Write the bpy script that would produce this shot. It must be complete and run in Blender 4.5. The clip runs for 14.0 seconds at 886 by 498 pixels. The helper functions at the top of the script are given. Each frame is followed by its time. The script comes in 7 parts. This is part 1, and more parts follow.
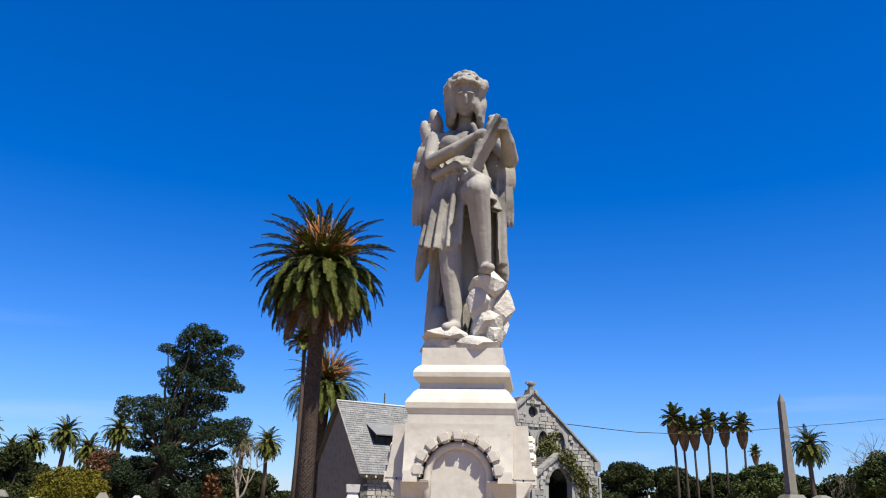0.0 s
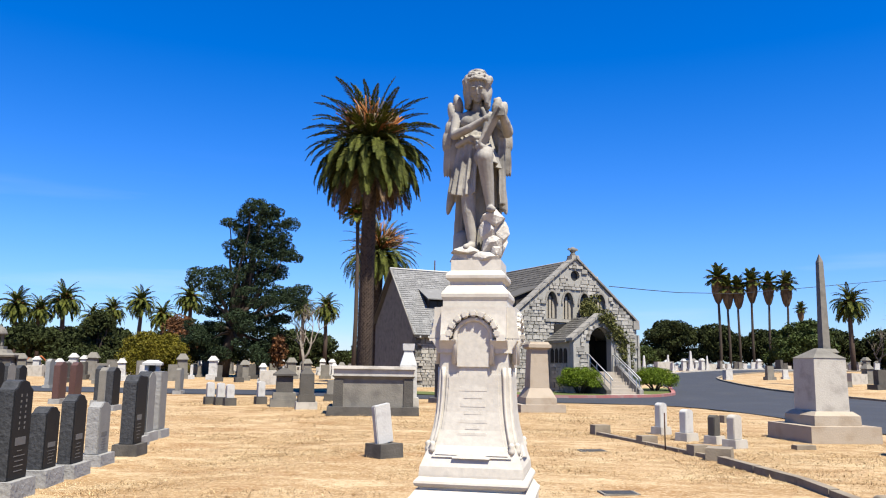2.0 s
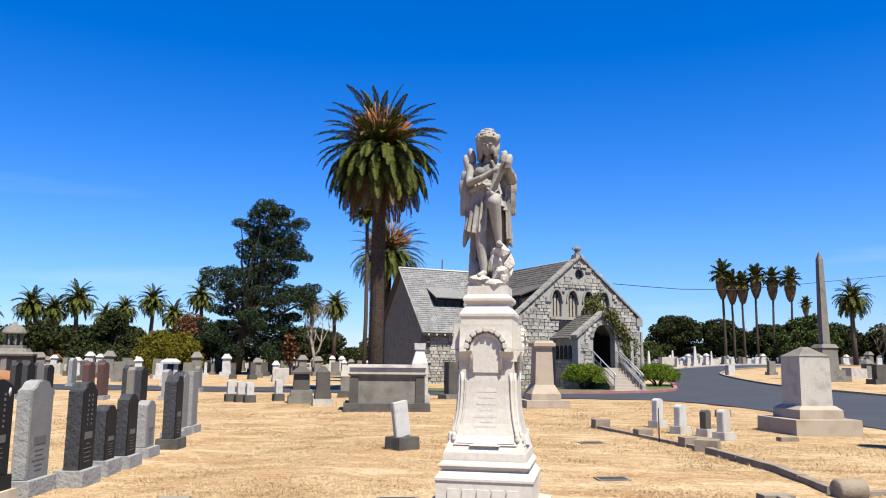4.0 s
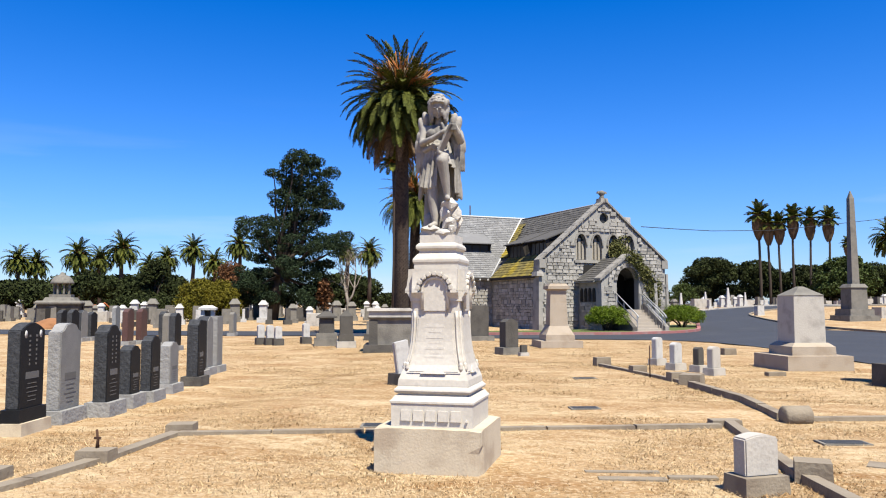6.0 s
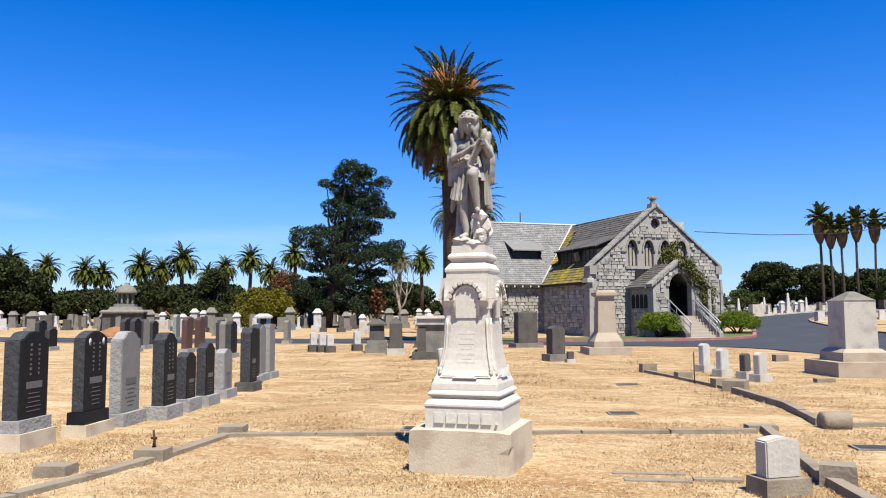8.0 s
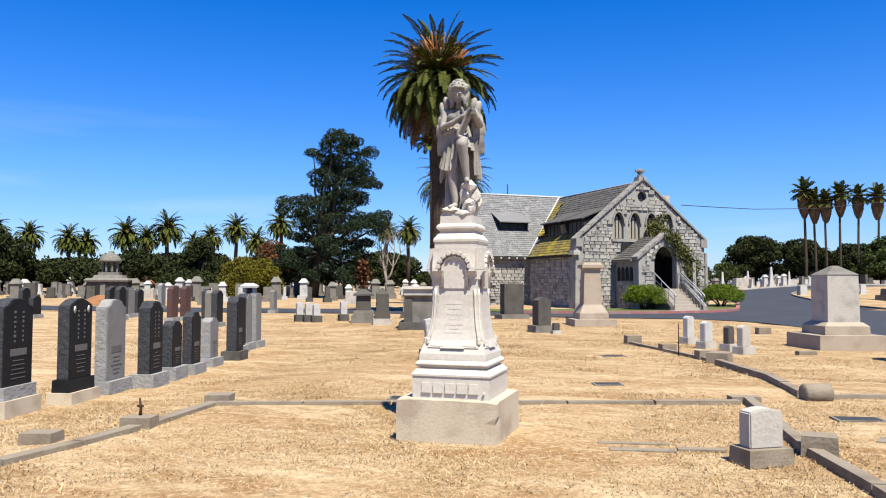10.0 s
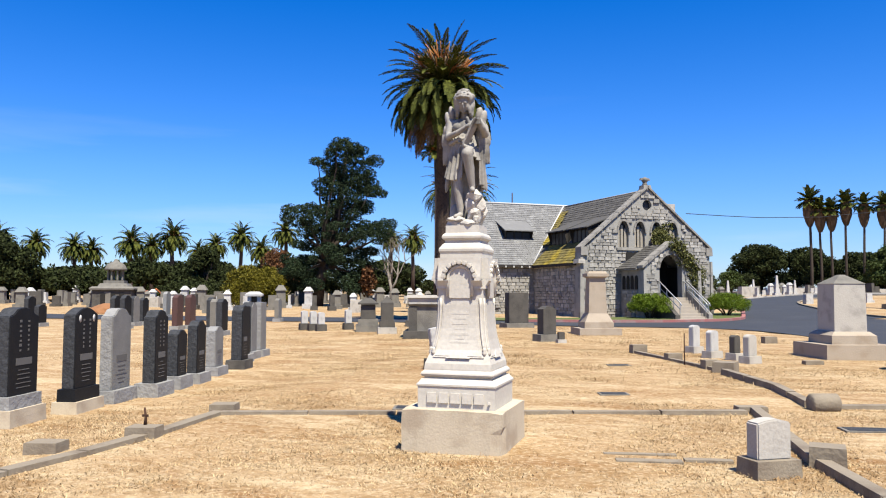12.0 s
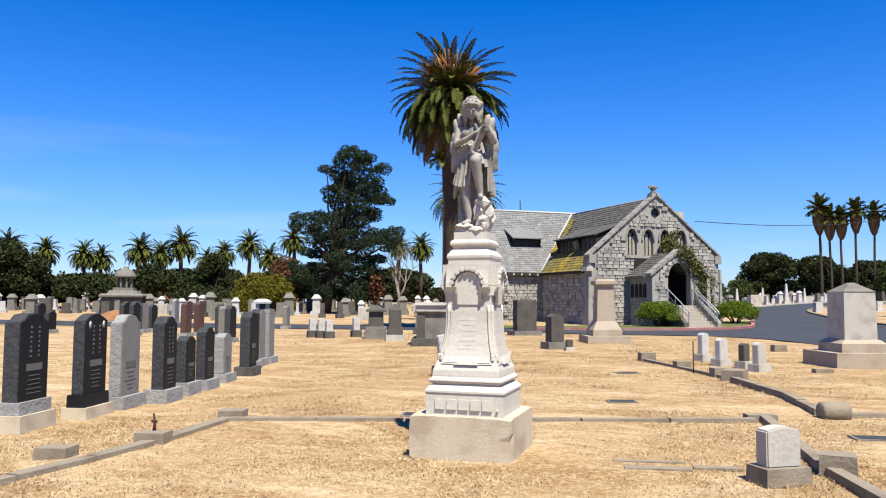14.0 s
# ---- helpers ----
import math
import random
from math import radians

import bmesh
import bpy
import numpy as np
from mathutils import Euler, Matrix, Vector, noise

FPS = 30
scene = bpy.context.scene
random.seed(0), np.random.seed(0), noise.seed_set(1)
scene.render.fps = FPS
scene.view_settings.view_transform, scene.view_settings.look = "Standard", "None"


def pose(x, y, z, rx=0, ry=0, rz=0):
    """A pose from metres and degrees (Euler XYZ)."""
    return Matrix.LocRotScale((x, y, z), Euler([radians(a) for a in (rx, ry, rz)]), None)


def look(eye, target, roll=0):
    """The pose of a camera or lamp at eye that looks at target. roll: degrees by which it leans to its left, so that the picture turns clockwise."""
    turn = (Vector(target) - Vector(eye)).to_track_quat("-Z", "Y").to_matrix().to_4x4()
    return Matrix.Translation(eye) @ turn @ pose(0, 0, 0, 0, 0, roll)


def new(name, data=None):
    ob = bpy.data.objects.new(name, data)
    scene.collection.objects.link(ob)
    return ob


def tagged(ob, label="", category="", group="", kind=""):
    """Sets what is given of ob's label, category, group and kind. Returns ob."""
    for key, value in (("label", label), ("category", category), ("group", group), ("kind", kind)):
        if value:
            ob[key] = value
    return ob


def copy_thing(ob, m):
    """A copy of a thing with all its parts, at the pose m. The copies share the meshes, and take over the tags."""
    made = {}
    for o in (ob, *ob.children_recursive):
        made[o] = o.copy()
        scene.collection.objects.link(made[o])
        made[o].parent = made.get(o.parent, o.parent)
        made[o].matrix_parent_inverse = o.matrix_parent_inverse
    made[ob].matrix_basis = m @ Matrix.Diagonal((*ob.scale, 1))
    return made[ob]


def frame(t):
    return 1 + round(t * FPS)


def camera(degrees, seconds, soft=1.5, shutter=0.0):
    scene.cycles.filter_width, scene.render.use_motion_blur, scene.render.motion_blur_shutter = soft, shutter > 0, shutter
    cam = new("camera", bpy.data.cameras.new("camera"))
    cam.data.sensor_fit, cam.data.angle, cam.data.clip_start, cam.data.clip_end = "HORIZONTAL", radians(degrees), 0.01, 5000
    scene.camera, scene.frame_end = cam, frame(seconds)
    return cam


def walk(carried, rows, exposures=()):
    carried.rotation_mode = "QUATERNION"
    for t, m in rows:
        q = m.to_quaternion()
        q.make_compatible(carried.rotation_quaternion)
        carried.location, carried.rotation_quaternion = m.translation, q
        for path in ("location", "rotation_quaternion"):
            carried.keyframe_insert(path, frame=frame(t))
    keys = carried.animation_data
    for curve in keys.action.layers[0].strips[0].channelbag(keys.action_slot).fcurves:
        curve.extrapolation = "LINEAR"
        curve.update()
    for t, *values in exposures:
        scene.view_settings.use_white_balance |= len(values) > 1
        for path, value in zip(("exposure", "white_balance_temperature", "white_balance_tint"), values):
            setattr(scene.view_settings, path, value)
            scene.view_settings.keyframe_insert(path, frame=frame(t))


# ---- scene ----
import functools

cam = camera(59.8, 14.0, 1.1)
PATH = [
    (0, (0.322, -3.525, 1.579), (0.086, -1.645, 2.218), 1.5),
    (0.5, (0.415, -4.035, 1.57), (0.154, -2.118, 2.08), 0.9),
    (1, (0.514, -4.543, 1.558), (0.241, -2.6, 1.947), 2.6),
    (1.5, (0.603, -5.085, 1.555), (0.421, -3.139, 1.981), 1.7),
    (2, (0.766, -5.548, 1.512), (0.402, -3.604, 1.81), 0.9),
    (2.5, (0.855, -6.11, 1.487), (0.452, -4.182, 1.831), 0.3),
    (2.7, (0.86, -6.197, 1.512), (0.444, -4.265, 1.818), 0.4),
    (4.8, (1.033, -7.298, 1.606), (0.685, -5.347, 1.873), 1.1),
    (5, (1.169, -7.382, 1.604), (0.826, -5.426, 1.843), 1.2),
    (5.5, (1.526, -7.524, 1.534), (1.192, -5.555, 1.63), 1.1),
    (6, (1.889, -7.575, 1.56), (1.41, -5.638, 1.705), -0.0),
    (6.5, (2.153, -7.668, 1.623), (1.667, -5.732, 1.75), 1.2),
    (7, (2.195, -7.764, 1.674), (1.687, -5.834, 1.811), 0.1),
    (7.5, (2.215, -7.846, 1.593), (1.629, -5.947, 1.816), 0.1),
    (8, (2.205, -7.864, 1.562), (1.593, -5.966, 1.726), -0.3),
    (8.2, (2.206, -7.866, 1.549), (1.589, -5.967, 1.662), -0.6),
    (10.5, (2.17, -7.831, 1.559), (1.598, -5.916, 1.648), 0.2),
    (11, (2.172, -7.826, 1.565), (1.599, -5.913, 1.661), 0.0),
    (11.5, (2.162, -7.829, 1.56), (1.58, -5.918, 1.665), 0.1),
    (12, (2.163, -7.833, 1.566), (1.572, -5.925, 1.677), 0.2),
    (12.5, (2.165, -7.844, 1.561), (1.566, -5.94, 1.681), 0.2),
    (13, (2.163, -7.843, 1.555), (1.553, -5.942, 1.681), 0.2),
    (13.5, (2.162, -7.842, 1.552), (1.548, -5.944, 1.681), 0.2),
    (14, (2.164, -7.848, 1.553), (1.554, -5.948, 1.684), 0.3),
]
walk(cam, [(t, look(eye, target, roll)) for t, eye, target, roll in PATH],
     [(0, 0.97), (0.5, 1.12), (2.5, 1.17), (5, 1.11), (14, 1.09)])

# ---- world, sun ----
SUN = Vector((0.305, -0.357, 0.883)).normalized()
world = bpy.data.worlds.new("sky_world")
scene.world = world
world.use_nodes = True
wn, wl = world.node_tree.nodes, world.node_tree.links
sky = wn.new("ShaderNodeTexSky")
sky.sky_type = "NISHITA"
sky.sun_disc = False
sky.sun_elevation = math.asin(SUN.z)
sky.sun_rotation = math.atan2(SUN.x, SUN.y)
sky.altitude = 50
sky.air_density, sky.dust_density, sky.ozone_density = 1.0, 0.2, 2.0
sat = wn.new("ShaderNodeHueSaturation")
sat.inputs["Saturation"].default_value = 1.15
tint = wn.new("ShaderNodeMix")
tint.data_type, tint.blend_type = "RGBA", "MULTIPLY"
tint.inputs["Factor"].default_value = 1.0
wl.new(sky.outputs[0], tint.inputs["A"])
wl.new(tint.outputs["Result"], sat.inputs["Color"])
wtc = wn.new("ShaderNodeTexCoord")
wsep = wn.new("ShaderNodeSeparateXYZ")
wl.new(wtc.outputs["Generated"], wsep.inputs[0])
grade = wn.new("ShaderNodeValToRGB")
for pos, colour in ((0.0, (0.60, 0.735, 1.07, 1)), (0.15, (0.62, 0.81, 1.27, 1)), (0.45, (0.42, 0.69, 1.24, 1))):
    el = grade.color_ramp.elements.new(pos) if 0 < pos < 0.4 else grade.color_ramp.elements[0 if pos == 0 else -1]
    el.position, el.color = pos, colour
wl.new(wsep.outputs["Z"], grade.inputs[0])
wl.new(grade.outputs[0], tint.inputs["B"])
low = wn.new("ShaderNodeMapRange")
for key, value in (("From Min", 0.03), ("From Max", 0.26), ("To Min", 1.0), ("To Max", 0.0)):
    low.inputs[key].default_value = value
wl.new(wsep.outputs["Z"], low.inputs["Value"])
wmap = wn.new("ShaderNodeMapping")
wmap.inputs["Scale"].default_value = (1.2, 1.2, 11.0)
wl.new(wtc.outputs["Generated"], wmap.inputs["Vector"])
wnoise = wn.new("ShaderNodeTexNoise")
wnoise.inputs["Scale"].default_value = 2.2
wnoise.inputs["Detail"].default_value = 5
wl.new(wmap.outputs[0], wnoise.inputs["Vector"])
wramp = wn.new("ShaderNodeValToRGB")
wramp.color_ramp.elements[0].position, wramp.color_ramp.elements[1].position = 0.56, 0.85
wramp.color_ramp.elements[1].color = (0.42, 0.42, 0.42, 1)
wl.new(wnoise.outputs["Fac"], wramp.inputs[0])
wmix = wn.new("ShaderNodeMix")
wmix.data_type = "RGBA"
wisp = wn.new("ShaderNodeMath")
wisp.operation = "MULTIPLY"
wl.new(wramp.outputs[0], wisp.inputs[0])
wl.new(low.outputs[0], wisp.inputs[1])
wl.new(wisp.outputs[0], wmix.inputs["Factor"])
wl.new(sat.outputs[0], wmix.inputs["A"])
wmix.inputs["B"].default_value = (5.5, 6.2, 7.0, 1)
wl.new(wmix.outputs["Result"], wn["Background"].inputs["Color"])
wn["Background"].inputs["Strength"].default_value = 0.069
sun_data = bpy.data.lights.new("sun", "SUN")
sun_data.energy, sun_data.angle, sun_data.color = 5.0, radians(0.53), (1.0, 0.945, 0.80)
sun = new("sun", sun_data)
sun.matrix_world = look((0, 0, 60), Vector((0, 0, 60)) - SUN)


# ---- materials ----
DEPTH = 0.82  # one factor on all base colours below


def mat(name, c1, c2, scale=3.0, rough=0.8, fine=40.0, bump=0.3, bump_scale=None, stain=None, stain_scale=1.2,
        stain_amount=0.5, metal=0.0, islands=0.0, per_object=0.0, stretch=(1, 1, 1), specular=0.3):
    """Two colours mixed by a coarse and a fine noise, with stains, relief and a shade that varies from piece to piece."""
    c1, c2, stain = (tuple(v * DEPTH for v in c) if c else None for c in (c1, c2, stain))
    m = bpy.data.materials.new(name)
    m.use_nodes = True
    n, l = m.node_tree.nodes, m.node_tree.links
    bsdf = n["Principled BSDF"]
    tc = n.new("ShaderNodeTexCoord")
    mp = n.new("ShaderNodeMapping")
    mp.inputs["Scale"].default_value = stretch
    l.new(tc.outputs["Object"], mp.inputs["Vector"])

    def tex(s, detail=4):
        t = n.new("ShaderNodeTexNoise")
        t.inputs["Scale"].default_value, t.inputs["Detail"].default_value = s, detail
        l.new(mp.outputs[0], t.inputs["Vector"])
        return t.outputs["Fac"]

    def ramp(src, p0, p1):
        r = n.new("ShaderNodeMapRange")
        r.inputs["From Min"].default_value, r.inputs["From Max"].default_value = p0, p1
        l.new(src, r.inputs["Value"])
        return r.outputs[0]

    def mix(f, a, b, blend="MIX"):
        x = n.new("ShaderNodeMix")
        x.data_type, x.blend_type = "RGBA", blend
        for key, v in (("Factor", f), ("A", a), ("B", b)):
            if isinstance(v, (tuple, float, int)):
                x.inputs[key].default_value = v if isinstance(v, (float, int)) else (*v, 1)
            else:
                l.new(v, x.inputs[key])
        return x.outputs["Result"]

    col = mix(ramp(tex(scale), 0.3, 0.7), c1, c2)
    f = tex(fine, 6)
    col = mix(0.5, col, mix(ramp(f, 0.25, 0.75), tuple(v * 0.72 for v in c1), tuple(min(1, v * 1.22) for v in c2)))
    if stain:
        sf = n.new("ShaderNodeMath")
        sf.operation = "MULTIPLY"
        l.new(ramp(tex(stain_scale, 7), 0.52, 0.68), sf.inputs[0])
        sf.inputs[1].default_value = stain_amount
        col = mix(sf.outputs[0], col, stain)
    if islands or per_object:
        rnd = n.new("ShaderNodeNewGeometry").outputs["Random Per Island"] if islands else n.new("ShaderNodeObjectInfo").outputs["Random"]
        k = islands or per_object
        r = n.new("ShaderNodeMapRange")
        r.inputs["To Min"].default_value, r.inputs["To Max"].default_value = 1 - k, 1 + k
        l.new(rnd, r.inputs["Value"])
        c = n.new("ShaderNodeCombineColor")
        for i in range(3):
            l.new(r.outputs[0], c.inputs[i])
        col = mix(1.0, col, c.outputs[0], "MULTIPLY")
    l.new(col, bsdf.inputs["Base Color"])
    bsdf.inputs["Roughness"].default_value, bsdf.inputs["Metallic"].default_value = rough, metal
    bsdf.inputs["Specular IOR Level"].default_value = specular
    if bump:
        bp = n.new("ShaderNodeBump")
        bp.inputs["Strength"].default_value, bp.inputs["Distance"].default_value = bump, 0.02
        l.new(tex(bump_scale or fine * 0.7, 6), bp.inputs["Height"])
        l.new(bp.outputs[0], bsdf.inputs["Normal"])
    return m


def straw_ground():
    """Dead turf: straw patches, worn brown spots, matted clumps and the thatch's fine grain."""
    m = bpy.data.materials.new("dry_grass_ground")
    m.use_nodes = True
    n, l = m.node_tree.nodes, m.node_tree.links
    bsdf = n["Principled BSDF"]
    tc = n.new("ShaderNodeTexCoord")

    def tex(scale, lo, hi, detail=5, stretch=(1, 1, 1), turn=0.0, warp=0.0):
        mp = n.new("ShaderNodeMapping")
        mp.inputs["Scale"].default_value, mp.inputs["Rotation"].default_value = stretch, (0, 0, radians(turn))
        l.new(tc.outputs["Object"], mp.inputs["Vector"])
        t = n.new("ShaderNodeTexNoise")
        t.inputs["Scale"].default_value, t.inputs["Detail"].default_value, t.inputs["Distortion"].default_value = scale, detail, warp
        l.new(mp.outputs[0], t.inputs["Vector"])
        r = n.new("ShaderNodeMapRange")
        r.inputs["From Min"].default_value, r.inputs["From Max"].default_value = lo, hi
        l.new(t.outputs["Fac"], r.inputs["Value"])
        return r.outputs[0]

    def mix(f, a, b, amount=1.0):
        k = n.new("ShaderNodeMath")
        k.operation = "MULTIPLY"
        k.inputs[1].default_value = amount
        l.new(f, k.inputs[0])
        x = n.new("ShaderNodeMix")
        x.data_type = "RGBA"
        l.new(k.outputs[0], x.inputs["Factor"])
        for key, v in (("A", a), ("B", b)):
            if isinstance(v, tuple):
                x.inputs[key].default_value = (*v, 1)
            else:
                l.new(v, x.inputs[key])
        return x.outputs["Result"]

    col = mix(tex(0.45, 0.35, 0.65), (0.345, 0.24, 0.135), (0.26, 0.168, 0.084))
    col = mix(tex(0.9, 0.46, 0.62, 6, (0.6, 1.7, 1), 16, 0.9), col, (0.43, 0.335, 0.205), 0.85)
    col = mix(tex(0.7, 0.53, 0.66, 8, (0.7, 1.5, 1), -12, 1.0), col, (0.185, 0.088, 0.032), 0.75)
    col = mix(tex(3.2, 0.48, 0.66, 7, (0.8, 1.25, 1), 20, 1.0), col, (0.20, 0.108, 0.042), 0.55)
    col = mix(tex(9.0, 0.44, 0.64, 7, (1, 1, 1), 0, 0.8), col, (0.20, 0.120, 0.050), 0.4)
    col = mix(tex(17.0, 0.50, 0.64, 6, (1, 1, 1), 0, 0.5), col, (0.47, 0.375, 0.245), 0.5)
    col = mix(tex(55.0, 0.52, 0.72, 6, (0.6, 1.7, 1), 35), col, (0.14, 0.078, 0.031), 0.4)
    l.new(col, bsdf.inputs["Base Color"])
    bsdf.inputs["Roughness"].default_value, bsdf.inputs["Specular IOR Level"].default_value = 0.95, 0.1
    prev = None
    for scale, distance in ((4.0, 0.045), (13.0, 0.022), (45.0, 0.007)):
        bp = n.new("ShaderNodeBump")
        bp.inputs["Strength"].default_value, bp.inputs["Distance"].default_value = 0.9, distance
        l.new(tex(scale, 0.0, 1.0, 6, (1, 1, 1), 0, 0.4), bp.inputs["Height"])
        if prev:
            l.new(prev, bp.inputs["Normal"])
        prev = bp.outputs[0]
    l.new(prev, bsdf.inputs["Normal"])
    return m


GRASS = straw_ground()
MARBLE = mat("white_marble", (0.59, 0.55, 0.485), (0.53, 0.49, 0.425), 4, 0.55, 30, 0.12, stain=(0.40, 0.345, 0.28), stain_scale=2.5, stain_amount=0.4)
ROCKMARBLE = mat("hewn_white_marble", (0.58, 0.545, 0.49), (0.44, 0.41, 0.365), 9, 0.8, 50, 0.6, stain=(0.22, 0.20, 0.18), stain_scale=8, stain_amount=0.5)
STATUE = mat("weathered_marble", (0.45, 0.42, 0.375), (0.20, 0.185, 0.165), 5, 0.75, 55, 0.16, stain=(0.055, 0.052, 0.048), stain_scale=3.2, stain_amount=0.9)
PLINTH = mat("sandy_concrete", (0.58, 0.49, 0.37), (0.46, 0.39, 0.285), 3, 0.9, 60, 0.2, stain=(0.31, 0.23, 0.16), stain_scale=3, stain_amount=0.5)
SANDSTONE = mat("sandstone", (0.4032, 0.3384, 0.2664), (0.3312, 0.2736, 0.2088), 2.5, 0.85, 40, 0.3, stain=(0.2376, 0.1656, 0.1008), stain_scale=2, stain_amount=0.5)
PALE = mat("pale_limestone", (0.4752, 0.4392, 0.3888), (0.4032, 0.3744, 0.3312), 3, 0.8, 40, 0.3, stain=(0.216, 0.1944, 0.1728), stain_scale=3, stain_amount=0.5)
BLACK = mat("black_granite", (0.010, 0.0105, 0.012), (0.017, 0.0175, 0.02), 8, 0.5, 90, 0.05, specular=0.12)
ROUGHDARK = mat("rough_dark_granite", (0.020, 0.0215, 0.025), (0.052, 0.054, 0.060), 9, 0.8, 30, 1.0, bump_scale=16)
GRANITE = mat("grey_granite", (0.2376, 0.2304, 0.216), (0.1692, 0.1656, 0.1584), 6, 0.75, 80, 0.3, stain=(0.144, 0.1368, 0.1296), stain_scale=4, stain_amount=0.4)
ROUGHLIGHT = mat("rough_grey_granite", (0.33, 0.325, 0.315), (0.21, 0.205, 0.20), 6, 0.9, 30, 1.0, bump_scale=16)
REDGRANITE = mat("red_granite", (0.072, 0.036, 0.0324), (0.1008, 0.054, 0.0468), 6, 0.5, 60, 0.1)
DARKSTONE = mat("dark_weathered_stone", (0.1152, 0.1044, 0.09), (0.0612, 0.05616, 0.0504), 3, 0.9, 30, 0.6, stain=(0.0432, 0.0396, 0.036), stain_scale=2.5, stain_amount=0.6)
GREYSTONE = mat("grey_weathered_stone", (0.2304, 0.2124, 0.1836), (0.144, 0.1332, 0.1152), 3, 0.9, 30, 0.5, stain=(0.0864, 0.0792, 0.072), stain_scale=2.5, stain_amount=0.5)
WHITESTONE = mat("white_headstone_marble", (0.5328, 0.5184, 0.4968), (0.4464, 0.432, 0.4104), 4, 0.65, 40, 0.2, stain=(0.2304, 0.2232, 0.216), stain_scale=5, stain_amount=0.5)
KERB = mat("kerb_concrete", (0.288, 0.2412, 0.18), (0.2016, 0.1656, 0.1224), 3, 0.95, 40, 0.5, stain=(0.144, 0.108, 0.0792), stain_scale=3, stain_amount=0.5)
LETTER = mat("engraved_pale", (0.144, 0.1368, 0.1296), (0.108, 0.1044, 0.1008), 5, 0.8, 40, 0.1)
BLADES = mat("dry_grass_blades", (0.54, 0.425, 0.26), (0.335, 0.215, 0.10), 1.3, 0.9, 16, 0.0, stain=(0.20, 0.105, 0.040), stain_scale=0.9, stain_amount=0.8, islands=0.55, specular=0.1)
ASPHALT = mat("asphalt", (0.04464, 0.04752, 0.05616), (0.036, 0.03816, 0.04464), 0.5, 0.8, 60, 0.3, stain=(0.0612, 0.06264, 0.0684), stain_scale=0.4, stain_amount=0.5)
STONEWALL = mat("rubble_stone", (0.42, 0.395, 0.355), (0.27, 0.255, 0.232), 2.0, 0.9, 14, 0.8, bump_scale=12, per_object=0.3, stain=(0.1584, 0.1512, 0.144), stain_scale=2, stain_amount=0.5)
STONEREST = mat("rubble_stone_rest", (0.42, 0.395, 0.355), (0.27, 0.255, 0.232), 2.0, 0.9, 14, 0.8, bump_scale=12, islands=0.3, stain=(0.1584, 0.1512, 0.144), stain_scale=2, stain_amount=0.5)
MORTAR = mat("lime_mortar", (0.36, 0.345, 0.315), (0.26, 0.25, 0.23), 3, 0.95, 30, 0.5)
COPING = mat("coping_stone", (0.33, 0.31, 0.28), (0.22, 0.205, 0.185), 3, 0.9, 25, 0.4, stain=(0.0936, 0.0864, 0.0792), stain_scale=2, stain_amount=0.5)
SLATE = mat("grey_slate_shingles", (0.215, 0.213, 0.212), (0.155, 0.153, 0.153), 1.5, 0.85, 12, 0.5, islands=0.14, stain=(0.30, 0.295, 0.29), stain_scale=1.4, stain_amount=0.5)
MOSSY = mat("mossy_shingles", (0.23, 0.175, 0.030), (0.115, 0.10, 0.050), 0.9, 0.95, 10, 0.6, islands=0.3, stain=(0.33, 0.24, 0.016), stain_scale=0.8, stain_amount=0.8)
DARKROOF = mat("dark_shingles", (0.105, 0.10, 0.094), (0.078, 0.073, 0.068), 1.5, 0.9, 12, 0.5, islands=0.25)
TIMBER = mat("dark_stained_timber", (0.0252, 0.0216, 0.01872), (0.0396, 0.03312, 0.0288), 3, 0.8, 20, 0.3, stretch=(1, 1, 0.2))
WHITEPAINT = mat("white_painted_wood", (0.54, 0.5328, 0.5184), (0.4752, 0.468, 0.4536), 3, 0.6, 30, 0.1)
GLASS = mat("leaded_window_glass", (0.0216, 0.02376, 0.02592), (0.0432, 0.0432, 0.0432), 9, 0.35, 30, 0.05, specular=0.25)
SLATS = mat("pale_window_boards", (0.3744, 0.3312, 0.2664), (0.288, 0.2592, 0.216), 4, 0.8, 25, 0.2)
# near-black in place of shade inside openings; plain black on the digger's tracks
DARKROOM = mat("dark_interior", (0.0144, 0.01296, 0.01152), (0.0216, 0.01944, 0.018), 3, 0.9, 20, 0.0)
STEEL = mat("galvanised_rail", (0.55, 0.55, 0.54), (0.45, 0.45, 0.45), 8, 0.45, 40, 0.0, metal=0.6)
REDKERB = mat("red_painted_kerb", (0.36, 0.0936, 0.0936), (0.288, 0.1584, 0.144), 2, 0.8, 20, 0.2, stain=(0.3024, 0.2736, 0.252), stain_scale=1.5, stain_amount=0.7)
STEPSTONE = mat("step_concrete", (0.4032, 0.3528, 0.2952), (0.3384, 0.2952, 0.2448), 3, 0.9, 30, 0.3)
TRUNK = mat("palm_trunk_bark", (0.082, 0.057, 0.041), (0.046, 0.032, 0.024), 5, 0.95, 20, 0.8, islands=0.35)
FROND = mat("palm_frond_green", (0.12, 0.125, 0.018), (0.042, 0.054, 0.011), 1.5, 0.75, 12, 0.0, islands=0.5, specular=0.12)
FRONDDRY = mat("palm_frond_dead", (0.1728, 0.1152, 0.0612), (0.108, 0.0684, 0.036), 2, 0.9, 15, 0.0, islands=0.4)
DATES = mat("palm_flower_stalks", (0.42, 0.135, 0.025), (0.30, 0.13, 0.04), 3, 0.8, 15, 0.0, islands=0.4)
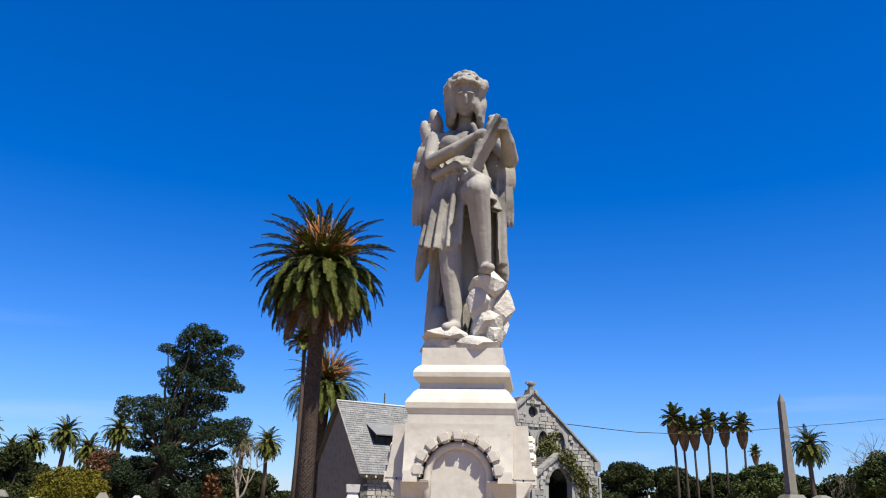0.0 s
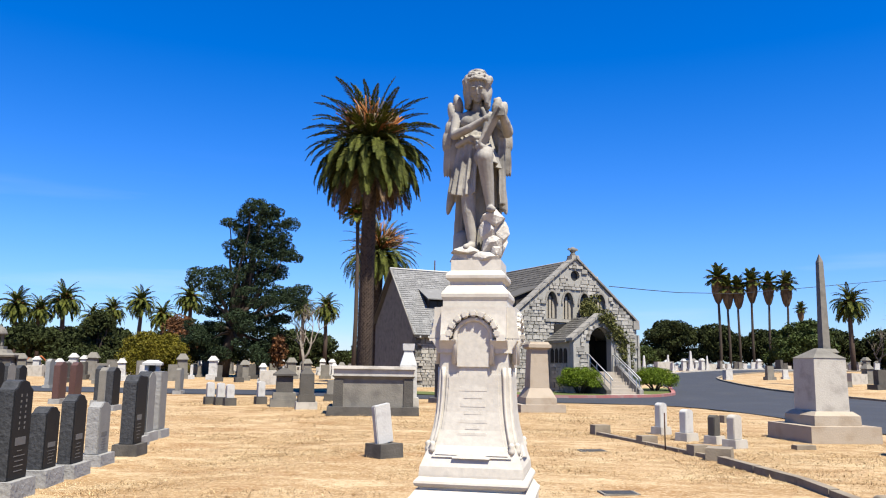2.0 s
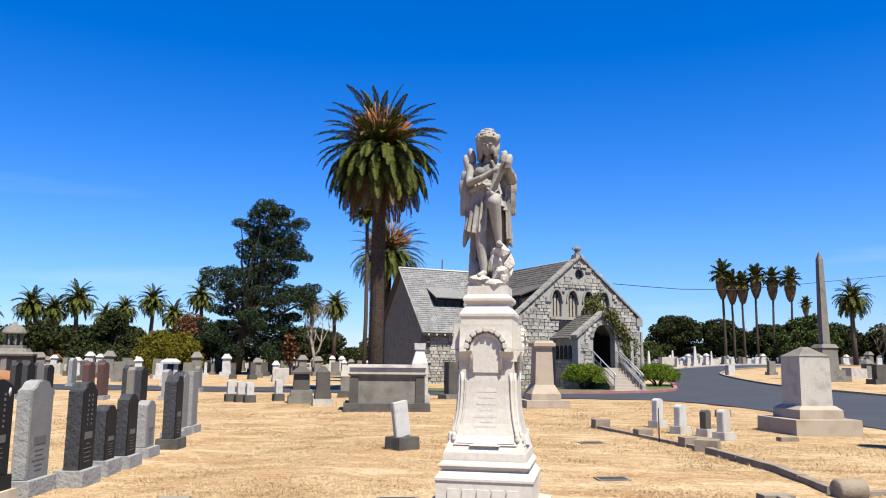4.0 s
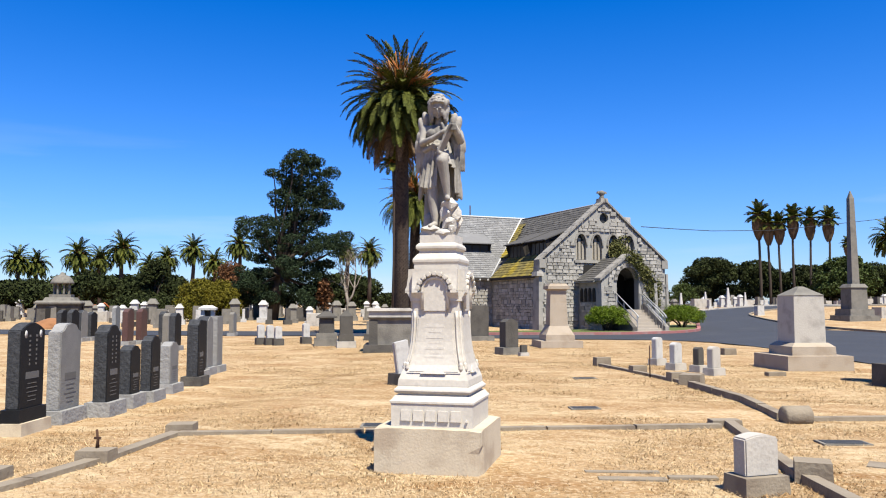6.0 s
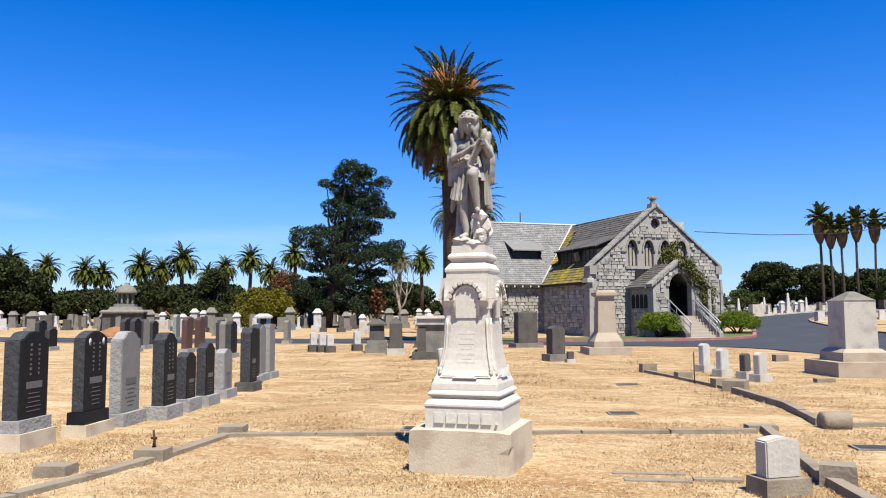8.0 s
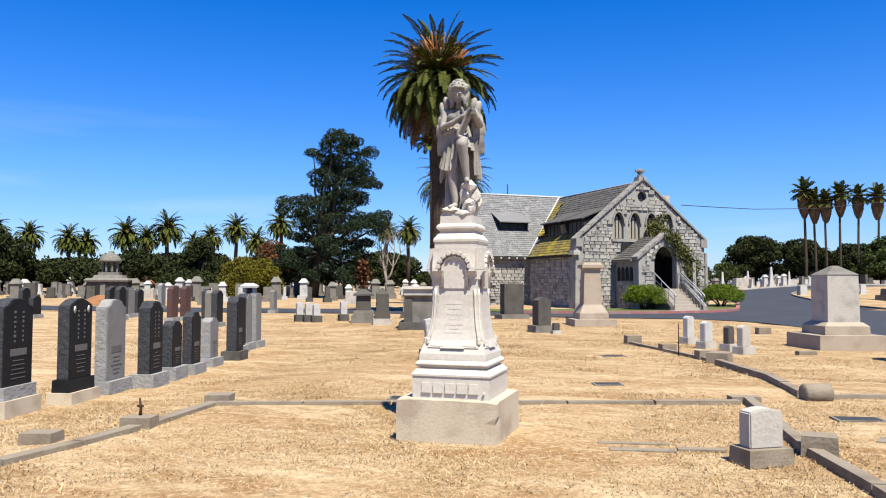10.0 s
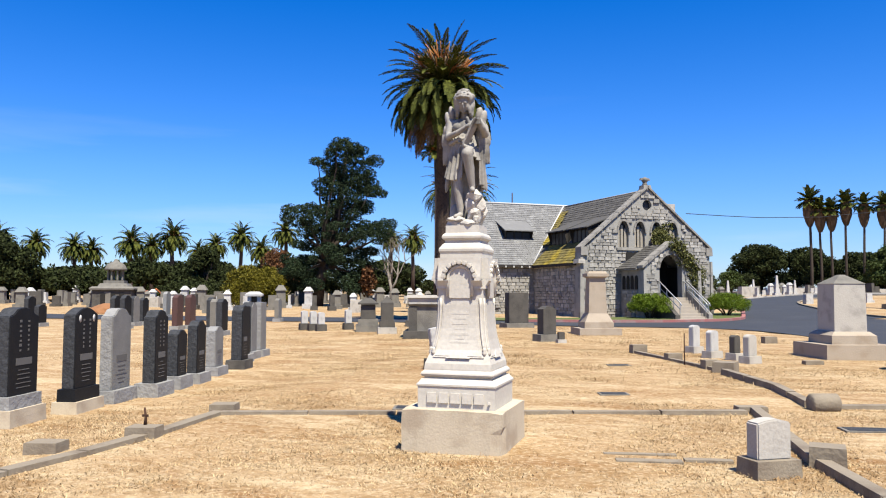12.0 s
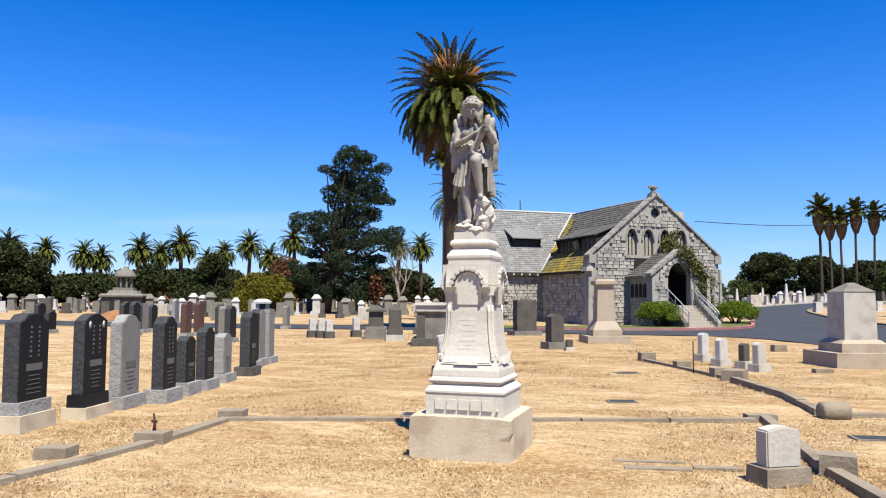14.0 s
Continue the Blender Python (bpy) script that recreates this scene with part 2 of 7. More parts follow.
STALKS = mat("palm_pale_stalks", (0.2592, 0.1944, 0.1152), (0.18, 0.1296, 0.072), 3, 0.8, 15, 0.0, islands=0.4)
PINE = mat("cedar_needles", (0.044, 0.066, 0.030), (0.012, 0.021, 0.011), 0.7, 0.9, 6, 0.0, specular=0.12, islands=0.35)
OAK = mat("dark_green_leaves", (0.04176, 0.0504, 0.0144), (0.02016, 0.02736, 0.00864), 0.5, 0.85, 6, 0.0, specular=0.12, islands=0.5)
OAKLIGHT = mat("mid_green_leaves", (0.0612, 0.0792, 0.018), (0.036, 0.054, 0.0144), 0.5, 0.65, 6, 0.0, specular=0.12, islands=0.45)
GOLDEN = mat("golden_green_leaves", (0.165, 0.135, 0.010), (0.070, 0.066, 0.007), 0.7, 0.7, 6, 0.0, specular=0.12, islands=0.4)
HEDGE = mat("clipped_shrub_leaves", (0.144, 0.1944, 0.01152), (0.072, 0.1152, 0.00864), 1.5, 0.6, 10, 0.0, specular=0.12, islands=0.45)
IVY = mat("ivy_leaves", (0.1368, 0.1332, 0.0396), (0.0648, 0.0684, 0.02016), 2, 0.6, 10, 0.0, specular=0.12, islands=0.5)
RUSSET = mat("russet_leaves", (0.144, 0.054, 0.0144), (0.0936, 0.0432, 0.01584), 0.9, 0.8, 8, 0.0, islands=0.4)
BARK = mat("tree_bark", (0.072, 0.054, 0.0396), (0.0468, 0.036, 0.0288), 4, 0.95, 20, 0.6)
BAREBARK = mat("pale_bare_bark", (0.2376, 0.2016, 0.1692), (0.1728, 0.144, 0.1224), 4, 0.95, 20, 0.5)
LAWN = mat("green_lawn", (0.072, 0.108, 0.0216), (0.108, 0.1152, 0.036), 2, 0.9, 14, 0.7, bump_scale=30)
WIRE = mat("black_cable", (0.0216, 0.0216, 0.0216), (0.0288, 0.0288, 0.0288), 5, 0.6, 20, 0.0)
RUST = mat("rusted_iron", (0.072, 0.0324, 0.018), (0.0504, 0.0252, 0.01584), 8, 0.9, 40, 0.4)
ORANGE = mat("orange_painted_metal", (0.396, 0.1008, 0.0216), (0.3024, 0.0792, 0.0216), 3, 0.6, 20, 0.1)
DIRT = mat("orange_soil", (0.3024, 0.144, 0.0648), (0.2376, 0.108, 0.0468), 2, 0.95, 14, 0.7)
HAZE = mat("distant_hills", (0.16, 0.22, 0.30), (0.13, 0.185, 0.25), 0.02, 1.0, 0.1, 0.0)


# ---- mesh helpers ----
def part(name, bm, material, parent, label=""):
    """Links a bmesh as one mesh object under a thing."""
    me = bpy.data.meshes.new(name)
    bm.to_mesh(me)
    bm.free()
    me.materials.append(material)
    ob = new(name, me)
    ob.parent = parent
    if label:
        ob["label"] = label
    return ob


def raw(name, verts, faces, material, parent=None, smooth=False):
    me = bpy.data.meshes.new(name)
    me.from_pydata(verts, [], faces)
    me.materials.append(material)
    if smooth:
        me.shade_smooth()
    ob = new(name, me)
    ob.parent = parent
    return ob


def thing(name, label, category, x, y, z=0.0, rz=0.0, group="", kind=""):
    ob = new(name)
    ob.empty_display_size = 0.1
    ob.matrix_world = pose(x, y, z, 0, 0, rz)
    return tagged(ob, label, category, group, kind)


def bevel(bm, w):
    if w:
        edges = [e for e in bm.edges if len(e.link_faces) == 2 and e.calc_face_angle(0) > 0.5]
        bmesh.ops.bevel(bm, geom=edges, offset=w, segments=2, affect="EDGES", clamp_overlap=True)
    return bm


def box(x0, x1, y0, y1, z0, z1, tx=0.0, ty=0.0, bev=0.01, bm=None):
    """A box whose top is drawn in by tx and ty at each side."""
    bm = bm or bmesh.new()
    v = [bm.verts.new(p) for p in ((x0, y0, z0), (x1, y0, z0), (x1, y1, z0), (x0, y1, z0),
                                   (x0 + tx, y0 + ty, z1), (x1 - tx, y0 + ty, z1), (x1 - tx, y1 - ty, z1), (x0 + tx, y1 - ty, z1))]
    for f in ((3, 2, 1, 0), (4, 5, 6, 7), (0, 1, 5, 4), (1, 2, 6, 5), (2, 3, 7, 6), (3, 0, 4, 7)):
        bm.faces.new([v[i] for i in f])
    return bevel(bm, bev)


def cbox(w, d, z0, z1, tx=0.0, ty=None, bev=0.01, x=0.0, y=0.0, bm=None):
    return box(x - w / 2, x + w / 2, y - d / 2, y + d / 2, z0, z1, tx, tx if ty is None else ty, bev, bm)


def prism(profile, a, b, axis="y", bev=0.008, bm=None):
    """A profile of (u, z) pushed from a to b along an axis: y takes u as x, x takes u as y."""
    bm = bm or bmesh.new()
    at = (lambda u, z, s: (u, s, z)) if axis == "y" else (lambda u, z, s: (s, u, z))
    f0 = [bm.verts.new(at(u, z, a)) for u, z in profile]
    f1 = [bm.verts.new(at(u, z, b)) for u, z in profile]
    n = len(profile)
    bm.faces.new(f0[::-1])
    bm.faces.new(f1)
    for i in range(n):
        bm.faces.new((f0[i], f0[(i + 1) % n], f1[(i + 1) % n], f1[i]))
    bmesh.ops.recalc_face_normals(bm, faces=bm.faces)
    return bevel(bm, bev)


def rings(section, levels, bm=None):
    """A square-sectioned moulded pile: levels of (half width, half depth, z)."""
    bm = bm or bmesh.new()
    rows = []
    for w, d, z in levels:
        rows.append([bm.verts.new(p) for p in ((-w, -d, z), (w, -d, z), (w, d, z), (-w, d, z))])
    for lo, hi in zip(rows, rows[1:]):
        for i in range(4):
            bm.faces.new((lo[i], lo[(i + 1) % 4], hi[(i + 1) % 4], hi[i]))
    bm.faces.new(rows[0][::-1])
    bm.faces.new(rows[-1])
    return bm


def lathe(profile, steps=20, x=0.0, y=0.0, bm=None):
    bm = bm or bmesh.new()
    rows = [[bm.verts.new((x + r * math.cos(2 * math.pi * i / steps), y + r * math.sin(2 * math.pi * i / steps), z)) for i in range(steps)] for r, z in profile]
    for lo, hi in zip(rows, rows[1:]):
        for i in range(steps):
            bm.faces.new((lo[i], lo[(i + 1) % steps], hi[(i + 1) % steps], hi[i]))
    bm.faces.new(rows[0][::-1])
    bm.faces.new(rows[-1])
    for f in bm.faces:
        f.smooth = True
    return bm


def tube(points, radii, steps=7, bm=None):
    """A tapered tube along points."""
    bm = bm or bmesh.new()
    pts = [Vector(p) for p in points]
    rows = []
    for i, p in enumerate(pts):
        d = (pts[min(i + 1, len(pts) - 1)] - pts[max(i - 1, 0)]).normalized()
        a = d.cross(Vector((0.31, 0.95, 0.05))).normalized()
        b = d.cross(a)
        r = radii[i] if isinstance(radii, (list, tuple)) else radii
        rows.append([bm.verts.new(p + r * (math.cos(2 * math.pi * k / steps) * a + math.sin(2 * math.pi * k / steps) * b)) for k in range(steps)])
    made = [bm.faces.new(rows[0]), bm.faces.new(rows[-1][::-1])]
    for lo, hi in zip(rows, rows[1:]):
        for k in range(steps):
            made.append(bm.faces.new((lo[k], lo[(k + 1) % steps], hi[(k + 1) % steps], hi[k])))
    bmesh.ops.recalc_face_normals(bm, faces=made)
    for f in made:
        f.smooth = True
    return bm


def arch_profile(w, z0, spring, rise, steps=14, u0=0.0):
    """An upright opening or slab, half width w, with an elliptical head."""
    pts = [(u0 - w, z0), (u0 + w, z0)]
    for i in range(steps + 1):
        a = math.pi * i / steps
        pts.append((u0 + w * math.cos(a), spring + rise * math.sin(a)))
    return pts


def pointed_profile(w, z0, spring, rise, steps=7, u0=0.0):
    pts = [(u0 - w, z0), (u0 + w, z0)]
    for i in range(steps + 1):
        a = i / steps
        pts.append((u0 + w * (1 - a ** 1.7), spring + rise * math.sin(a * math.pi / 2)))
    for i in range(steps - 1, -1, -1):
        a = i / steps
        pts.append((u0 - w * (1 - a ** 1.7), spring + rise * math.sin(a * math.pi / 2)))
    return pts


# ---- ground ----
def smooth(a, b, v):
    t = min(1.0, max(0.0, (v - a) / (b - a)))
    return t * t * (3 - 2 * t)


def gz(x, y):
    """Height of the ground: flat round the monument, a slow rise towards the far lots."""
    d = math.hypot(x - 2, y + 8)
    s = smooth(-8, 12, x - 0.12 * (y - 40)) if y > 20 else 0.0
    z = s * min(1.5, 0.035 * max(0.0, d - 48)) + (1 - s) * min(2.0, 0.008 * max(0.0, d - 45))
    return z - 0.11 * (1 - smooth(-6, -3, x)) * (1 - smooth(9, 18, y))


def axis_steps(lo, hi, fine_lo, fine_hi, fine):
    v, out = fine_lo, []
    while v < fine_hi:
        out.append(v)
        v += fine
    step, w = fine, fine_hi
    while w < hi:
        out.append(w)
        step *= 1.12
        w += step
    out.append(hi)
    step, w = fine, fine_lo - fine
    left = []
    while w > lo:
        left.append(w)
        step *= 1.12
        w -= step
    left.append(lo)
    return left[::-1] + out


def build_ground():
    xs, ys = axis_steps(-2500, 2500, -14, 16, 0.5), axis_steps(-600, 3500, -9, 34, 0.5)
    verts = []
    for y in ys:
        for x in xs:
            near = 1 - smooth(30, 60, math.hypot(x, y))
            verts.append((x, y, gz(x, y) + 0.025 * near * (noise.noise((x * 0.5, y * 0.5, 0)) + 0.4 * noise.noise((x * 1.9, y * 1.9, 3))) - 0.012))
    nx = len(xs)
    faces = [(j * nx + i, j * nx + i + 1, (j + 1) * nx + i + 1, (j + 1) * nx + i) for j in range(len(ys) - 1) for i in range(nx - 1)]
    tagged(raw("ground", verts, faces, GRASS, smooth=True), "dry straw-coloured cemetery grass over flat ground", "ground", kind="structure")


build_ground()


def resample(line, n):
    pts = [Vector((*p, 0)) for p in line]
    lens = [0.0]
    for a, b in zip(pts, pts[1:]):
        lens.append(lens[-1] + (b - a).length)
    out = []
    for i in range(n):
        s = lens[-1] * i / (n - 1)
        k = max(j for j in range(len(lens)) if lens[j] <= s + 1e-9)
        k = min(k, len(pts) - 2)
        f = (s - lens[k]) / max(1e-9, lens[k + 1] - lens[k])
        p = pts[k].lerp(pts[k + 1], f)
        out.append((p.x, p.y))
    for _ in range(3):
        out = [out[0]] + [tuple((a + 2 * b + c) / 4 for a, b, c in zip(out[i - 1], out[i], out[i + 1])) for i in range(1, n - 1)] + [out[-1]]
    return out


def strip(name, left, right, material, lift, n=90, across=6):
    a, b = resample(left, n), resample(right, n)
    verts = []
    for p, q in zip(a, b):
        for k in range(across + 1):
            f = k / across
            x, y = p[0] + (q[0] - p[0]) * f, p[1] + (q[1] - p[1]) * f
            verts.append((x, y, gz(x, y) + lift))
    w = across + 1
    faces = [(i * w + k, i * w + k + 1, (i + 1) * w + k + 1, (i + 1) * w + k) for i in range(n - 1) for k in range(across)]
    return raw(name, verts, faces, material)


def kerb_line(name, line, w, h, material, n=60, closed=False, base=-0.05):
    pts = resample(line, n)
    bm = bmesh.new()
    rows = []
    for i, p in enumerate(pts):
        q0, q1 = pts[max(0, i - 1)], pts[min(n - 1, i + 1)]
        d = Vector((q1[0] - q0[0], q1[1] - q0[1])).normalized()
        o = Vector((-d.y, d.x)) * w / 2
        z = gz(*p)
        rows.append([bm.verts.new(v) for v in ((p[0] - o.x, p[1] - o.y, z + base), (p[0] - o.x, p[1] - o.y, z + h), (p[0] + o.x, p[1] + o.y, z + h), (p[0] + o.x, p[1] + o.y, z + base))])
    for a, b in zip(rows, rows[1:]):
        for k in range(3):
            bm.faces.new((a[k], a[k + 1], b[k + 1], b[k]))
    bm.faces.new(rows[0])
    bm.faces.new(rows[-1][::-1])
    bmesh.ops.recalc_face_normals(bm, faces=bm.faces)
    me = bpy.data.meshes.new(name)
    bm.to_mesh(me)
    bm.free()
    me.materials.append(material)
    return new(name, me)


NEAR_EDGE = [(-120, 18), (-60, 23), (-30, 26.5), (-17.5, 28), (-13, 29.2), (-8, 29), (-3.3, 28), (0, 27.8), (2.8, 28.6), (4.8, 27.4), (6.0, 24.5), (6.9, 21), (7.9, 15.3), (9.6, 5), (11, -10), (14, -40)]
FAR_EDGE = [(-120, 24), (-60, 29), (-30, 32), (-20, 33.6), (-15, 35), (-10, 34.5), (-5, 32), (-1.3, 32.8), (1.5, 34.2), (4.4, 37), (9.5, 41), (13.5, 42.3), (15.5, 38.6), (17.5, 30), (20, 10), (23, -10), (27, -40)]
tagged(strip("road", NEAR_EDGE, FAR_EDGE, ASPHALT, 0.016, 140, 8), "grey asphalt cemetery lane curving past the chapel", "road", kind="structure")
tagged(strip("road_branch", [(3.6, 35.5), (5.6, 40.5), (6.1, 48), (5.5, 60), (5.8, 70), (9, 76.5), (14, 79.5), (19, 81.5), (40, 88)],
             [(13.5, 42.5), (12.0, 46), (11.2, 52), (10.9, 58), (11.2, 62), (13, 68), (17, 74), (24, 79), (40, 84)], ASPHALT, 0.011, 90, 8),
       "grey asphalt branch of the lane behind the chapel", "road", kind="structure")
tagged(kerb_line("kerb_island", [(40, 83.8), (24, 78.8), (17, 73.8), (13, 67.8), (11.3, 62), (11.0, 58), (11.3, 52), (12.1, 46), (13.6, 42.4), (15.6, 38.6), (17.6, 30), (20, 10)], 0.2, 0.11, KERB, 120),
       "pale concrete kerb round the grass island", "kerb", kind="structure")
tagged(kerb_line("kerb_far", [(5.4, 60), (5.7, 70), (8.9, 76.7), (14, 79.7), (19, 81.7), (40, 88.2)], 0.25, 0.14, PALE, 60), "pale concrete kerb along the far lots", "kerb", kind="structure")
tagged(kerb_line("kerb_chapel", [(-6, 31.8), (-1.3, 32.8), (1.5, 34.2), (4.3, 37), (5.6, 40.5), (6.1, 48)], 0.22, 0.15, REDKERB, 60), "red-painted kerb of the chapel forecourt", "kerb", kind="structure")


# ---- angel monument ----
DIE = [(0.84, 0.345), (0.90, 0.322), (0.98, 0.288), (1.08, 0.265), (1.20, 0.249), (1.35, 0.239), (1.60, 0.236)]


def die_half(z):
    for (z0, w0), (z1, w1) in zip(DIE, DIE[1:]):
        if z <= z1:
            f = max(0.0, (z - z0) / (z1 - z0))
            return w0 + (w1 - w0) * f
    return DIE[-1][1]


def face_panel(width, z0, z1, head, off, rows=14):
    """A raised tablet that follows the curve of the die's front, with a round head."""
    bm = bmesh.new()
    lines = []
    for i in range(rows + 9):
        if i < rows:
            z, w = z0 + (z1 - z0) * i / (rows - 1), width
        else:
            a = (i - rows + 1) / 9 * math.pi / 2
            z, w = z1 + head * math.sin(a), max(0.004, 0.78 * width * math.cos(a))
        y = -die_half(z) - off
        lines.append([bm.verts.new(p) for p in ((-w, y + off + 0.01, z), (-w, y, z), (w, y, z), (w, y + off + 0.01, z))])
    for a, b in zip(lines, lines[1:]):
        for k in range(3):
            bm.faces.new((a[k], a[k + 1], b[k + 1], b[k]))
    bm.faces.new(lines[-1])
    bmesh.ops.recalc_face_normals(bm, faces=bm.faces)
    return bm


def great_tablet(inset, off):
    """The raised panel of a face: it widens with the die's foot, has square shoulders and a round head."""
    rows = [(z, die_half(z) - 0.052 - inset) for z in (0.905 + inset, 0.94, 0.98, 1.03, 1.08, 1.14, 1.20, 1.28, 1.36, 1.452 - inset)]
    r = 0.118 - inset
    rows += [(1.4525 - inset + (r + inset) * math.sin(a), max(0.003, r * math.cos(a))) for a in (math.pi / 2 * i / 10 for i in range(11))]
    bm = bmesh.new()
    lines = []
    for z, w in rows:
        y = -die_half(z) - off
        lines.append([bm.verts.new(p) for p in ((-w, y + off + 0.01, z), (-w, y, z), (w, y, z), (w, y + off + 0.01, z))])
    for a, b in zip(lines, lines[1:]):
        for k in range(3):
            bm.faces.new((a[k], a[k + 1], b[k + 1], b[k]))
    bm.faces.new(lines[0])
    bm.faces.new(lines[-1])
    bmesh.ops.recalc_face_normals(bm, faces=bm.faces)
    return bm


def hood(half=0.225, top=1.915, spring=1.70, r=0.152):
    """A projecting hood over a face's niche: its front swells towards the foot and a round arch is cut through it."""
    bm = bmesh.new()
    corner = math.atan2(top - spring, half)
    angles = sorted([math.pi * i / 24 for i in range(25)] + [corner, math.pi - corner])
    lines = []
    for a in angles:
        c, sn = math.cos(a), math.sin(a)
        far = min(half / max(1e-6, abs(c)), (top - spring) / max(1e-6, sn))
        line = [(r * c, -0.20, spring + r * sn)]
        for k in range(5):
            q = r + (far - r) * k / 4
            t = (q * sn) / (top - spring)
            line.append((q * c, -0.284 - 0.028 * (1 - t) ** 2, spring + q * sn))
        line.append((far * c, -0.20, spring + far * sn))
        lines.append([bm.verts.new(p) for p in line])
    for a, b in zip(lines, lines[1:]):
        for k in range(6):
            bm.faces.new((a[k], a[k + 1], b[k + 1], b[k]))
    bm.faces.new(lines[0])
    bm.faces.new(lines[-1])
    bmesh.ops.recalc_face_normals(bm, faces=bm.faces)
    return bm


def build_monument():
    m = thing("angel_pedestal", "carved white marble pedestal on a sandy concrete plinth", "monument", 0, 0)
    bm = box(-0.53, 0.51, -0.53, 0.53, -0.15, 0.40, 0.004, 0.004, 0.0)
    bmesh.ops.subdivide_edges(bm, edges=bm.edges[:], cuts=7, use_grid_fill=True)
    for v in bm.verts:
        edge = (abs(v.co.x) > 0.48) + (abs(v.co.y) > 0.5) + (v.co.z > 0.38)
        k = 0.004 if edge < 2 else 0.012
        v.co += Vector((noise.noise(v.co * 6), noise.noise(v.co * 6 + Vector((9, 0, 0))), noise.noise(v.co * 6 + Vector((0, 9, 0))))) * k * 0.5
        if edge == 3:
            v.co.z -= 0.012
        if v.co.x > 0.42 and v.co.y < -0.44 and v.co.z < 0.22:
            v.co.x -= 0.03
            v.co.y += 0.015
    part("plinth", bm, PLINTH, m, "worn sandy concrete plinth")
    part("name_block", rings(4, [(0.40, 0.40, 0.398), (0.402, 0.402, 0.615), (0.412, 0.412, 0.622), (0.412, 0.412, 0.640), (0.395, 0.395, 0.655), (0.372, 0.372, 0.69)]), MARBLE, m)
    part("base_moulding", rings(4, [(0.345, 0.345, 0.688), (0.345, 0.345, 0.705), (0.372, 0.372, 0.718), (0.380, 0.380, 0.735), (0.376, 0.376, 0.750), (0.350, 0.350, 0.775), (0.35, 0.35, 0.79), (0.345, 0.345, 0.842)]), MARBLE, m)
    part("die", rings(4, [(w, w, z) for z, w in DIE]), MARBLE, m)
    for k in range(4):
        turn = Matrix.Rotation(k * math.pi / 2, 4, "Z")
        for name, bm, mt in (("tablet", great_tablet(0.0, 0.011), MARBLE), ("tablet_inner", great_tablet(0.016, 0.017), MARBLE),
                             ("foot_panel", face_panel(0.125, 0.900, 0.908, 0.055, 0.026, 3), MARBLE)):
            bm.transform(turn)
            part(name, bm, mt, m)
        for s in (-1, 1):
            pts = [(s * (die_half(z) - 0.028), -die_half(z) - 0.004, z) for z in (0.97, 1.03, 1.1, 1.2, 1.3, 1.42, 1.5)]
            bm = tube(pts, [0.014, 0.012, 0.011, 0.011, 0.011, 0.012, 0.014], 8)
            bm.transform(turn)
            part("corner_roll", bm, MARBLE, m)
            bm = lathe([(0.006, -0.035), (0.022, -0.02), (0.026, 0.0), (0.016, 0.02), (0.022, 0.035), (0.008, 0.05)], 9)
            bm.transform(turn @ Matrix.Translation((s * (die_half(0.96) - 0.03), -die_half(0.96) - 0.006, 0.955)))
            part("drop_ornament", bm, MARBLE, m)
        bm = hood()
        bm.transform(turn)
        part("hood", bm, MARBLE, m)
        # brackets and bead stones under each side of the arch
        for s in (-1, 1):
            bm = prism([(-0.300, 1.684), (-0.262, 1.622), (-0.262, 1.596), (-0.20, 1.596), (-0.20, 1.69), (-0.300, 1.69)], min(s * 0.118, s * 0.236), max(s * 0.118, s * 0.236), "x", 0.004)
            bm.transform(turn)
            part("impost", bm, MARBLE, m)
            for j in range(2):
                bm = box(s * 0.193 - 0.030, s * 0.193 + 0.030, -0.318 + 0.056 * j, -0.265 + 0.056 * j, 1.680, 1.724, 0.003, 0.003, 0.011)
                bm.transform(turn)
                part("corbel_stone", bm, MARBLE, m)
        # rim of rounded blocks on the arch, then the moulded niche inside it
        for i in range(9):
            a0, a1 = math.pi * i / 9 + 0.016, math.pi * (i + 1) / 9 - 0.016
            prof = [(r * math.cos(q), 1.70 + r * math.sin(q)) for r, q in ((0.146, a0), (0.182, a0), (0.193, a0 + 0.07), (0.194, a1 - 0.07), (0.182, a1), (0.146, a1))]
            bm = prism(prof, -0.322 + 0.012 * math.sin((a0 + a1) / 2), -0.215, "y", 0.009)
            bm.transform(turn)
            part("arch_stone", bm, MARBLE, m)
        bm = tube([(0.128, -0.268, 1.52)] + [(0.128 * math.cos(math.pi * i / 16), -0.268, 1.70 + 0.128 * math.sin(math.pi * i / 16)) for i in range(17)] + [(-0.128, -0.268, 1.52)], 0.017, 8)
        bm.transform(turn)
        part("niche_moulding", bm, MARBLE, m)
        bm = prism(arch_profile(0.116, 1.50, 1.70, 0.116), -0.266, -0.20, "y", 0.004)
        bm.transform(turn)
        part("niche_tablet", bm, MARBLE, m)
    part("upper_block", rings(4, [(0.225, 0.225, 1.58), (0.225, 0.225, 1.965)]), MARBLE, m)
    part("cornice", rings(4, [(0.224, 0.224, 1.96), (0.230, 0.230, 1.974), (0.236, 0.236, 1.985), (0.237, 0.237, 2.008), (0.230, 0.230, 2.024), (0.222, 0.222, 2.032), (0.205, 0.205, 2.058), (0.184, 0.184, 2.076),
                               (0.183, 0.183, 2.098), (0.200, 0.200, 2.110), (0.210, 0.210, 2.122), (0.211, 0.211, 2.142), (0.205, 0.205, 2.156), (0.192, 0.192, 2.170), (0.180, 0.180, 2.178), (0.178, 0.178, 2.255)]), MARBLE, m)
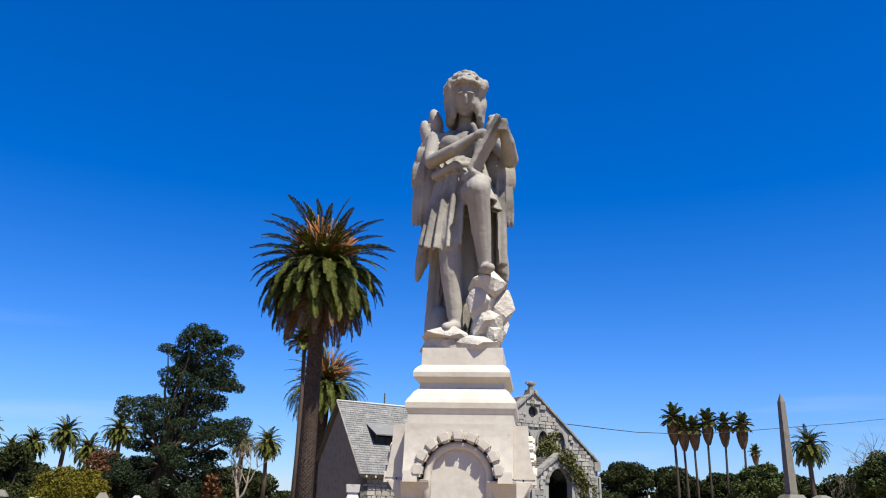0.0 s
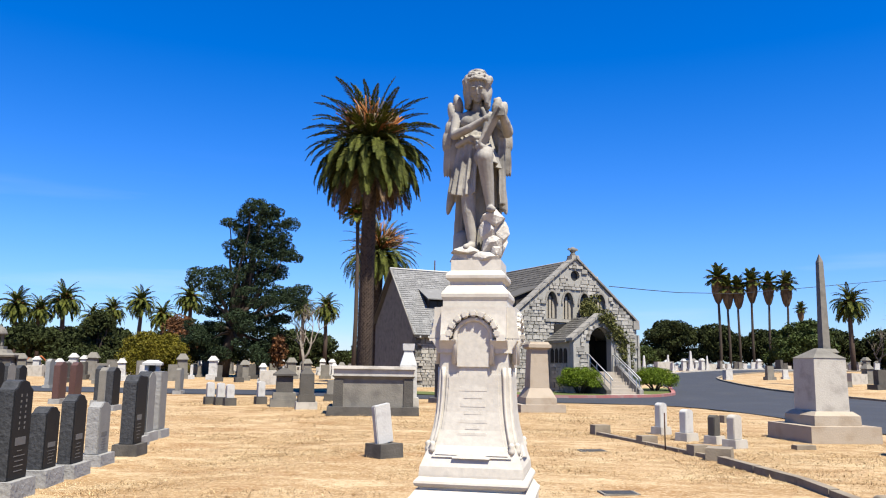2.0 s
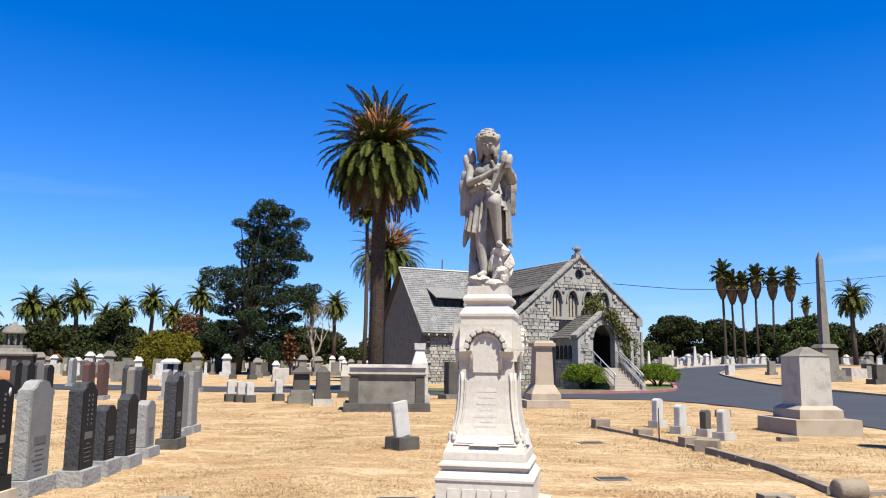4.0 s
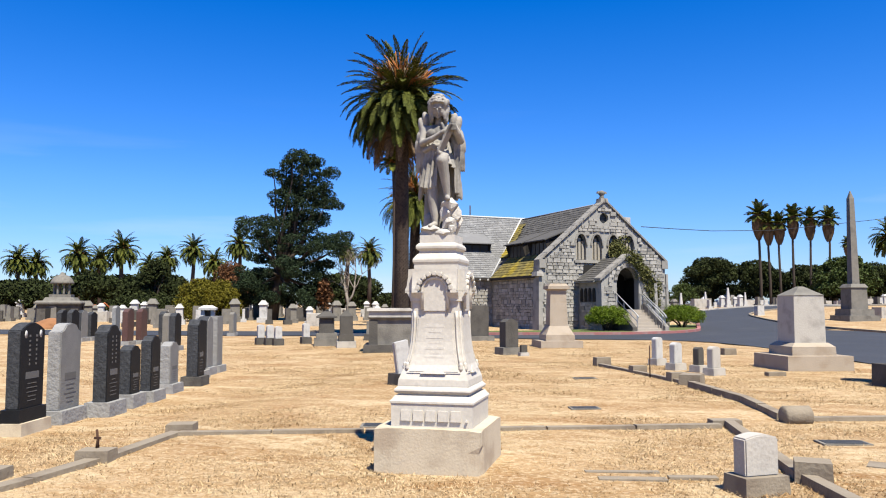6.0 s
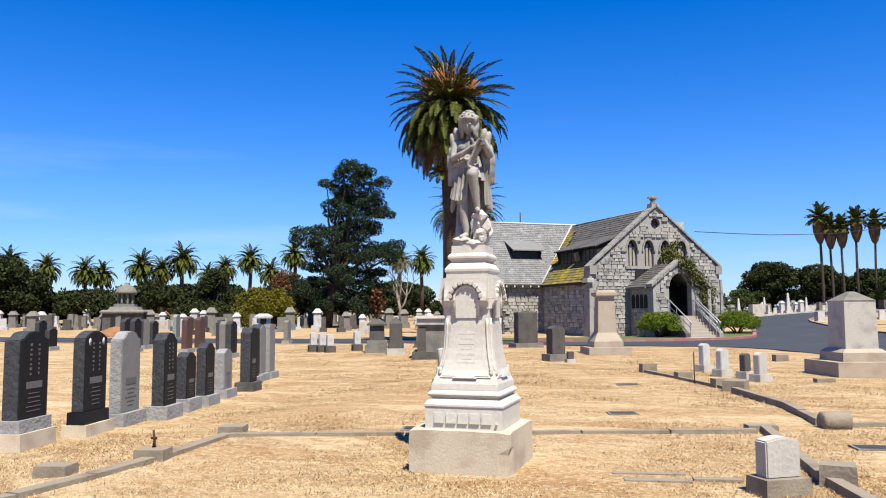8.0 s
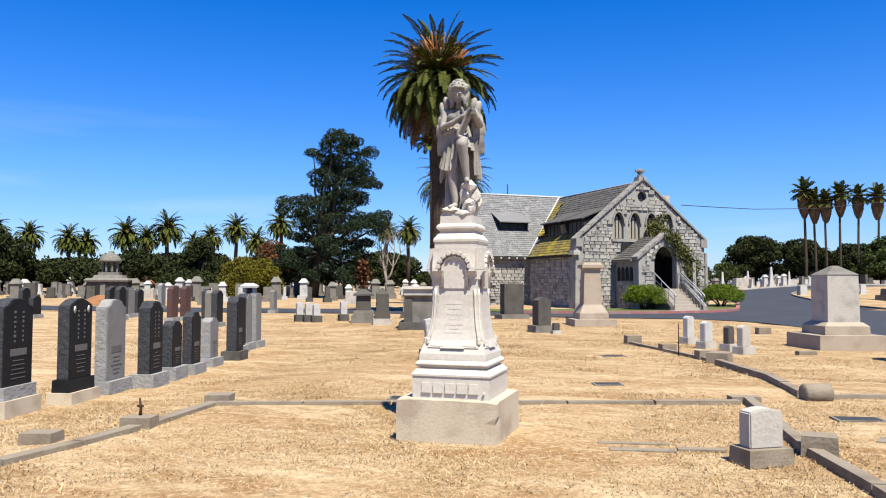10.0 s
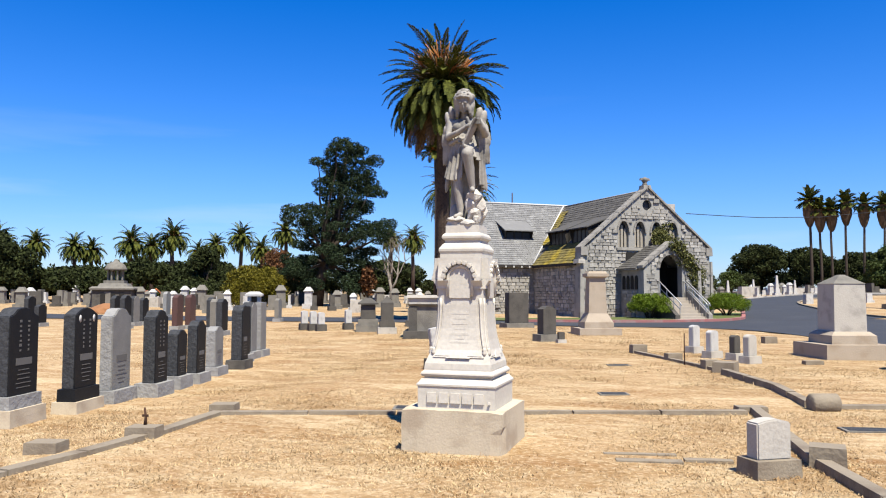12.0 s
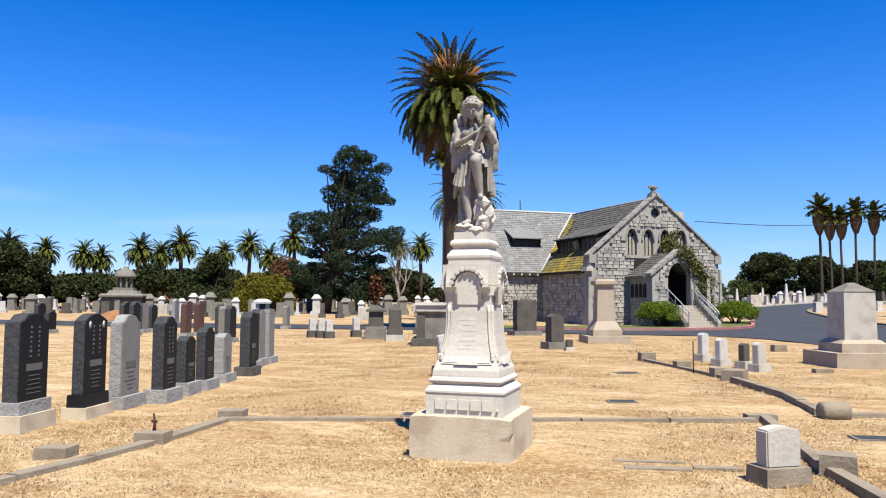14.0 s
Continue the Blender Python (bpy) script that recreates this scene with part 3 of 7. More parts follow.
    # raised family name as plain bars, and lines of worn writing
    for i in range(5):
        part("name_bar", cbox(0.100, 0.022, 0.458, 0.557, 0.003, 0.003, 0.004, -0.250 + i * 0.1225, -0.408), MARBLE, m)
    part("name_bar", cbox(0.022, 0.026, 0.460, 0.482, 0.003, 0.003, 0.004, 0.345, -0.414), MARBLE, m)
    for w, z, h in ((0.19, 1.355, 0.030), (0.13, 1.305, 0.028), (0.17, 1.250, 0.030), (0.12, 1.195, 0.022), (0.20, 1.140, 0.024), (0.10, 1.095, 0.016), (0.20, 1.055, 0.018)):
        part("writing_bar", cbox(w, 0.012, z - h / 2, z + h / 2, 0.003, 0.002, 0.002, 0, -die_half(z) - 0.014), MARBLE, m)
    return m


def build_rock(parent):
    """The broken rock under the figure: flat-faced lumps cut from white marble."""
    bm = bmesh.new()

    def rock(c, r, seed, rot=0):
        rnd = random.Random(seed)
        lump = bmesh.new()
        for _ in range(26):
            d = Vector((rnd.gauss(0, 1), rnd.gauss(0, 1), rnd.gauss(0, 1))).normalized() * rnd.uniform(0.86, 1.08)
            lump.verts.new(d)
        hull = bmesh.ops.convex_hull(lump, input=lump.verts[:])
        bmesh.ops.delete(lump, geom=[v for v in lump.verts if not v.link_faces], context="VERTS")
        lump.transform(Matrix.Translation(c) @ Matrix.Rotation(radians(rot), 4, "Z") @ Matrix.Diagonal((*r, 1)))
        me = bpy.data.meshes.new("lump")
        lump.to_mesh(me)
        lump.free()
        bm.from_mesh(me)
        bpy.data.meshes.remove(me)

    rock((-0.07, -0.05, 0.03), (0.17, 0.16, 0.07), 3)
    rock((0.05, -0.12, 0.02), (0.16, 0.10, 0.06), 8)
    rock((-0.08, -0.13, 0.06), (0.13, 0.09, 0.045), 5)
    rock((-0.03, 0.1, 0.04), (0.18, 0.1, 0.08), 6)
    rock((0.12, -0.06, 0.10), (0.10, 0.13, 0.12), 11)
    rock((0.165, -0.02, 0.20), (0.085, 0.13, 0.13), 14, 40)
    rock((0.10, -0.10, 0.19), (0.085, 0.09, 0.10), 17, 20)
    rock((0.13, -0.08, 0.285), (0.105, 0.12, 0.075), 23, 10)
    rock((0.13, 0.10, 0.15), (0.11, 0.11, 0.18), 21)
    rock((0.17, -0.14, 0.06), (0.05, 0.06, 0.05), 29)
    bm.transform(Matrix.Translation((-0.012, 0, 2.25)) @ Matrix.Diagonal((0.90, 0.92, 1.08, 1)))
    part("rock_base", bm, ROCKMARBLE, parent, "broken flat-faced white rock")


build_rock(build_monument())


@functools.cache
def unit_sphere(seg, bands=10):
    """Places and faces of a ball of radius one."""
    pts = [Vector((0, 0, 1))]
    for j in range(1, bands):
        b = math.pi * j / bands
        pts += [Vector((math.sin(b) * math.cos(2 * math.pi * i / seg), math.sin(b) * math.sin(2 * math.pi * i / seg), math.cos(b))) for i in range(seg)]
    pts.append(Vector((0, 0, -1)))
    last = len(pts) - 1
    faces = [(0, 1 + i, 1 + (i + 1) % seg) for i in range(seg)]
    for j in range(bands - 2):
        k = 1 + j * seg
        faces += [(k + i, k + seg + i, k + seg + (i + 1) % seg, k + (i + 1) % seg) for i in range(seg)]
    k = 1 + (bands - 2) * seg
    faces += [(last, k + (i + 1) % seg, k + i) for i in range(seg)]
    return pts, faces


def build_statue():
    """One mesh: a robed winged figure with one foot on a rock, its surface fused from rounded forms."""
    bm = bmesh.new()

    def blob(c, r, rot=(0, 0, 0), seg=16):
        m = Matrix.Translation(c) @ Euler([radians(a) for a in rot]).to_matrix().to_4x4() @ Matrix.Diagonal((*r, 1))
        pts, faces = unit_sphere(seg)
        made = [bm.verts.new(m @ p) for p in pts]
        for f in faces:
            bm.faces.new([made[i] for i in f])

    def limb(pts, radii):
        tube(pts, radii, 12, bm)
        for p, r in zip(pts, radii):
            blob(p, (r, r, r), seg=12)

    # legs
    limb([(-0.06, -0.01, 0.74), (-0.048, -0.075, 0.52), (-0.038, -0.075, 0.36), (-0.014, -0.06, 0.14)], [0.072, 0.057, 0.050, 0.033])
    limb([(-0.014, -0.06, 0.125), (-0.055, -0.165, 0.10)], [0.033, 0.021])
    blob((-0.040, -0.060, 0.37), (0.047, 0.052, 0.10))
    limb([(0.05, -0.02, 0.76), (0.075, -0.20, 0.745)], [0.078, 0.062])
    limb([(0.075, -0.215, 0.725), (0.095, -0.165, 0.55), (0.112, -0.135, 0.40)], [0.058, 0.046, 0.031])
    blob((0.092, -0.15, 0.58), (0.047, 0.05, 0.09))
    limb([(0.112, -0.135, 0.375), (0.135, -0.225, 0.355)], [0.03, 0.021])
    # torso
    blob((0.0, 0.02, 0.80), (0.125, 0.10, 0.11))
    blob((0.0, 0.01, 0.93), (0.096, 0.078, 0.12))
    blob((0.01, 0.0, 1.04), (0.125, 0.085, 0.09))
    blob((-0.055, -0.055, 1.035), (0.055, 0.04, 0.045))
    blob((0.06, -0.055, 1.035), (0.055, 0.04, 0.045))
    blob((0.015, 0.01, 1.09), (0.155, 0.062, 0.05))
    limb([(0.012, -0.005, 1.09), (0.012, -0.03, 1.22)], [0.046, 0.036])
    # head, bowed, with thick curls to the neck
    hx = 0.012
    tilt = radians(27)

    def on_face(u, out, up):
        """A place on the bowed face: across, outwards and upwards from its middle."""
        return hx + u, -0.082 - out * math.cos(tilt) - up * math.sin(tilt), 1.262 - out * math.sin(tilt) + up * math.cos(tilt)

    blob((hx, -0.042, 1.322), (0.086, 0.098, 0.104), (10, 0, 0))
    blob(on_face(0, 0.0, 0.0), (0.057, 0.052, 0.094), (27, 0, 0))
    blob(on_face(0, 0.022, -0.052), (0.036, 0.028, 0.034), (27, 0, 0))
    blob(on_face(0, 0.056, 0.002), (0.0085, 0.013, 0.026), (33, 0, 0))
    blob(on_face(0, 0.058, -0.016), (0.012, 0.010, 0.008))
    blob(on_face(0, 0.048, -0.036), (0.018, 0.008, 0.005))
    blob(on_face(0, 0.048, -0.046), (0.014, 0.008, 0.005))
    blob(on_face(0, 0.040, -0.070), (0.017, 0.014, 0.012))
    for sd in (-1, 1):
        blob(on_face(sd * 0.030, 0.026, -0.018), (0.019, 0.018, 0.022))
        blob(on_face(sd * 0.025, 0.045, 0.030), (0.021, 0.012, 0.006), (0, sd * 8, 0))
    rnd = random.Random(4)
    # garland over the brow, two rows of leaves and curls
    for row, (rz, rr, n) in enumerate(((1.338, -0.006, 26), (1.362, -0.012, 24))):
        for i in range(n):
            u = 2 * math.pi * (i + 0.5 * row) / n
            x, y = (0.094 + rr) * math.cos(u), (0.112 + rr) * math.sin(u)
            r = rnd.uniform(0.013, 0.018)
            blob((hx + x, -0.050 + y, rz + 0.10 * y + rnd.uniform(-0.008, 0.008)), (r, r, r * 0.9), (0, 0, 0), 8)
    for i in range(90):
        u, e = rnd.uniform(0, 2 * math.pi), rnd.uniform(0.3, 1.5)
        r = rnd.uniform(0.012, 0.018)
        blob((hx + 0.084 * math.cos(u) * math.cos(e), -0.044 + 0.097 * math.sin(u) * math.cos(e), 1.325 + 0.102 * math.sin(e)), (r, r, r * 0.6), (0, 0, 0), 8)
    # wavy locks from the garland to the neck, open in front of the face
    for i in range(19):
        u = radians(-40 + 260 * i / 18)
        pts, radii = [], []
        for j in range(15):
            f = j / 14
            k = 1 + 0.05 * math.sin(7 * f + i)
            pts.append((hx + (0.094 - 0.018 * f) * k * math.cos(u + 0.10 * math.sin(8 * f + 2 * i)), -0.048 + 0.012 * f + (0.105 - 0.035 * f) * k * math.sin(u), 1.345 - (0.175 if i in (0, 1, 17, 18) else 0.19) * f))
            radii.append(0.0185 + 0.004 * math.sin(11 * f + i))
        for p, r in zip(pts, radii):
            blob(p, (r, r, r), seg=10)
    # arm across the chest, hand with stylus
    limb([(-0.135, 0.0, 1.085), (-0.150, -0.035, 0.975), (-0.148, -0.07, 0.93)], [0.044, 0.037, 0.034])
    limb([(-0.148, -0.075, 0.93), (-0.03, -0.165, 0.955), (0.055, -0.20, 1.0)], [0.034, 0.030, 0.021])
    blob((0.085, -0.212, 1.012), (0.036, 0.022, 0.022), (0, -25, 0))
    for k in range(3):
        limb([(0.085, -0.215, 1.02 - 0.012 * k), (0.125, -0.225, 1.015 - 0.016 * k)], [0.010, 0.008])
    # other arm, holding the top of the tablet
    limb([(0.155, 0.0, 1.085), (0.225, -0.03, 0.99), (0.232, -0.06, 0.955)], [0.048, 0.043, 0.041])
    limb([(0.232, -0.06, 0.95), (0.215, -0.15, 1.0), (0.195, -0.20, 1.045)], [0.041, 0.034, 0.024])
    blob((0.188, -0.215, 1.06), (0.028, 0.026, 0.030))
    for k in range(4):
        limb([(0.20, -0.225, 1.075 - 0.016 * k), (0.165, -0.238, 1.07 - 0.016 * k)], [0.011, 0.008])
    # writing tablet resting on the knee
    t = bmesh.new()
    box(-0.012, 0.012, -0.070, 0.045, -0.150, 0.150, bev=0.004, bm=t)
    t.transform(Matrix.Translation((0.115, -0.20, 0.945)) @ Euler((radians(0), radians(27), radians(-14))).to_matrix().to_4x4())
    me = bpy.data.meshes.new("tablet_tmp")
    t.to_mesh(me)
    t.free()
    bm.from_mesh(me)
    bpy.data.meshes.remove(me)

    # pleated cloth as folded shells
    def drape(top, bottom, a0, a1, folds, depth, n=60, rows=12, thick=0.014):
        (ct, rt), (cb, rb) = top, bottom
        grid = []
        for shell in (0, 1):
            for j in range(rows + 1):
                f = j / rows
                row = []
                for i in range(n + 1):
                    u = i / n
                    a = a0 + (a1 - a0) * u
                    w = depth * (0.25 + 0.75 * f) * math.cos(folds * 2 * math.pi * u + 0.9 * math.sin(3 * f)) - thick * shell
                    cx, cy = ct[0] + (cb[0] - ct[0]) * f, ct[1] + (cb[1] - ct[1]) * f
                    rx, ry = rt[0] + (rb[0] - rt[0]) * f + w, rt[1] + (rb[1] - rt[1]) * f + w
                    z = ct[2] + (cb[2] - ct[2]) * f + 0.03 * f * math.sin(5 * u + 1)
                    row.append(bm.verts.new((cx + rx * math.cos(a), cy + ry * math.sin(a), z)))
                grid.append(row)
        h = rows + 1
        for s in (0, h):
            for j in range(rows):
                for i in range(n):
                    q = (grid[s + j][i], grid[s + j][i + 1], grid[s + j + 1][i + 1], grid[s + j + 1][i])
                    bm.faces.new(q if s == 0 else q[::-1])
        for j in range(rows):
            bm.faces.new((grid[j][0], grid[j + 1][0], grid[h + j + 1][0], grid[h + j][0]))
            bm.faces.new((grid[j + 1][n], grid[j][n], grid[h + j][n], grid[h + j + 1][n]))
        for i in range(n):
            bm.faces.new((grid[0][i + 1], grid[0][i], grid[h][i], grid[h][i + 1]))
            bm.faces.new((grid[rows][i], grid[rows][i + 1], grid[h + rows][i + 1], grid[h + rows][i]))

    drape(((0.0, 0.01, 0.90), (0.118, 0.100)), ((-0.035, 0.0, 0.50), (0.150, 0.135)), radians(150), radians(285), 6, 0.021)
    drape(((0.0, 0.01, 0.90), (0.122, 0.105)), ((0.03, -0.08, 0.70), (0.150, 0.150)), radians(270), radians(380), 4, 0.018, thick=0.016)
    drape(((0.0, 0.01, 0.955), (0.112, 0.092)), ((0.0, 0.0, 0.865), (0.135, 0.118)), radians(170), radians(370), 9, 0.013)
    drape(((0.0, 0.08, 1.04), (0.120, 0.055)), ((-0.015, 0.095, 0.10), (0.135, 0.07)), radians(-5), radians(185), 8, 0.020, rows=20, thick=0.03)
    drape(((0.14, 0.0, 0.92), (0.07, 0.07)), ((0.155, 0.0, 0.40), (0.055, 0.075)), radians(-70), radians(110), 4, 0.018, thick=0.02)
    limb([(0.05, -0.085, 1.12), (0.085, -0.09, 1.03), (0.06, -0.085, 0.93)], [0.016, 0.02, 0.016])
    limb([(-0.125, -0.06, 0.86), (-0.03, -0.11, 0.90), (0.09, -0.09, 0.90)], [0.022, 0.02, 0.02])
    limb([(0.02, -0.12, 0.83), (0.055, -0.24, 0.80), (0.12, -0.2, 0.78)], [0.022, 0.018, 0.02])
    blob((0.0, 0.09, 0.48), (0.075, 0.05, 0.40))
    blob((0.165, 0.055, 0.93), (0.055, 0.035, 0.17))
    blob((-0.155, 0.075, 0.90), (0.05, 0.035, 0.20))
    blob((-0.09, 0.07, 0.13), (0.07, 0.06, 0.13))
    # wings with layered feathers
    for s in (-1, 1):
        x0 = 0.155 * s + (0.022 if s < 0 else -0.008)
        blob((x0 + s * 0.002, 0.060, 1.195 - 0.012 * s), (0.036, 0.044, 0.080), (0, s * 14, 0))
        blob((x0 + s * 0.030, 0.075, 1.115), (0.044, 0.046, 0.120), (0, s * 18, 0))
        for i in range(6):
            blob((x0 + s * (0.004 + 0.012 * i), 0.040 + 0.006 * i, 1.225 - 0.034 * i), (0.030, 0.016, 0.020), (0, s * 24, 0), 8)
        blob((x0 + s * 0.060, 0.105, 0.90), (0.044, 0.040, 0.20), (4, s * 2, 0))
        blob((x0 + s * 0.028, 0.10, 0.62), (0.036, 0.036, 0.25), (0, s * -11, 0))
        for j, (z, ln, k) in enumerate(((1.10, 0.05, 7), (1.02, 0.06, 7), (0.93, 0.075, 7), (0.80, 0.14, 6), (0.62, 0.17, 5))):
            for i in range(k):
                f = i / (k - 1)
                blob((x0 + s * ((0.055, 0.085, 0.105, 0.095, 0.050)[j] - 0.10 * f), 0.065 + 0.01 * j - 0.025 * (1 - abs(2 * f - 1)), z - 0.02 * f), (0.0165, 0.024, ln), (6, s * -3, 0), 8)
    bmesh.ops.recalc_face_normals(bm, faces=bm.faces)
    me = bpy.data.meshes.new("angel_statue")
    bm.to_mesh(me)
    bm.free()
    me.materials.append(STATUE)
    ob = new("angel_statue", me)
    ob.matrix_world = pose(-0.035, 0.0, 2.245, 0, 0, 5) @ Matrix.Diagonal((1.03, 1.03, 1.03, 1))
    rm = ob.modifiers.new("fuse", "REMESH")
    rm.mode, rm.voxel_size, rm.use_smooth_shade = "VOXEL", 0.0056, True
    sm = ob.modifiers.new("soften", "SMOOTH")
    sm.factor, sm.iterations = 0.5, 1
    tagged(ob, "weathered white marble winged robed figure holding a tablet", "statue")


build_statue()


# ---- headstones ----
def stone_profile(style, half, h):
    if style == "round":
        return [(-half, 0), (half, 0)] + [(half * math.cos(math.pi * i / 12), h - half * 0.55 + half * 0.55 * math.sin(math.pi * i / 12)) for i in range(13)]
    if style == "peak":
        return [(-half, 0), (half, 0), (half, h * 0.90), (half * 0.72, h * 0.925), (half * 0.45, h * 0.985), (0, h), (-half * 0.45, h * 0.985), (-half * 0.72, h * 0.925), (-half, h * 0.90)]
    if style == "arc":
        return [(-half, 0), (half, 0)] + [(half * (1 - i / 5), h * 0.91 + h * 0.09 * math.sin(math.pi / 2 * i / 5)) for i in range(6)] + [(-half * i / 5, h * 0.91 + h * 0.09 * math.cos(math.pi / 2 * i / 5)) for i in range(1, 6)]
    return [(-half, 0), (half, 0), (half, h), (-half, h)]


def headstone(x, y, rz, length, thick, h, base, style, body, face, base_mat, label, group="", lines=0, tilt=0.0, sub=None, name="headstone", ovals=0, z=None):
    """An upright slab on a base; its front looks along local +x, its length runs along local y."""
    m = thing(name, label, "headstone", x, y, gz(x, y) if z is None else z, rz, group)
    bl, bt, bh = base
    zb = bh
    if bh:
        bm = cbox(bt, bl, -0.08, bh, 0.012, 0.012, 0.014)
        part("base", bm, base_mat, m)
    if sub:
        part("sub_base", cbox(sub[1], sub[0], zb - 0.01, zb + sub[2], 0.004, 0.004, 0.012), sub[3], m)
        zb += sub[2]
    bm = prism(stone_profile(style, length / 2, h - zb), -thick / 2, thick / 2, "x", 0.012)
    bmesh.ops.transform(bm, matrix=Matrix.Translation((0, 0, zb - 0.003)) @ Matrix.Rotation(radians(tilt), 4, "X"), verts=bm.verts)
    part("slab", bm, body, m)
    if face:
        pr = [(u * 0.965, v * 0.985 + 0.008) for u, v in stone_profile(style, length / 2, h - zb)]
        bm = prism(pr, thick / 2 - 0.01, thick / 2 + 0.006, "x", 0.0)
        bmesh.ops.transform(bm, matrix=Matrix.Translation((0, 0, zb - 0.003)) @ Matrix.Rotation(radians(tilt), 4, "X"), verts=bm.verts)
        part("polished_face", bm, face, m, "polished front")
    rnd = random.Random(int(x * 100) + 7)
    if lines:
        hh = h - zb
        for c in range(2):
            if lines > 1:
                for r in range(7):
                    z0 = zb + hh * (0.82 - 0.055 * r)
                    part("writing_bar", cbox(0.004, length * rnd.uniform(0.04, 0.08), z0 + hh * 0.006, z0 + hh * rnd.uniform(0.026, 0.038), 0, 0, 0, thick / 2 + 0.008, (c - 0.5) * length * 0.28), LETTER, m)
        part("name_panel", cbox(0.004, length * 0.55, zb + hh * 0.34, zb + hh * 0.42, 0, 0, 0, thick / 2 + 0.008), LETTER, m)
        for r in range(5):
            z0 = zb + hh * (0.28 - 0.05 * r)
            part("writing_bar", cbox(0.004, length * rnd.uniform(0.25, 0.6), z0, z0 + hh * 0.009, 0, 0, 0, thick / 2 + 0.008), LETTER, m)
    for s in range(ovals):
        bm = lathe([(0.042, 0.0), (0.042, 0.004)], 14)
        bm.transform(Matrix.Translation((thick / 2 + 0.004, (s - 0.5) * length * 0.62, zb + (h - zb) * 0.86)) @ Matrix.Rotation(math.pi / 2, 4, "Y") @ Matrix.Diagonal((1.25, 0.8, 1, 1)))
        part("oval_plaque", bm, WHITESTONE, m, "pale oval plaque")
    return m


ROW = 13.0
FRONT, ALONG = Vector((math.cos(radians(ROW)), math.sin(radians(ROW)))), Vector((-math.sin(radians(ROW)), math.cos(radians(ROW))))


def from_edge(ex, ey, length, thick):
    """The centre of a slab whose near front edge stands at ex, ey."""
    c = Vector((ex, ey)) + ALONG * length / 2 - FRONT * thick / 2
    return c.x, c.y


ROWGROUP = "row of family headstones"
for edge, ln, th, h, bh, style, body, face, bmat, label, lines, sub, ov in (
    ((-5.78, -0.28), 0.60, 0.22, 1.42, 0.20, "peak", ROUGHDARK, BLACK, PLINTH, "tall black granite headstone with rough edges on two bases", 2, (0.68, 0.32, 0.16, ROUGHLIGHT), 0),
    ((-5.83, 0.86), 0.58, 0.18, 1.40, 0.15, "arc", ROUGHDARK, BLACK, PLINTH, "black granite headstone with two pale oval plaques", 2, (0.66, 0.26, 0.17, BLACK), 2),
    ((-6.02, 1.81), 0.58, 0.19, 1.37, 0.18, "peak", ROUGHLIGHT, GRANITE, ROUGHLIGHT, "light grey granite headstone with a peaked top", 1, None, 0),
    ((-5.88, 2.63), 0.45, 0.21, 1.33, 0.20, "peak", ROUGHDARK, BLACK, ROUGHLIGHT, "dark granite headstone on a rough grey base", 2, None, 0),
    ((-6.18, 3.62), 0.38, 0.21, 0.97, 0.20, "peak", ROUGHDARK, BLACK, ROUGHLIGHT, "short black granite headstone on a grey base", 1, None, 0),
    ((-6.28, 4.32), 0.40, 0.19, 1.10, 0.18, "peak", ROUGHDARK, BLACK, ROUGHLIGHT, "dark granite headstone with a polished front", 1, None, 0),
    ((-6.68, 5.50), 0.42, 0.20, 0.94, 0.17, "peak", ROUGHLIGHT, GRANITE, ROUGHLIGHT, "pale grey rough-edged granite headstone", 1, None, 0),
    ((-6.90, 6.82), 0.40, 0.24, 1.33, 0.19, "peak", ROUGHDARK, BLACK, DARKSTONE, "tall dark granite headstone on a dark base", 1, None, 0),
    ((-7.66, 8.15), 0.40, 0.18, 1.28, 0.18, "flat", ROUGHDARK, BLACK, ROUGHLIGHT, "dark granite headstone standing close behind others", 0, None, 0),
    ((-8.02, 9.05), 0.42, 0.26, 1.36, 0.18, "arc", ROUGHDARK, GRANITE, ROUGHLIGHT, "grey and dark granite headstone", 0, None, 0),
    ((-8.22, 9.85), 0.42, 0.18, 1.35, 0.16, "flat", ROUGHLIGHT, GRANITE, ROUGHLIGHT, "pale grey granite slab at the end of the row", 0, None, 0),
):
    x, y = from_edge(*edge, ln, th)
    headstone(x, y, ROW, ln, th, h * 1.03, (ln + 0.17, th + 0.2, bh), style, body, face, bmat, label, ROWGROUP, lines, 0.0, sub, ovals=ov)

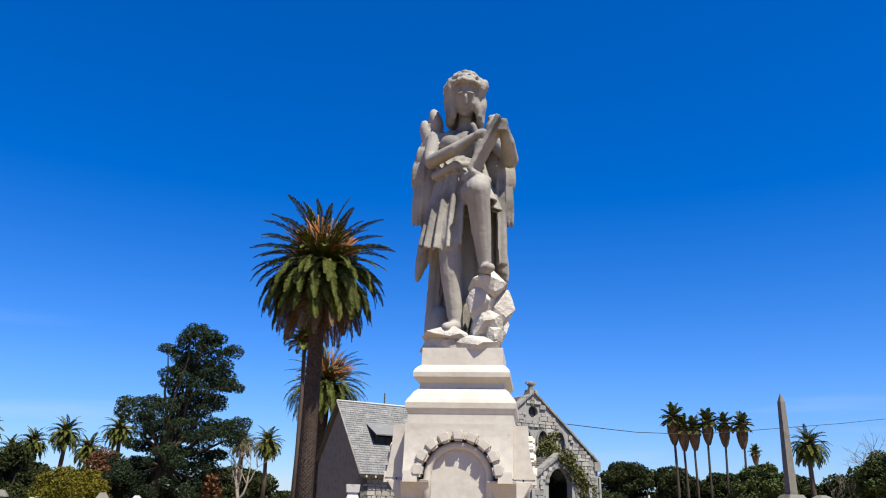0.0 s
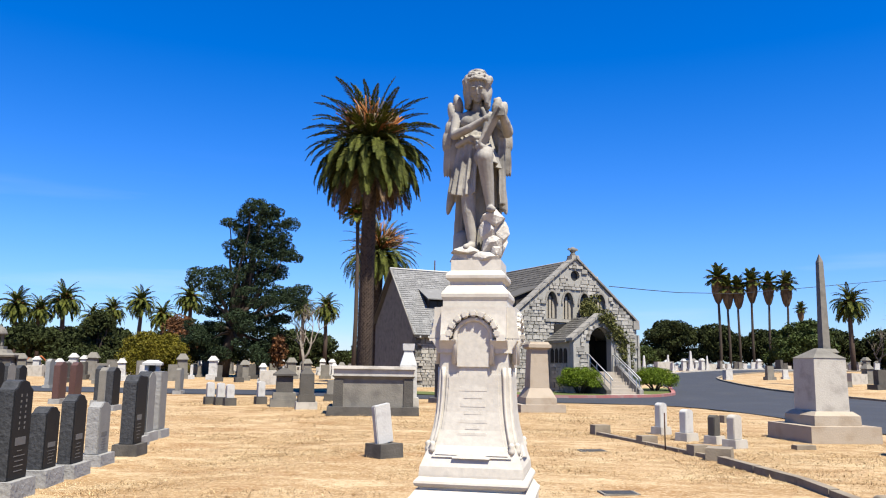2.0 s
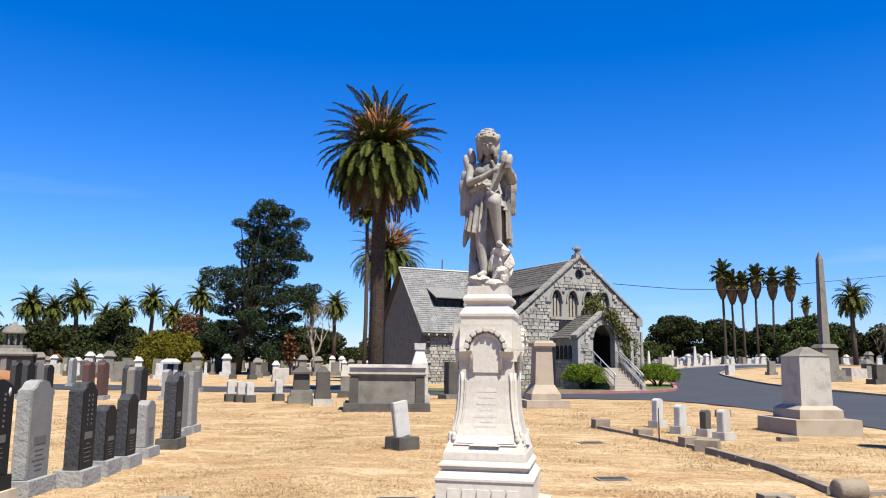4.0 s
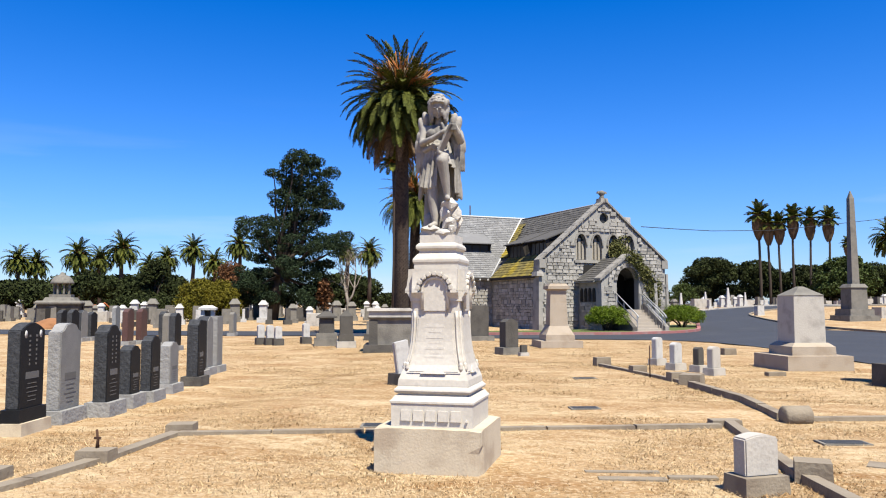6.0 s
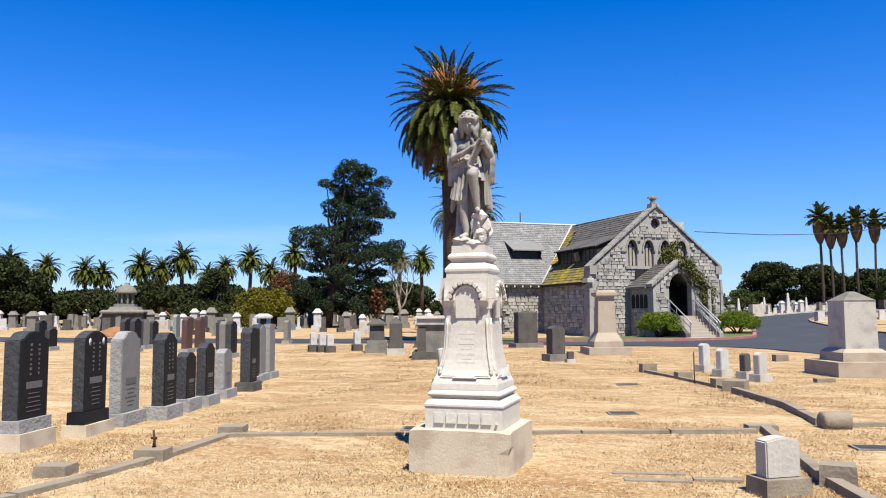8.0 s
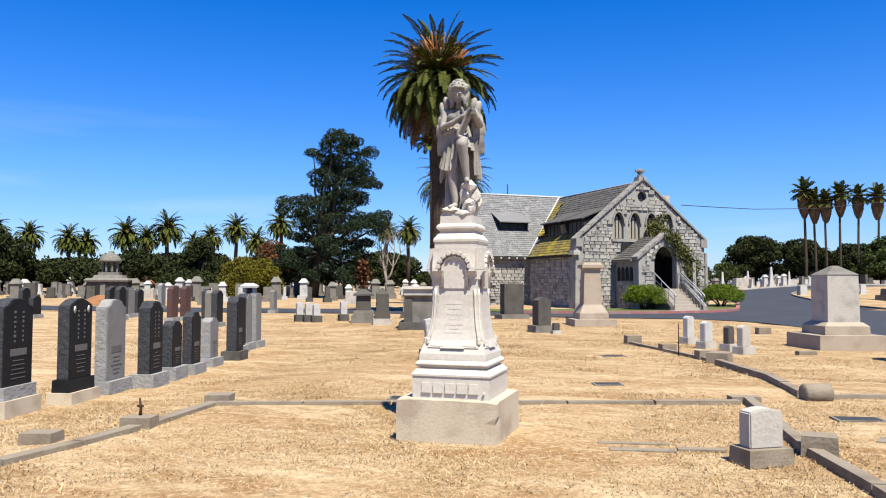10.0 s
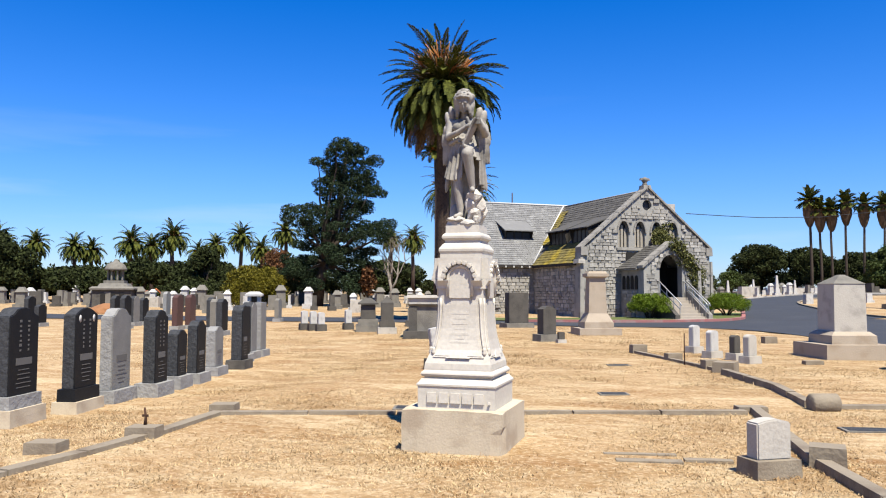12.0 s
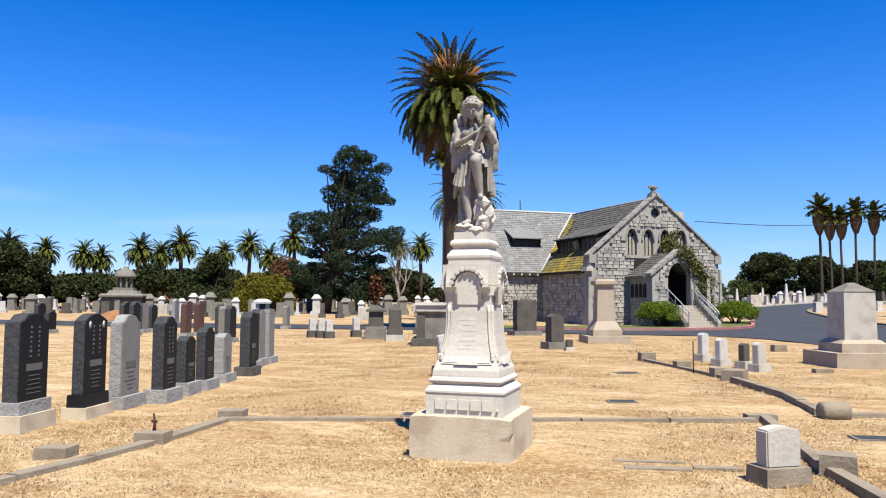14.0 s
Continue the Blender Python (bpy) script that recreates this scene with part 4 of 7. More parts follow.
for x, y, h, body, face, label in (
    (-17.3, 18.8, 1.42, REDGRANITE, REDGRANITE, "dark red granite headstone"), (-17.4, 19.8, 1.42, REDGRANITE, REDGRANITE, "dark red granite headstone"),
    (-15.5, 18.5, 1.32, ROUGHDARK, BLACK, "dark granite headstone in the rear rows"), (-14.6, 17.4, 1.28, GREYSTONE, GRANITE, "grey granite headstone in the rear rows"), (-13.6, 16.3, 1.30, ROUGHDARK, BLACK, "dark granite headstone in the rear rows"),
    (-20.9, 19.5, 1.36, ROUGHDARK, BLACK, "dark granite headstone in the rear rows"), (-19.9, 18.9, 1.38, ROUGHDARK, BLACK, "dark granite headstone in the rear rows"),
    (-21.4, 21.3, 1.34, ROUGHDARK, GRANITE, "dark granite headstone with a paler front"), (-21.7, 22.3, 1.25, ROUGHDARK, BLACK, "dark granite headstone in the rear rows"),
    (-26.6, 30.5, 1.5, ROUGHLIGHT, GRANITE, "pale granite headstone beyond the lane"), (-17.9, 28.0, 1.2, GREYSTONE, GRANITE, "grey granite headstone beside the lane"),
    (-15.2, 20.6, 1.15, ROUGHLIGHT, GRANITE, "pale granite headstone in the rear rows"), (-26.5, 20.5, 1.3, ROUGHDARK, BLACK, "dark granite headstone in the rear rows"), (-24.6, 19.2, 0.95, ROUGHDARK, BLACK, "short dark granite headstone in the rear rows"),
):
    headstone(x, y, ROW, 0.58, 0.22, h, (0.72, 0.40, 0.16), "peak", body, face, ROUGHLIGHT, label, "rear rows of headstones")


def small_white(x, y, h, w, t, rz, label, body=WHITESTONE, base_mat=PALE, style="round", group="", base=(1.55, 1.9, 0.16), tilt=0.0):
    return headstone(x, y, rz, w, t, h, (w * base[0], t * base[1], base[2]), style, body, None, base_mat, label, group, tilt=tilt)


# the small stone by the right-hand kerb, and the four small markers
small_white(2.87, -0.48, 0.475, 0.34, 0.16, -58, "small pale headstone with a curved top on a rough base", PALE, KERB, "arc", base=(1.35, 1.9, 0.13))
for x, y, h, w, body, st in ((2.46, 13.6, 0.72, 0.30, WHITESTONE, "round"), (2.85, 12.05, 0.66, 0.32, WHITESTONE, "round"), (3.33, 11.5, 0.58, 0.24, DARKSTONE, "round"), (3.6, 10.75, 0.64, 0.32, PALE, "round")):
    small_white(x, y, h, w * 0.82, 0.17, -45, "dark weathered small headstone with a round top" if body is DARKSTONE else "small white marble headstone with a round top", body, PALE, st, "small markers by the kerb")
for x, y, h in ((-12.6, 20.7, 0.78), (-12.1, 20.5, 0.77), (-11.55, 20.1, 0.74), (-11.1, 21.7, 0.82)):
    m = small_white(x, y, h, 0.26, 0.26, -52, "small white marble marker on a brown stone block", WHITESTONE, DARKSTONE, "round", "white markers", base=(1.6, 1.5, 0.26))
headstone(-2.0, 16.9, -52, 0.46, 0.42, 1.12, (0.74, 0.6, 0.22), "peak", DARKSTONE, None, GREYSTONE, "upright grey stone block with a peaked top")
headstone(-1.45, 16.3, -62, 0.2, 0.16, 0.33, (0.3, 0.26, 0.1), "flat", DARKSTONE, None, PALE, "tiny dark marker on a pale block")
headstone(-4.85, 25.9, -52, 0.95, 0.45, 1.55, (1.35, 0.8, 0.2), "flat", DARKSTONE, None, GREYSTONE, "large dark rough-hewn headstone")
headstone(7.3, 20.5, -60, 0.34, 0.16, 0.72, (0.5, 0.3, 0.12), "round", WHITESTONE, None, GREYSTONE, "small white headstone behind the big block")
headstone(19.4, 49.0, -60, 1.0, 0.4, 1.25, (1.7, 0.8, 0.3), "flat", DARKSTONE, None, DARKSTONE, "dark headstone on a broad dark base")
w = headstone(-2.55, 7.15, -35, 0.34, 0.10, 0.86, (0.5, 0.42, 0.22), "flat", WHITESTONE, None, DARKSTONE, "leaning white marble slab in a dark broken base", tilt=9)


# ---- stepped monuments ----
def stacked(name, label, category, x, y, rz, levels, z=None):
    """A monument of stacked blocks: part name, half width, half depth, top half width, top half depth, z0, z1, material."""
    m = thing(name, label, category, x, y, gz(x, y) if z is None else z, rz)
    for nm, w0, d0, w1, d1, z0, z1, mt in levels:
        bm = rings(4, [(w0, d0, z0), (w1, d1, z1)])
        part(nm, bevel(bm, 0.014), mt, m)
    return m


stacked("stump_monument", "broad pale stone block monument with a low pyramid top", "monument", 5.92, 13.3, 19,
        [("lower_base", 0.83, 0.83, 0.82, 0.82, -0.1, 0.34, SANDSTONE), ("upper_base", 0.56, 0.56, 0.55, 0.55, 0.335, 0.55, SANDSTONE), ("wash", 0.55, 0.55, 0.44, 0.44, 0.548, 0.64, SANDSTONE),
         ("block", 0.40, 0.40, 0.385, 0.385, 0.638, 1.80, PALE), ("cap", 0.40, 0.40, 0.06, 0.06, 1.798, 2.02, GREYSTONE)])
stacked("tapered_pedestal", "sandstone pedestal with moulded cap and flared foot", "monument", -0.95, 21.7, 20,
        [("lower_base", 0.79, 0.79, 0.78, 0.78, -0.1, 0.24, SANDSTONE), ("upper_base", 0.55, 0.55, 0.54, 0.54, 0.235, 0.46, SANDSTONE), ("wash", 0.53, 0.53, 0.36, 0.36, 0.458, 0.78, SANDSTONE),
         ("shaft", 0.345, 0.345, 0.295, 0.295, 0.778, 2.10, SANDSTONE), ("neck", 0.295, 0.295, 0.38, 0.38, 2.098, 2.16, SANDSTONE), ("cap", 0.405, 0.405, 0.405, 0.405, 2.158, 2.27, SANDSTONE), ("cap_top", 0.37, 0.37, 0.31, 0.31, 2.268, 2.36, SANDSTONE)])
t = stacked("table_tomb", "grey stone table tomb with moulded pale lid", "tomb", -5.75, 17.9, 16,
            [("footing", 1.38, 0.95, 1.36, 0.93, -0.1, 0.24, DARKSTONE), ("chest", 1.16, 0.74, 1.14, 0.72, 0.235, 1.05, GREYSTONE), ("moulding", 1.14, 0.72, 1.25, 0.83, 1.048, 1.15, GREYSTONE),
             ("cornice", 1.2, 0.78, 1.2, 0.78, 1.148, 1.36, PALE), ("lid", 1.27, 0.85, 1.25, 0.83, 1.358, 1.45, PALE)])
for s in (-1, 1):
    for q in (-1, 1):
        part("corner_pier", cbox(0.3, 0.3, 0.236, 1.052, 0.01, 0.01, 0.02, s * 1.05, q * 0.63), DARKSTONE, t)
stacked("urn_pillar", "white marble pillar with a tapered top on the tomb plot", "monument", -4.75, 18.3, 16,
        [("base", 0.34, 0.34, 0.33, 0.33, -0.1, 0.5, PALE), ("die", 0.27, 0.27, 0.26, 0.26, 0.498, 1.5, WHITESTONE), ("flare", 0.26, 0.26, 0.12, 0.12, 1.498, 1.95, WHITESTONE), ("cap", 0.17, 0.17, 0.19, 0.19, 1.948, 2.16, WHITESTONE)])
stacked("gabled_pedestal", "dark weathered pedestal with a gabled cap", "monument", -9.75, 20.6, 24,
        [("base", 0.48, 0.48, 0.47, 0.47, -0.1, 0.26, GREYSTONE), ("sub_base", 0.40, 0.40, 0.39, 0.39, 0.255, 0.48, GREYSTONE), ("die", 0.30, 0.30, 0.28, 0.28, 0.478, 1.06, DARKSTONE), ("cap", 0.40, 0.40, 0.40, 0.40, 1.058, 1.12, DARKSTONE), ("roof", 0.40, 0.40, 0.10, 0.10, 1.118, 1.32, DARKSTONE)])
stacked("domed_pedestal", "dark stone pillar with a rounded pointed top", "monument", -8.55, 19.6, 24,
        [("base", 0.36, 0.36, 0.35, 0.35, -0.1, 0.22, PALE), ("sub_base", 0.29, 0.29, 0.28, 0.28, 0.215, 0.46, DARKSTONE), ("die", 0.24, 0.24, 0.23, 0.23, 0.458, 1.15, DARKSTONE), ("top", 0.23, 0.23, 0.05, 0.05, 1.148, 1.36, DARKSTONE)])
stacked("grave_block", "squat grey stone block monument beside the lane", "monument", -9.6, 25.8, 20,
        [("base", 0.45, 0.4, 0.44, 0.39, -0.1, 0.25, DARKSTONE), ("die", 0.34, 0.3, 0.32, 0.28, 0.248, 0.82, GREYSTONE)])
stacked("grave_block", "squat grey stone block near the chapel wall", "monument", -7.6, 27.4, 20,
        [("base", 0.7, 0.5, 0.68, 0.48, -0.1, 0.4, GREYSTONE), ("die", 0.55, 0.4, 0.53, 0.38, 0.398, 1.0, GREYSTONE), ("cap", 0.6, 0.45, 0.3, 0.2, 0.998, 1.16, GREYSTONE)])
stacked("obelisk", "tall grey stone obelisk on a stepped base", "obelisk", 16.9, 52.0, 20,
        [("footing", 1.15, 1.15, 1.12, 1.12, -0.2, 0.35, GREYSTONE), ("step", 0.9, 0.9, 0.87, 0.87, 0.34, 0.8, GREYSTONE), ("die", 0.62, 0.62, 0.58, 0.58, 0.79, 2.3, GREYSTONE), ("collar", 0.66, 0.66, 0.5, 0.5, 2.29, 2.55, GREYSTONE),
         ("shaft", 0.28, 0.28, 0.175, 0.175, 2.54, 8.6, GREYSTONE), ("tip", 0.175, 0.175, 0.02, 0.02, 8.595, 9.15, GREYSTONE)])
c = stacked("column_monument", "dark stepped monument carrying a round stone column", "monument", 7.85, 8.75, 24,
            [("lower_base", 1.10, 1.10, 1.09, 1.09, -0.1, 0.42, DARKSTONE), ("middle_base", 0.86, 0.86, 0.84, 0.84, 0.415, 0.76, GREYSTONE), ("upper_base", 0.70, 0.70, 0.68, 0.68, 0.755, 1.15, GREYSTONE),
             ("die", 0.66, 0.66, 0.62, 0.62, 1.148, 1.72, DARKSTONE), ("wash", 0.62, 0.62, 0.40, 0.40, 1.718, 1.86, DARKSTONE)])
part("column", lathe([(0.44, 1.855), (0.44, 1.93), (0.38, 1.97), (0.36, 2.02), (0.34, 2.9), (0.32, 3.80), (0.37, 3.88), (0.38, 4.02)], 28), DARKSTONE, c)


# ---- plot kerbs, flat markers ----
def kerb_run(pts, w, h, label, group="plot kerbs"):
    for (x0, y0), (x1, y1) in zip(pts, pts[1:]):
        ln, a = math.hypot(x1 - x0, y1 - y0), math.degrees(math.atan2(y1 - y0, x1 - x0))
        m = thing("plot_kerb", label, "kerb", (x0 + x1) / 2, (y0 + y1) / 2, gz((x0 + x1) / 2, (y0 + y1) / 2), a, group)
        n = max(1, round(ln / 1.1))
        for k in range(n):
            bm = cbox(ln / n - 0.012, w, -0.12, h + 0.012 * noise.noise((x0 + k, y0, 0)), 0.006, 0.008, 0.012, -ln / 2 + (k + 0.5) * ln / n)
            part("kerb_stone", bm, KERB, m)


kerb_run([(-3.5, 0.85), (-0.3, 1.92), (2.95, 3.05)], 0.15, 0.035, "worn low concrete plot kerb sunk in dry grass")
kerb_run([(-3.55, 0.9), (-3.38, -0.6), (-3.36, -1.7), (-3.5, -3.4)], 0.17, 0.04, "worn low concrete plot kerb sunk in dry grass")
kerb_run([(3.07, 3.2), (3.18, 1.9), (3.33, 0.1), (3.62, -1.3), (3.95, -3.2)], 0.14, 0.06, "raised concrete plot kerb along the lot")
kerb_run([(0.98, 13.0), (2.95, 8.5)], 0.13, 0.05, "raised concrete plot kerb along the lot")
kerb_run([(2.93, 8.2), (3.6, 5.9), (3.83, 3.9)], 0.15, 0.09, "raised concrete plot kerb along the lot")
kerb_run([(4.15, 3.95), (6.4, 4.7), (9.2, 5.6)], 0.16, 0.04, "worn low concrete plot kerb sunk in dry grass")


def kerb_block(x, y, rz, w, d, h, label="worn concrete corner block of a plot kerb"):
    m = thing("corner_block", label, "kerb block", x, y, gz(x, y), rz, "kerb corner blocks")
    bm = cbox(w, d, -0.1, h, 0.008, 0.008, 0.014)
    part("block", bm, KERB, m)
    return m


for x, y, rz, w, d, h in ((-3.62, 1.12, 18, 0.34, 0.3, 0.1), (-3.42, -0.72, 14, 0.34, 0.26, 0.11), (-3.86, -1.62, 14, 0.34, 0.26, 0.1), (3.02, 3.28, 15, 0.4, 0.22, 0.06), (3.42, 0.05, -8, 0.32, 0.28, 0.17),
                          (2.98, 8.65, -15, 0.42, 0.5, 0.19), (1.05, 13.1, 25, 0.4, 0.28, 0.2), (1.95, 11.1, 25, 0.36, 0.26, 0.15), (2.72, 9.25, 25, 0.36, 0.26, 0.17), (4.9, 10.9, 20, 0.42, 0.2, 0.08), (4.75, 18.3, 20, 0.4, 0.3, 0.2), (9.0, 13.3, 20, 0.5, 0.3, 0.15)):
    kerb_block(x, y, rz, w, d, h)
d = thing("kerb_drum", "round-ended concrete kerb stone lying in the grass", "kerb block", 3.98, 3.75, 0, 18)
bm = lathe([(0.12, -0.02), (0.14, 0.0), (0.14, 0.34), (0.11, 0.36)], 22)
bm.transform(Matrix.Translation((-0.17, 0, 0.07)) @ Matrix.Rotation(math.pi / 2, 4, "Y"))
part("drum", bm, KERB, d)
for x, y, rz, w, dp in ((1.13, 4.45, 16, 0.46, 0.3), (-1.35, 2.1, 14, 0.5, 0.34), (4.17, 2.15, 10, 0.55, 0.3), (0.84, 9.3, 16, 0.5, 0.3)):
    m = thing("flat_marker", "flat grey granite grave marker flush with the grass", "grave marker", x, y, gz(x, y), rz, "flat grave markers")
    part("surround", cbox(w, dp, -0.06, 0.006, 0.004, 0.004, 0.004), GREYSTONE, m)
    part("plate", cbox(w * 0.84, dp * 0.76, 0.0, 0.012, 0.004, 0.004, 0.004), ROUGHDARK, m)
for x, y, rz, w, dp in ((1.85, -0.3, 10, 0.62, 0.14), (2.38, -0.1, 10, 0.45, 0.12), (1.75, -0.02, 12, 0.7, 0.09), (4.42, 0.8, -20, 0.7, 0.3), (0.2, -3.2, 10, 0.35, 0.12)):
    m = thing("sunken_slab", "sunken worn concrete slab half covered by dry grass", "grave marker", x, y, gz(x, y), rz, "sunken slabs")
    part("slab", cbox(w, dp, -0.06, 0.006, 0.006, 0.006, 0.004), KERB, m)
m = thing("marker_pipe", "thin rusted iron pipe standing in the grass", "pipe", 2.2, 9.9, 0)
part("pipe", lathe([(0.013, -0.1), (0.013, 0.68)], 8), RUST, m)
m = thing("iron_stub", "short rusted iron stub on a kerb block", "iron stub", -3.46, -0.66, 0.09)
part("stub", tube([(0, 0, 0), (0.006, 0, 0.09), (-0.012, 0.004, 0.2)], [0.02, 0.014, 0.012], 7), RUST, m)
part("bracket", cbox(0.07, 0.02, 0.1, 0.125, 0, 0, 0.004), RUST, m)


# ---- chapel ----
CHAPEL = thing("chapel", "small grey rubble-stone chapel with steep shingle roofs", "chapel", 0.0, 42.87, 0.0, math.degrees(math.atan2(0.592, 0.806)))


def holed(outline, holes, y0, y1):
    """A wall from y0 to y1 whose openings go right through."""
    bm = bmesh.new()
    edges = []
    for loop in [outline] + holes:
        vs = [bm.verts.new((u, y0, z)) for u, z in loop]
        edges += [bm.edges.new((vs[i], vs[(i + 1) % len(vs)])) for i in range(len(vs))]
    bmesh.ops.triangle_fill(bm, use_beauty=True, use_dissolve=False, edges=edges)
    geo = bmesh.ops.extrude_face_region(bm, geom=bm.faces[:])
    bmesh.ops.translate(bm, vec=(0, y1 - y0, 0), verts=[g for g in geo["geom"] if isinstance(g, bmesh.types.BMVert)])
    bmesh.ops.recalc_face_normals(bm, faces=bm.faces)
    return bm


WINDOWS = (-1.62, -0.42, 0.80, 2.02)
FACADE = [(-4.62, -0.3), (4.98, -0.3), (4.88, 4.35), (0.17, 8.25), (-4.5, 4.25)]
LANCETS = [pointed_profile(0.38, 4.42, 5.35, 0.72, u0=u) for u in WINDOWS]
ROUND = [(0.15 + 0.34 * math.cos(2 * math.pi * i / 20), 7.15 + 0.34 * math.sin(2 * math.pi * i / 20)) for i in range(20)]
DOORWAY = pointed_profile(0.78, 1.30, 2.9, 0.75)
front = part("front_wall", holed(FACADE, LANCETS + [ROUND, DOORWAY], 0.03, 0.55), MORTAR, CHAPEL, "rubble-stone gable wall")
part("left_wall", box(-4.5, -4.05, 0.56, 7.1, -0.3, 3.55, bev=0.0), STONEREST, CHAPEL)
part("right_wall", box(4.4, 4.85, 0.56, 7.1, -0.3, 3.55, bev=0.0), STONEREST, CHAPEL)
part("buttress", box(-4.80, -4.46, -0.1, 0.7, -0.3, 4.0, 0.08, 0.05, 0.02), STONEREST, CHAPEL)
part("buttress", box(4.86, 5.12, -0.1, 0.7, -0.3, 3.6, 0.06, 0.05, 0.02), STONEREST, CHAPEL)
part("nave_wall", box(-7.6, -4.51, 6.95, 7.4, -0.3, 3.6, bev=0.0), MORTAR, CHAPEL)
part("nave_wall", box(4.86, 9.8, 6.95, 7.4, -0.3, 3.6, bev=0.0), STONEREST, CHAPEL)
# this end faces away from the sun; its shade is put into a darker stone
gab = part("nave_gable", holed([(6.95, -0.3), (15.05, -0.3), (15.05, 3.55), (11.0, 7.95), (6.95, 3.55)], [], -7.6, -7.15), GREYSTONE, CHAPEL, "nave gable end in a shade-darkened grey")
gab.data.transform(Matrix(((0, 1, 0, 0), (1, 0, 0, 0), (0, 0, 1, 0), (0, 0, 0, 1))))
part("nave_back", box(-7.6, 9.8, 14.7, 15.1, -0.3, 3.6, bev=0.0), STONEREST, CHAPEL)
part("nave_gable_far", box(9.4, 9.85, 7.4, 14.7, -0.3, 3.6, bev=0.0), STONEREST, CHAPEL)


def shingle_slope(name, p0, along, up, n_rows, row_h, material, seed, width, skip=None, lo=0.2, hi=0.42):
    """Courses of separate slates on a slope: p0 is the low corner, along runs with the eave, up climbs the slope."""
    rnd = random.Random(seed)
    p0, along, up = Vector(p0), Vector(along).normalized(), Vector(up).normalized()
    nrm = along.cross(up)
    if nrm.z < 0:
        nrm = -nrm
    verts, faces = [], []
    for r in range(n_rows):
        s = -rnd.uniform(0, 0.3)
        while s < width:
            w = rnd.uniform(lo, hi)
            a, b = max(0, s), min(width, s + w - 0.012)
            s += w
            if b - a < 0.04:
                continue
            c = p0 + along * (a + b) / 2 + up * (r + 0.5) * row_h
            if skip and skip(c):
                continue
            t = 0.028 + rnd.uniform(-0.006, 0.01)
            q = [p0 + along * a + up * (r * row_h - 0.03), p0 + along * b + up * (r * row_h - 0.03), p0 + along * b + up * ((r + 1) * row_h), p0 + along * a + up * ((r + 1) * row_h)]
            k = len(verts)
            verts += [q[0] + nrm * t, q[1] + nrm * t, q[2] + nrm * 0.004, q[3] + nrm * 0.004, q[0] - nrm * 0.01, q[1] - nrm * 0.01]
            faces += [(k, k + 1, k + 2, k + 3), (k, k + 4, k + 5, k + 1), (k + 4, k, k + 3), (k + 1, k + 5, k + 2)]
    ob = raw(name, verts, faces, material, CHAPEL)
    return tagged(ob, kind="stuff")


PITCH = Vector((0, 4.4, 4.72)).normalized()
L = math.hypot(4.4, 4.72)
# nave slopes, then the wing's, each on a boarded deck
for nm, pts in (("nave_roof", [(-7.85, 6.6), (9.95, 6.6)]),):
    part("roof_deck", prism([(6.58, 3.44), (11.0, 8.19), (15.42, 3.44), (15.42, 3.36), (11.0, 8.08), (6.58, 3.36)], -7.85, 9.95, "x", 0.0), DARKROOF, CHAPEL)
shingle_slope("nave_shingles", (-7.87, 6.58, 3.46), (1, 0, 0), PITCH, 32, L / 31.9, SLATE, 1, 8.6, lambda c: c.x > -4.7 + (c.y - 6.6) * 1.08 and c.x < 0.9)
shingle_slope("nave_shingles", (0.8, 6.58, 3.46), (1, 0, 0), PITCH, 26, L / 25.9, SLATE, 2, 9.1)
part("roof_deck", prism([(-4.80, 3.40), (0.15, 8.12), (5.12, 3.40), (5.12, 3.32), (0.15, 8.0), (-4.80, 3.32)], 0.36, 11.2, "y", 0.0), DARKROOF, CHAPEL)
WUP = Vector((4.95, 0, 4.72)).normalized()
WL = math.hypot(4.95, 4.72)
# left slope: mossy low courses, then darker shingles than on the right slope
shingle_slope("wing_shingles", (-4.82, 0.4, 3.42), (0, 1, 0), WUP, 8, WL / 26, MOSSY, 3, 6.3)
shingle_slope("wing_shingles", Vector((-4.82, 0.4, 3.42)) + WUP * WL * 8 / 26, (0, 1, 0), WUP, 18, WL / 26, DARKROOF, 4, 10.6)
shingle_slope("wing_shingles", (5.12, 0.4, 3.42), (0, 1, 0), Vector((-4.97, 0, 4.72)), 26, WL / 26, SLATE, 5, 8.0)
shingle_slope("valley_moss", Vector((-4.90, 4.6, 3.51)) + WUP * WL * 8 / 26, (0, 1, 0), WUP, 15, WL / 26, MOSSY, 6, 6.0, lambda c: abs(c.y - 6.75 - (c.x + 4.7) * 0.93) > 1.2)
# white flashings and ridge caps
part("ridge_cap", tube([(-7.9, 11.0, 8.24), (0.1, 11.0, 8.24), (10.0, 11.0, 8.24)], 0.075, 6), WHITEPAINT, CHAPEL, "white ridge cap")
part("ridge_cap", tube([(0.15, 0.4, 8.15), (0.15, 11.0, 8.2)], 0.05, 6), COPING, CHAPEL)
part("valley_flashing", tube([(-4.72, 6.62, 3.56), (0.0, 10.95, 8.26)], 0.07, 6), WHITEPAINT, CHAPEL, "white valley flashing")
part("verge_board", tube([(-7.88, 6.55, 3.43), (-7.88, 11.0, 8.2)], 0.06, 4), COPING, CHAPEL)
part("verge_board", tube([(-7.88, 15.45, 3.43), (-7.88, 11.0, 8.2)], 0.06, 4), TIMBER, CHAPEL)
part("eave_board", box(-7.9, -4.6, 6.52, 6.60, 3.28, 3.44, bev=0.0), TIMBER, CHAPEL)
part("eave_board", box(-4.87, -4.78, 0.4, 6.6, 3.24, 3.40, bev=0.0), TIMBER, CHAPEL)
